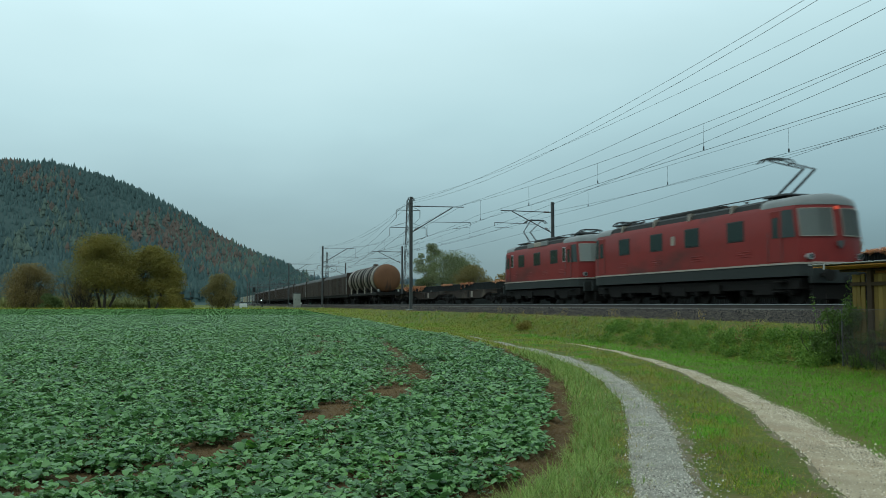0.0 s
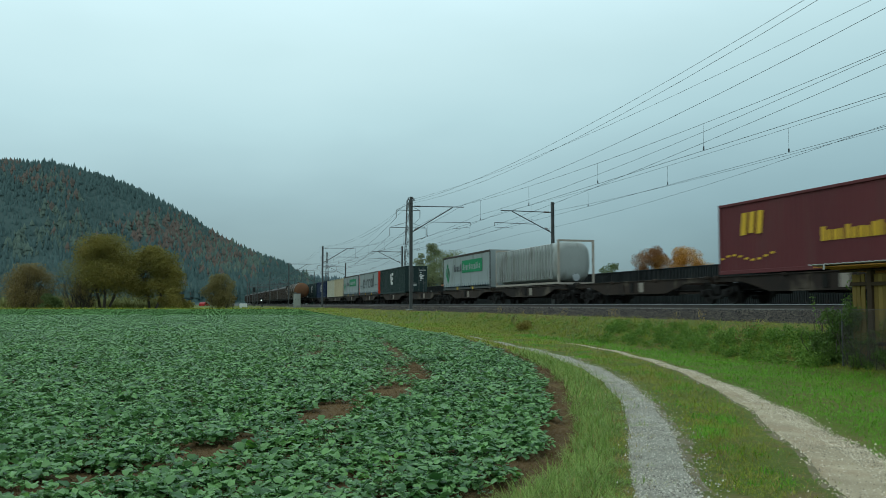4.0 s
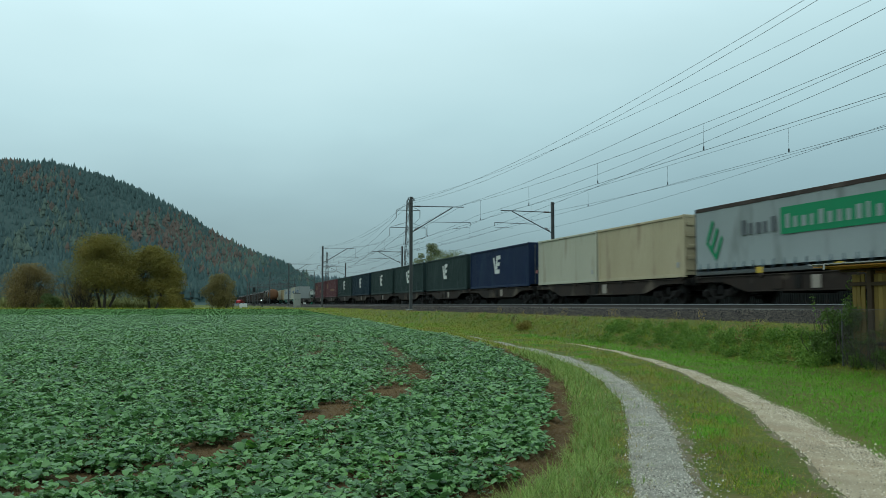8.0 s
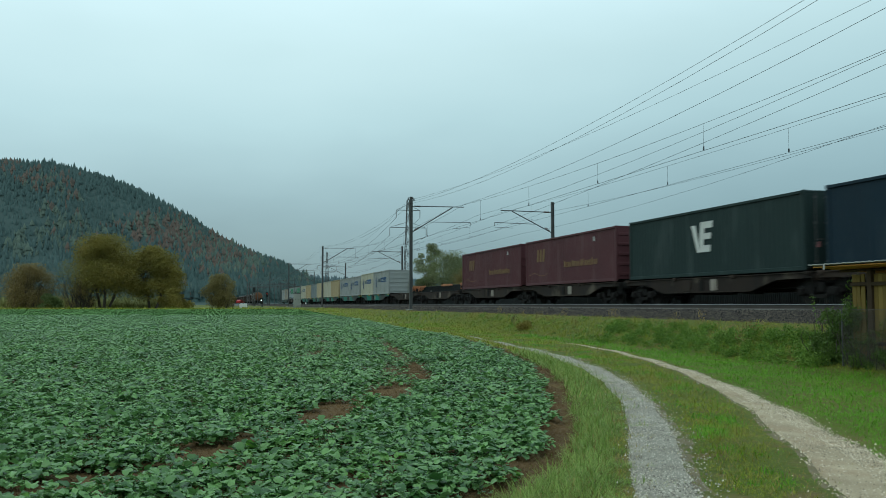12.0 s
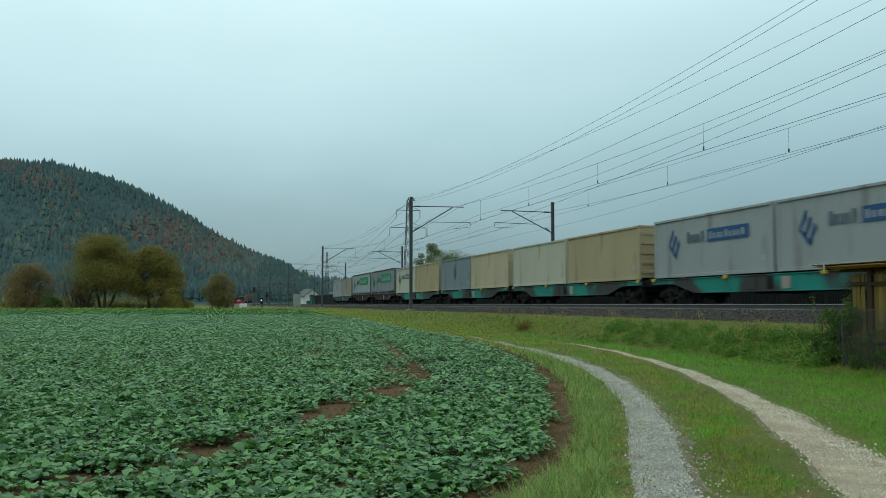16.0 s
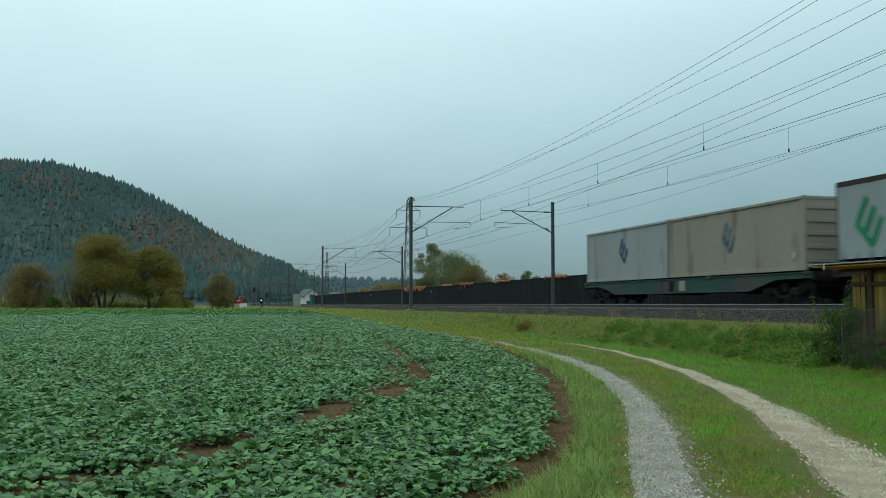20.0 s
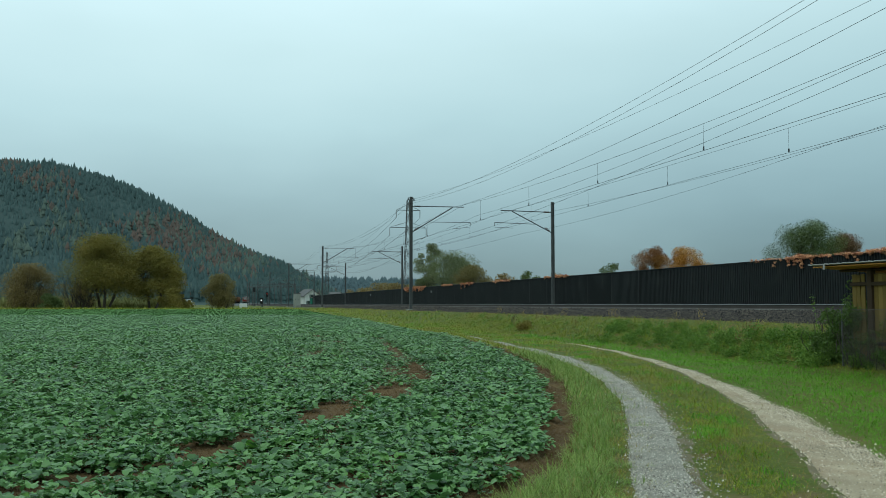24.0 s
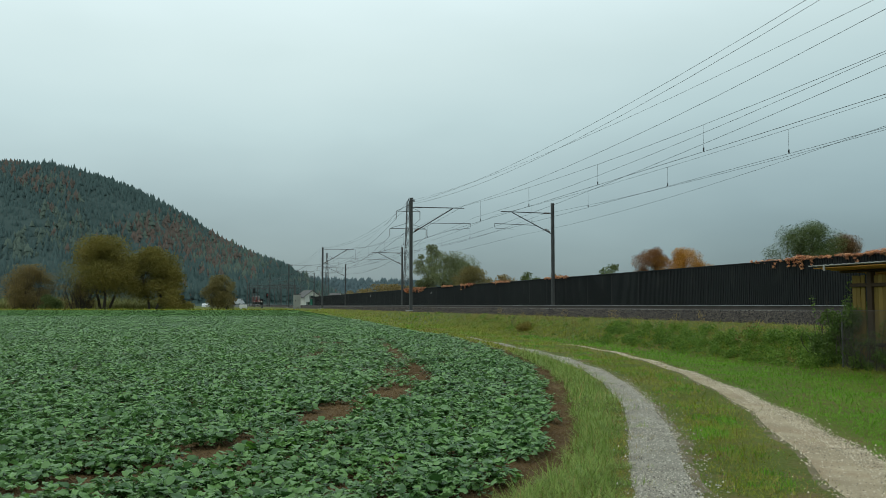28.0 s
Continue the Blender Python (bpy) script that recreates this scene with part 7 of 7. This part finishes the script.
# ---- trackside ----
cab = thing("relay_cabinet", pose(13.9, 138, 1.2), "pale grey trackside relay cabinet on a plinth", "cabinet")
boxy(cab, "body", "cabinet", -0.52, 0.52, -0.4, 0.4, 0.16, 2.0, r=0.03)
boxy(cab, "plinth", "concrete", -0.56, 0.56, -0.45, 0.45, -0.2, 0.16)
boxy(cab, "roof", "galv", -0.58, 0.58, -0.48, 0.48, 2.0, 2.08)
for x in (-0.5, 0.02):
    d = boxy(cab, "door", "cabinet", x, x + 0.48, -0.425, -0.39, 0.2, 1.95)
    boxy(d, "handle", "dark_steel", x + 0.2, x + 0.26, -0.45, -0.42, 1.0, 1.2)
bm = bmesh.new()
tube(bm, (-0.2, 0, 2.08), (-0.2, 0, 2.3), 0.12, 0.05)
part("vent_cap", bm, "galv", cab)


def signal(bearing, d, high, lamp, label, low=0.5):
    n, s = spot(bearing, d)
    t = thing("railway_signal", pose(n, s, 0.6), label, "signal")
    bm = bmesh.new()
    tube(bm, (0, 0, -0.2), (0, 0, high), 0.09, seg=8)
    part("post", bm, "galv", t)
    b = boxy(t, "lamp_board", "tyre", -0.35, 0.35, -0.2, 0.1, high - 1.3, high, r=0.05)
    bm = bmesh.new()
    tube(bm, (0, -0.2, high - 0.5), (0, -0.3, high - 0.5), 0.10, seg=10)
    part("lamp", bm, lamp, b)
    boxy(t, "ladder", "galv", 0.15, 0.4, 0.1, 0.14, 0.0, high - 0.5)
    return t


M["signal_red"] = glow("signal_red", (0.9, 0.10, 0.06), 0.5)
signal(-0.2155, 240, 5.6, "glass", "tall pale railway signal with a dark head")
signal(-0.2005, 250, 4.4, "signal_red", "railway signal showing red")
t = signal(-0.207, 200, 2.4, "white_lamp", "low signal with a bright white lamp")
for b, d, h in ((-0.187, 270, 8.2), (-0.178, 285, 8.4), (-0.192, 300, 8.4), (-0.168, 300, 8.0), (-0.217, 290, 7.6), (-0.211, 320, 8.0), (-0.204, 345, 8.4), (-0.198, 300, 7.4), (-0.184, 340, 8.6), (-0.173, 370, 9.0), (-0.163, 390, 9.4), (-0.189, 400, 9.6)):
    n, s = spot(b, d)
    p = thing("station_mast", pose(n, s, 0.6), "grey overhead line mast in the station", "line mast", "station masts")
    bm = bmesh.new()
    tube(bm, (0, 0, 0), (0, 0, h), 0.11, 0.08)
    part("post", bm, "galv", p)
    bm = bmesh.new()
    tube(bm, (-3.5, 0, h - 1.0), (3.5, 0, h - 0.8), 0.05)
    tube(bm, (0, 0, h - 2.4), (3.2, 0, h - 0.85), 0.04)
    part("arm", bm, "dark_steel", p)
n, s = spot(-0.196, 262)
g = thing("line_portal", pose(n, s, 0.6, 0, 0, -8), "lattice overhead line portal spanning the tracks", "portal")
for x in (-7, 7):
    boxy(g, "leg", "galv", x - 0.15, x + 0.15, -0.15, 0.15, 0, 7.2)
bm = bmesh.new()
for z in (6.2, 6.9):
    tube(bm, (-7, 0, z), (7, 0, z), 0.05)
for i in range(14):
    tube(bm, (-7 + i, 0, 6.2 if i % 2 else 6.9), (-6 + i, 0, 6.9 if i % 2 else 6.2), 0.03)
part("beam", bm, "galv", g)


def pylon(bearing, d, high, base, arms, label):
    """A lattice tower: four leaning legs, cross bracing, arms with hangers."""
    n, s = spot(bearing, d)
    t = thing("lattice_pylon", pose(n, s, 0.6), label, "pylon", "pylons")
    top = 0.25
    lev = [high * i / 9 for i in range(10)]
    wid = [base + (top - base) * (i / 9) ** 0.8 for i in range(10)]
    for sx, sy in ((-1, -1), (1, -1), (1, 1), (-1, 1)):
        bm = bmesh.new()
        for a in range(9):
            tube(bm, (sx * wid[a], sy * wid[a], lev[a]), (sx * wid[a + 1], sy * wid[a + 1], lev[a + 1]), 0.07, seg=4)
        part("leg", bm, "galv", t)
    for face in range(4):
        bm = bmesh.new()
        for a in range(9):
            c0 = [(-1, -1), (1, -1), (1, 1), (-1, 1)][face]
            c1 = [(1, -1), (1, 1), (-1, 1), (-1, -1)][face]
            tube(bm, (c0[0] * wid[a], c0[1] * wid[a], lev[a]), (c1[0] * wid[a + 1], c1[1] * wid[a + 1], lev[a + 1]), 0.04, seg=4)
            tube(bm, (c1[0] * wid[a], c1[1] * wid[a], lev[a]), (c0[0] * wid[a + 1], c0[1] * wid[a + 1], lev[a + 1]), 0.04, seg=4)
        part("bracing", bm, "galv", t)
    for z, w in arms:
        bm = bmesh.new()
        tube(bm, (-w, 0, z), (w, 0, z), 0.07, seg=5)
        tube(bm, (-w, 0, z), (0, 0, z + 1.3), 0.045, seg=4)
        tube(bm, (w, 0, z), (0, 0, z + 1.3), 0.045, seg=4)
        arm = part("cross_arm", bm, "galv", t)
        for x in (-w, w):
            bm = bmesh.new()
            tube(bm, (x, 0, z), (x, 0, z - 1.7), 0.07, seg=6)
            part("hanger", bm, "insulator", arm)
    return n, s


P1 = pylon(-0.0400, 190, 23.6, 1.15, ((21.4, 2.65), (17.6, 4.05)), "tall grey lattice pylon behind the wall")
P2 = pylon(-0.1325, 380, 23.6, 1.15, ((21.4, 2.65), (17.6, 4.05)), "grey lattice pylon in the distance")
P3 = pylon(-0.1615, 700, 27.0, 1.3, ((25.0, 7.0), (21.0, 6.0)), "hazy lattice pylon on the horizon")
for x, z, lab in ((0.0, 24.2, "thin earth wire over the pylons"), (-2.65, 20.3, "power line conductor"), (2.65, 20.3, "power line conductor"), (-4.05, 16.5, "power line conductor"), (4.05, 16.5, "power line conductor")):
    t = thing("power_line", pose(0, 0, 0), lab + " strung between the pylons", "power line", "power lines")
    for a, b, sag in ((Vector((P2[0] + x, P2[1], z)), Vector((P1[0] + x, P1[1], z)), 4.0), (Vector((P1[0] + x, P1[1], z)), Vector((P1[0] + x + 0.5, P1[1] - 200, z + 1)), 3.4)):
        if x > 0 and b.y < 0 or (x < 0 and b.y < 0):
            continue
        bm = bmesh.new()
        rr = 0.016 if x == 0 else 0.03
        pts = [a.lerp(b, i / 16) - Vector((0, 0, 4 * sag * (i / 16) * (1 - i / 16))) for i in range(17)]
        strip(bm, [[(p.x + rr * math.cos(q), p.y, p.z + rr * math.sin(q)) for q in (0.5, 2.6, 4.7)] for p in pts], closed=True)
        part("conductor", bm, "wire", t)

# ---- house, shed and road ----
n, s = spot(-0.1490, 305)
house = thing("house", pose(n, s, 0.7, 0, 0, 14), "white gabled house with a grey tiled roof", "house")
bm = bmesh.new()
prism(bm, [(-2.8, 0), (2.8, 0), (2.8, 4.0), (0, 5.9), (-2.8, 4.0)], 1, 0, 8)
part("wall", bm, "plaster", house)
for sg in (-1, 1):
    bm = bmesh.new()
    prism(bm, [(0, 5.95), (sg * 3.5, 3.45), (sg * 3.5, 3.65), (0, 6.18)], 1, -0.6, 8.6)
    part("roof", bm, "tile_roof", house)
for x, z in ((-1.6, 0.9), (0.6, 0.9), (-0.5, 3.1)):
    w = boxy(house, "window", "stripe", x - 0.1, x + 1.0, -0.05, 0.02, z, z + 1.15)
    boxy(w, "pane", "glass", x, x + 0.9, -0.07, 0.0, z + 0.08, z + 1.07)
    for sx in (x - 0.55, x + 1.02):
        boxy(w, "shutter", "wagon_deep_green", sx, sx + 0.42, -0.06, -0.02, z, z + 1.15)
boxy(house, "chimney", "tile_roof", 0.9, 1.5, 3.5, 4.1, 4.4, 6.2)
n, s = spot(-0.1475, 242)
shed = thing("green_shed", pose(n, s, 0.9, 0, 0, 6), "small green sheet metal shed", "shed")
boxy(shed, "body", "shed_green", -0.85, 0.85, -1.0, 1.0, 0.0, 2.3)
boxy(shed, "roof", "dark_steel", -0.95, 0.95, -1.1, 1.1, 2.3, 2.42)
boxy(shed, "door", "shed_green", -0.4, 0.45, -1.03, -0.98, 0.1, 2.0)
n, s = spot(-0.117, 600)
h2 = thing("farm_house", pose(n, s, 1.5, 0, 0, 40), "distant white farmhouse behind the wall", "house")
bm = bmesh.new()
prism(bm, [(-4, 0), (4, 0), (4, 5.2), (0, 8.2), (-4, 5.2)], 1, 0, 9)
part("wall", bm, "plaster", h2)
for sg in (-1, 1):
    bm = bmesh.new()
    prism(bm, [(0, 8.25), (sg * 4.8, 4.7), (sg * 4.8, 4.9), (0, 8.5)], 1, -0.6, 9.6)
    part("roof", bm, "tile_roof", h2)

ROAD = [(-0.36, 205, 0.62), (-0.30, 212, 0.72), (-0.272, 222, 0.85), (-0.25, 245, 1.25), (-0.232, 272, 1.75), (-0.215, 282, 1.9), (-0.19, 286, 1.7), (-0.172, 292, 1.6), (-0.14, 300, 1.2), (-0.10, 315, 1.0)]
road = [(*spot(b, d * 1.25), EYE + (z - EYE) * 1.25) for b, d, z in ROAD]


def along(u):
    """Place and heading on the road at u, counted in its stations."""
    i = min(int(u), len(road) - 2)
    a, b = Vector(road[i]), Vector(road[i + 1])
    return a.lerp(b, u - i), math.degrees(math.atan2(b.y - a.y, b.x - a.x)) - 90


bm = bmesh.new()
rows = []
for i in range(len(road) * 6 - 5):
    p, hd_ = along(min(i / 6, len(road) - 1.001))
    c, sn = math.cos(radians(hd_)), math.sin(radians(hd_))
    rows.append([(p.x + x * c, p.y + x * sn, z) for x, z in ((-5.5, 0.2), (-3, p.z), (3, p.z), (5.5, 0.2))])
strip(bm, rows)
tagged(part("road", bm, "asphalt", smooth=True), "grey asphalt road rising to the level crossing", "road", kind="structure")
EXTRA = []


def car(name, label, paint_name, long, high, van=False):
    t = thing(name, pose(0, -400, 0), label, "van" if van else "car", "cars at the crossing")
    bm = bmesh.new()
    w = 0.88
    if van:
        o = [(-long / 2, 0.35), (long / 2, 0.35), (long / 2, 0.95), (long / 2 - 0.9, 1.2), (long / 2 - 1.6, high), (-long / 2, high)]
    else:
        o = [(-long / 2, 0.3), (long / 2, 0.3), (long / 2, 0.72), (long / 2 - 1.0, 0.9), (long / 2 - 1.8, high), (-long / 2 + 0.9, high), (-long / 2 + 0.1, 0.95)]
    prism(bm, [(y, z) for y, z in o], 0, -w, w)
    bmesh.ops.bevel(bm, geom=bm.edges[:], offset=0.06, segments=2, affect="EDGES")
    part("body", bm, paint_name, t, smooth=True)
    y = long / 2 - (1.25 if van else 1.4)
    bm = bmesh.new()
    box(bm, -0.74, 0.74, y - 0.10, y + 0.14, 1.28 if van else 0.98, high - 0.22 if van else high - 0.12)
    part("windscreen", bm, "glass", t)
    for sx in (-1, 1):
        boxy(t, "side_window", "glass", sx * 0.885 - 0.012, sx * 0.885 + 0.012, long / 2 - 2.9, long / 2 - 1.75, high - 0.62, high - 0.16)
        boxy(t, "headlight", "headlight" if not van else "chrome", sx * 0.62 - 0.14, sx * 0.62 + 0.14, long / 2 - 0.03, long / 2 + 0.03, 0.58, 0.72)
        for yy in (long / 2 - 0.85, -long / 2 + 0.85):
            bm = bmesh.new()
            tube(bm, (sx * 0.72, yy, 0.33), (sx * 0.92, yy, 0.33), 0.33, seg=14)
            wh = part("wheel", bm, "tyre", t)
            bm = bmesh.new()
            tube(bm, (sx * 0.91, yy, 0.33), (sx * 0.93, yy, 0.33), 0.2, seg=10)
            part("rim", bm, "chrome", wh)
    return t


def drive(ob, rows):
    res = []
    for t, u in rows:
        p, h = along(u)
        res.append((t, pose(p.x, p.y, p.z, 0, 0, h)))
    EXTRA.append((ob, res))


drive(car("red_car", "small red car waiting at the level crossing", "car_red", 4.0, 1.45), [(0, 0.1), (3.5, 1.2), (5.4, 3.95), (6.0, 4.05), (14.0, 4.05), (22.2, 4.05), (23.6, 7.0), (24.6, 8.4), (28.0, 8.9)])
drive(car("grey_car", "grey car driving away from the crossing", "car_grey", 4.3, 1.45), [(0, 0.0), (21.0, 0.2), (23.6, 2.6), (25.0, 4.3), (26.2, 6.2), (27.0, 7.2), (28.0, 8.3)])
drive(car("white_car", "white car queueing before the level crossing", "car_white", 4.2, 1.45), [(0, 0.05), (23.0, 0.1), (25.6, 1.98), (26.2, 2.08), (28.0, 2.08)])
drive(car("white_van", "white delivery van queueing before the crossing", "car_white", 5.2, 2.3, True), [(0, 0.15), (23.0, 0.5), (25.2, 3.6), (26.0, 4.0), (28.0, 4.0)])
# concrete trough standing on end at the field's edge
n, s = spot(-0.2275, 158)
tr = thing("concrete_block", pose(n, s, 0.75, 0, 0, 12), "white concrete trough at the field's edge", "trough")
boxy(tr, "slab", "plaster", -0.65, 0.65, -0.25, 0.25, 0.35, 0.95, r=0.04)
for x in (-0.6, 0.3):
    boxy(tr, "foot", "plaster", x, x + 0.3, -0.22, 0.22, -0.1, 0.36, r=0.03)

# maize strip behind the field-edge shrubs
k = 26000
d = rng.uniform(124, 138, k)
x = rng.uniform(-0.56, -0.305, k) * d
n, s = x * CA + d * SA, d * CA - x * SA
P = blades(n, s, np.full(k, 1.75), 0.06)
V, F = many(None, leaf_faces(3, 2), P)
raw("maize_strip", V, F, "maize", "strip of yellowing maize behind the field", "maize", "stuff")
k = 5000
d = rng.uniform(103, 112, k)
x = rng.uniform(-0.56, -0.16, k) * d
n, s = x * CA + d * SA, d * CA - x * SA
V, F = many(None, leaf_faces(3, 2), blades(n, s, np.full(k, 0.32), 0.05))
raw("field_margin", V, F, "grass", "rough grass along the field's far margin", "grass", "stuff")

# a further locomotive coming on the far track
c = loco(0.3, 15.05, (4.55, 7.4, 10.3), "electric_locomotive", "red electric locomotive approaching with its lamps lit", "white_lamp", None, "rear")
MOVERS.pop()
EXTRA.append((c, [(t, pose(FAR, 395 + 26.0 * (28 - t), RAIL)) for t in (0.0, 14.0, 28.0)]))


def motions():
    """The freight train rolls towards the eye and past; the goods train runs away."""
    for ob, n, y, z in MOVERS:
        walk(ob, [(t, pose(n, y - SPEED * t, z)) for t in (0.0, 14.0, 28.0)])
    for ob, off in AWAY:
        walk(ob, [(t, pose(NEAR, y + off, RAIL)) for t, y in PASS])
    for ob, rows in EXTRA:
        walk(ob, rows)


motions()
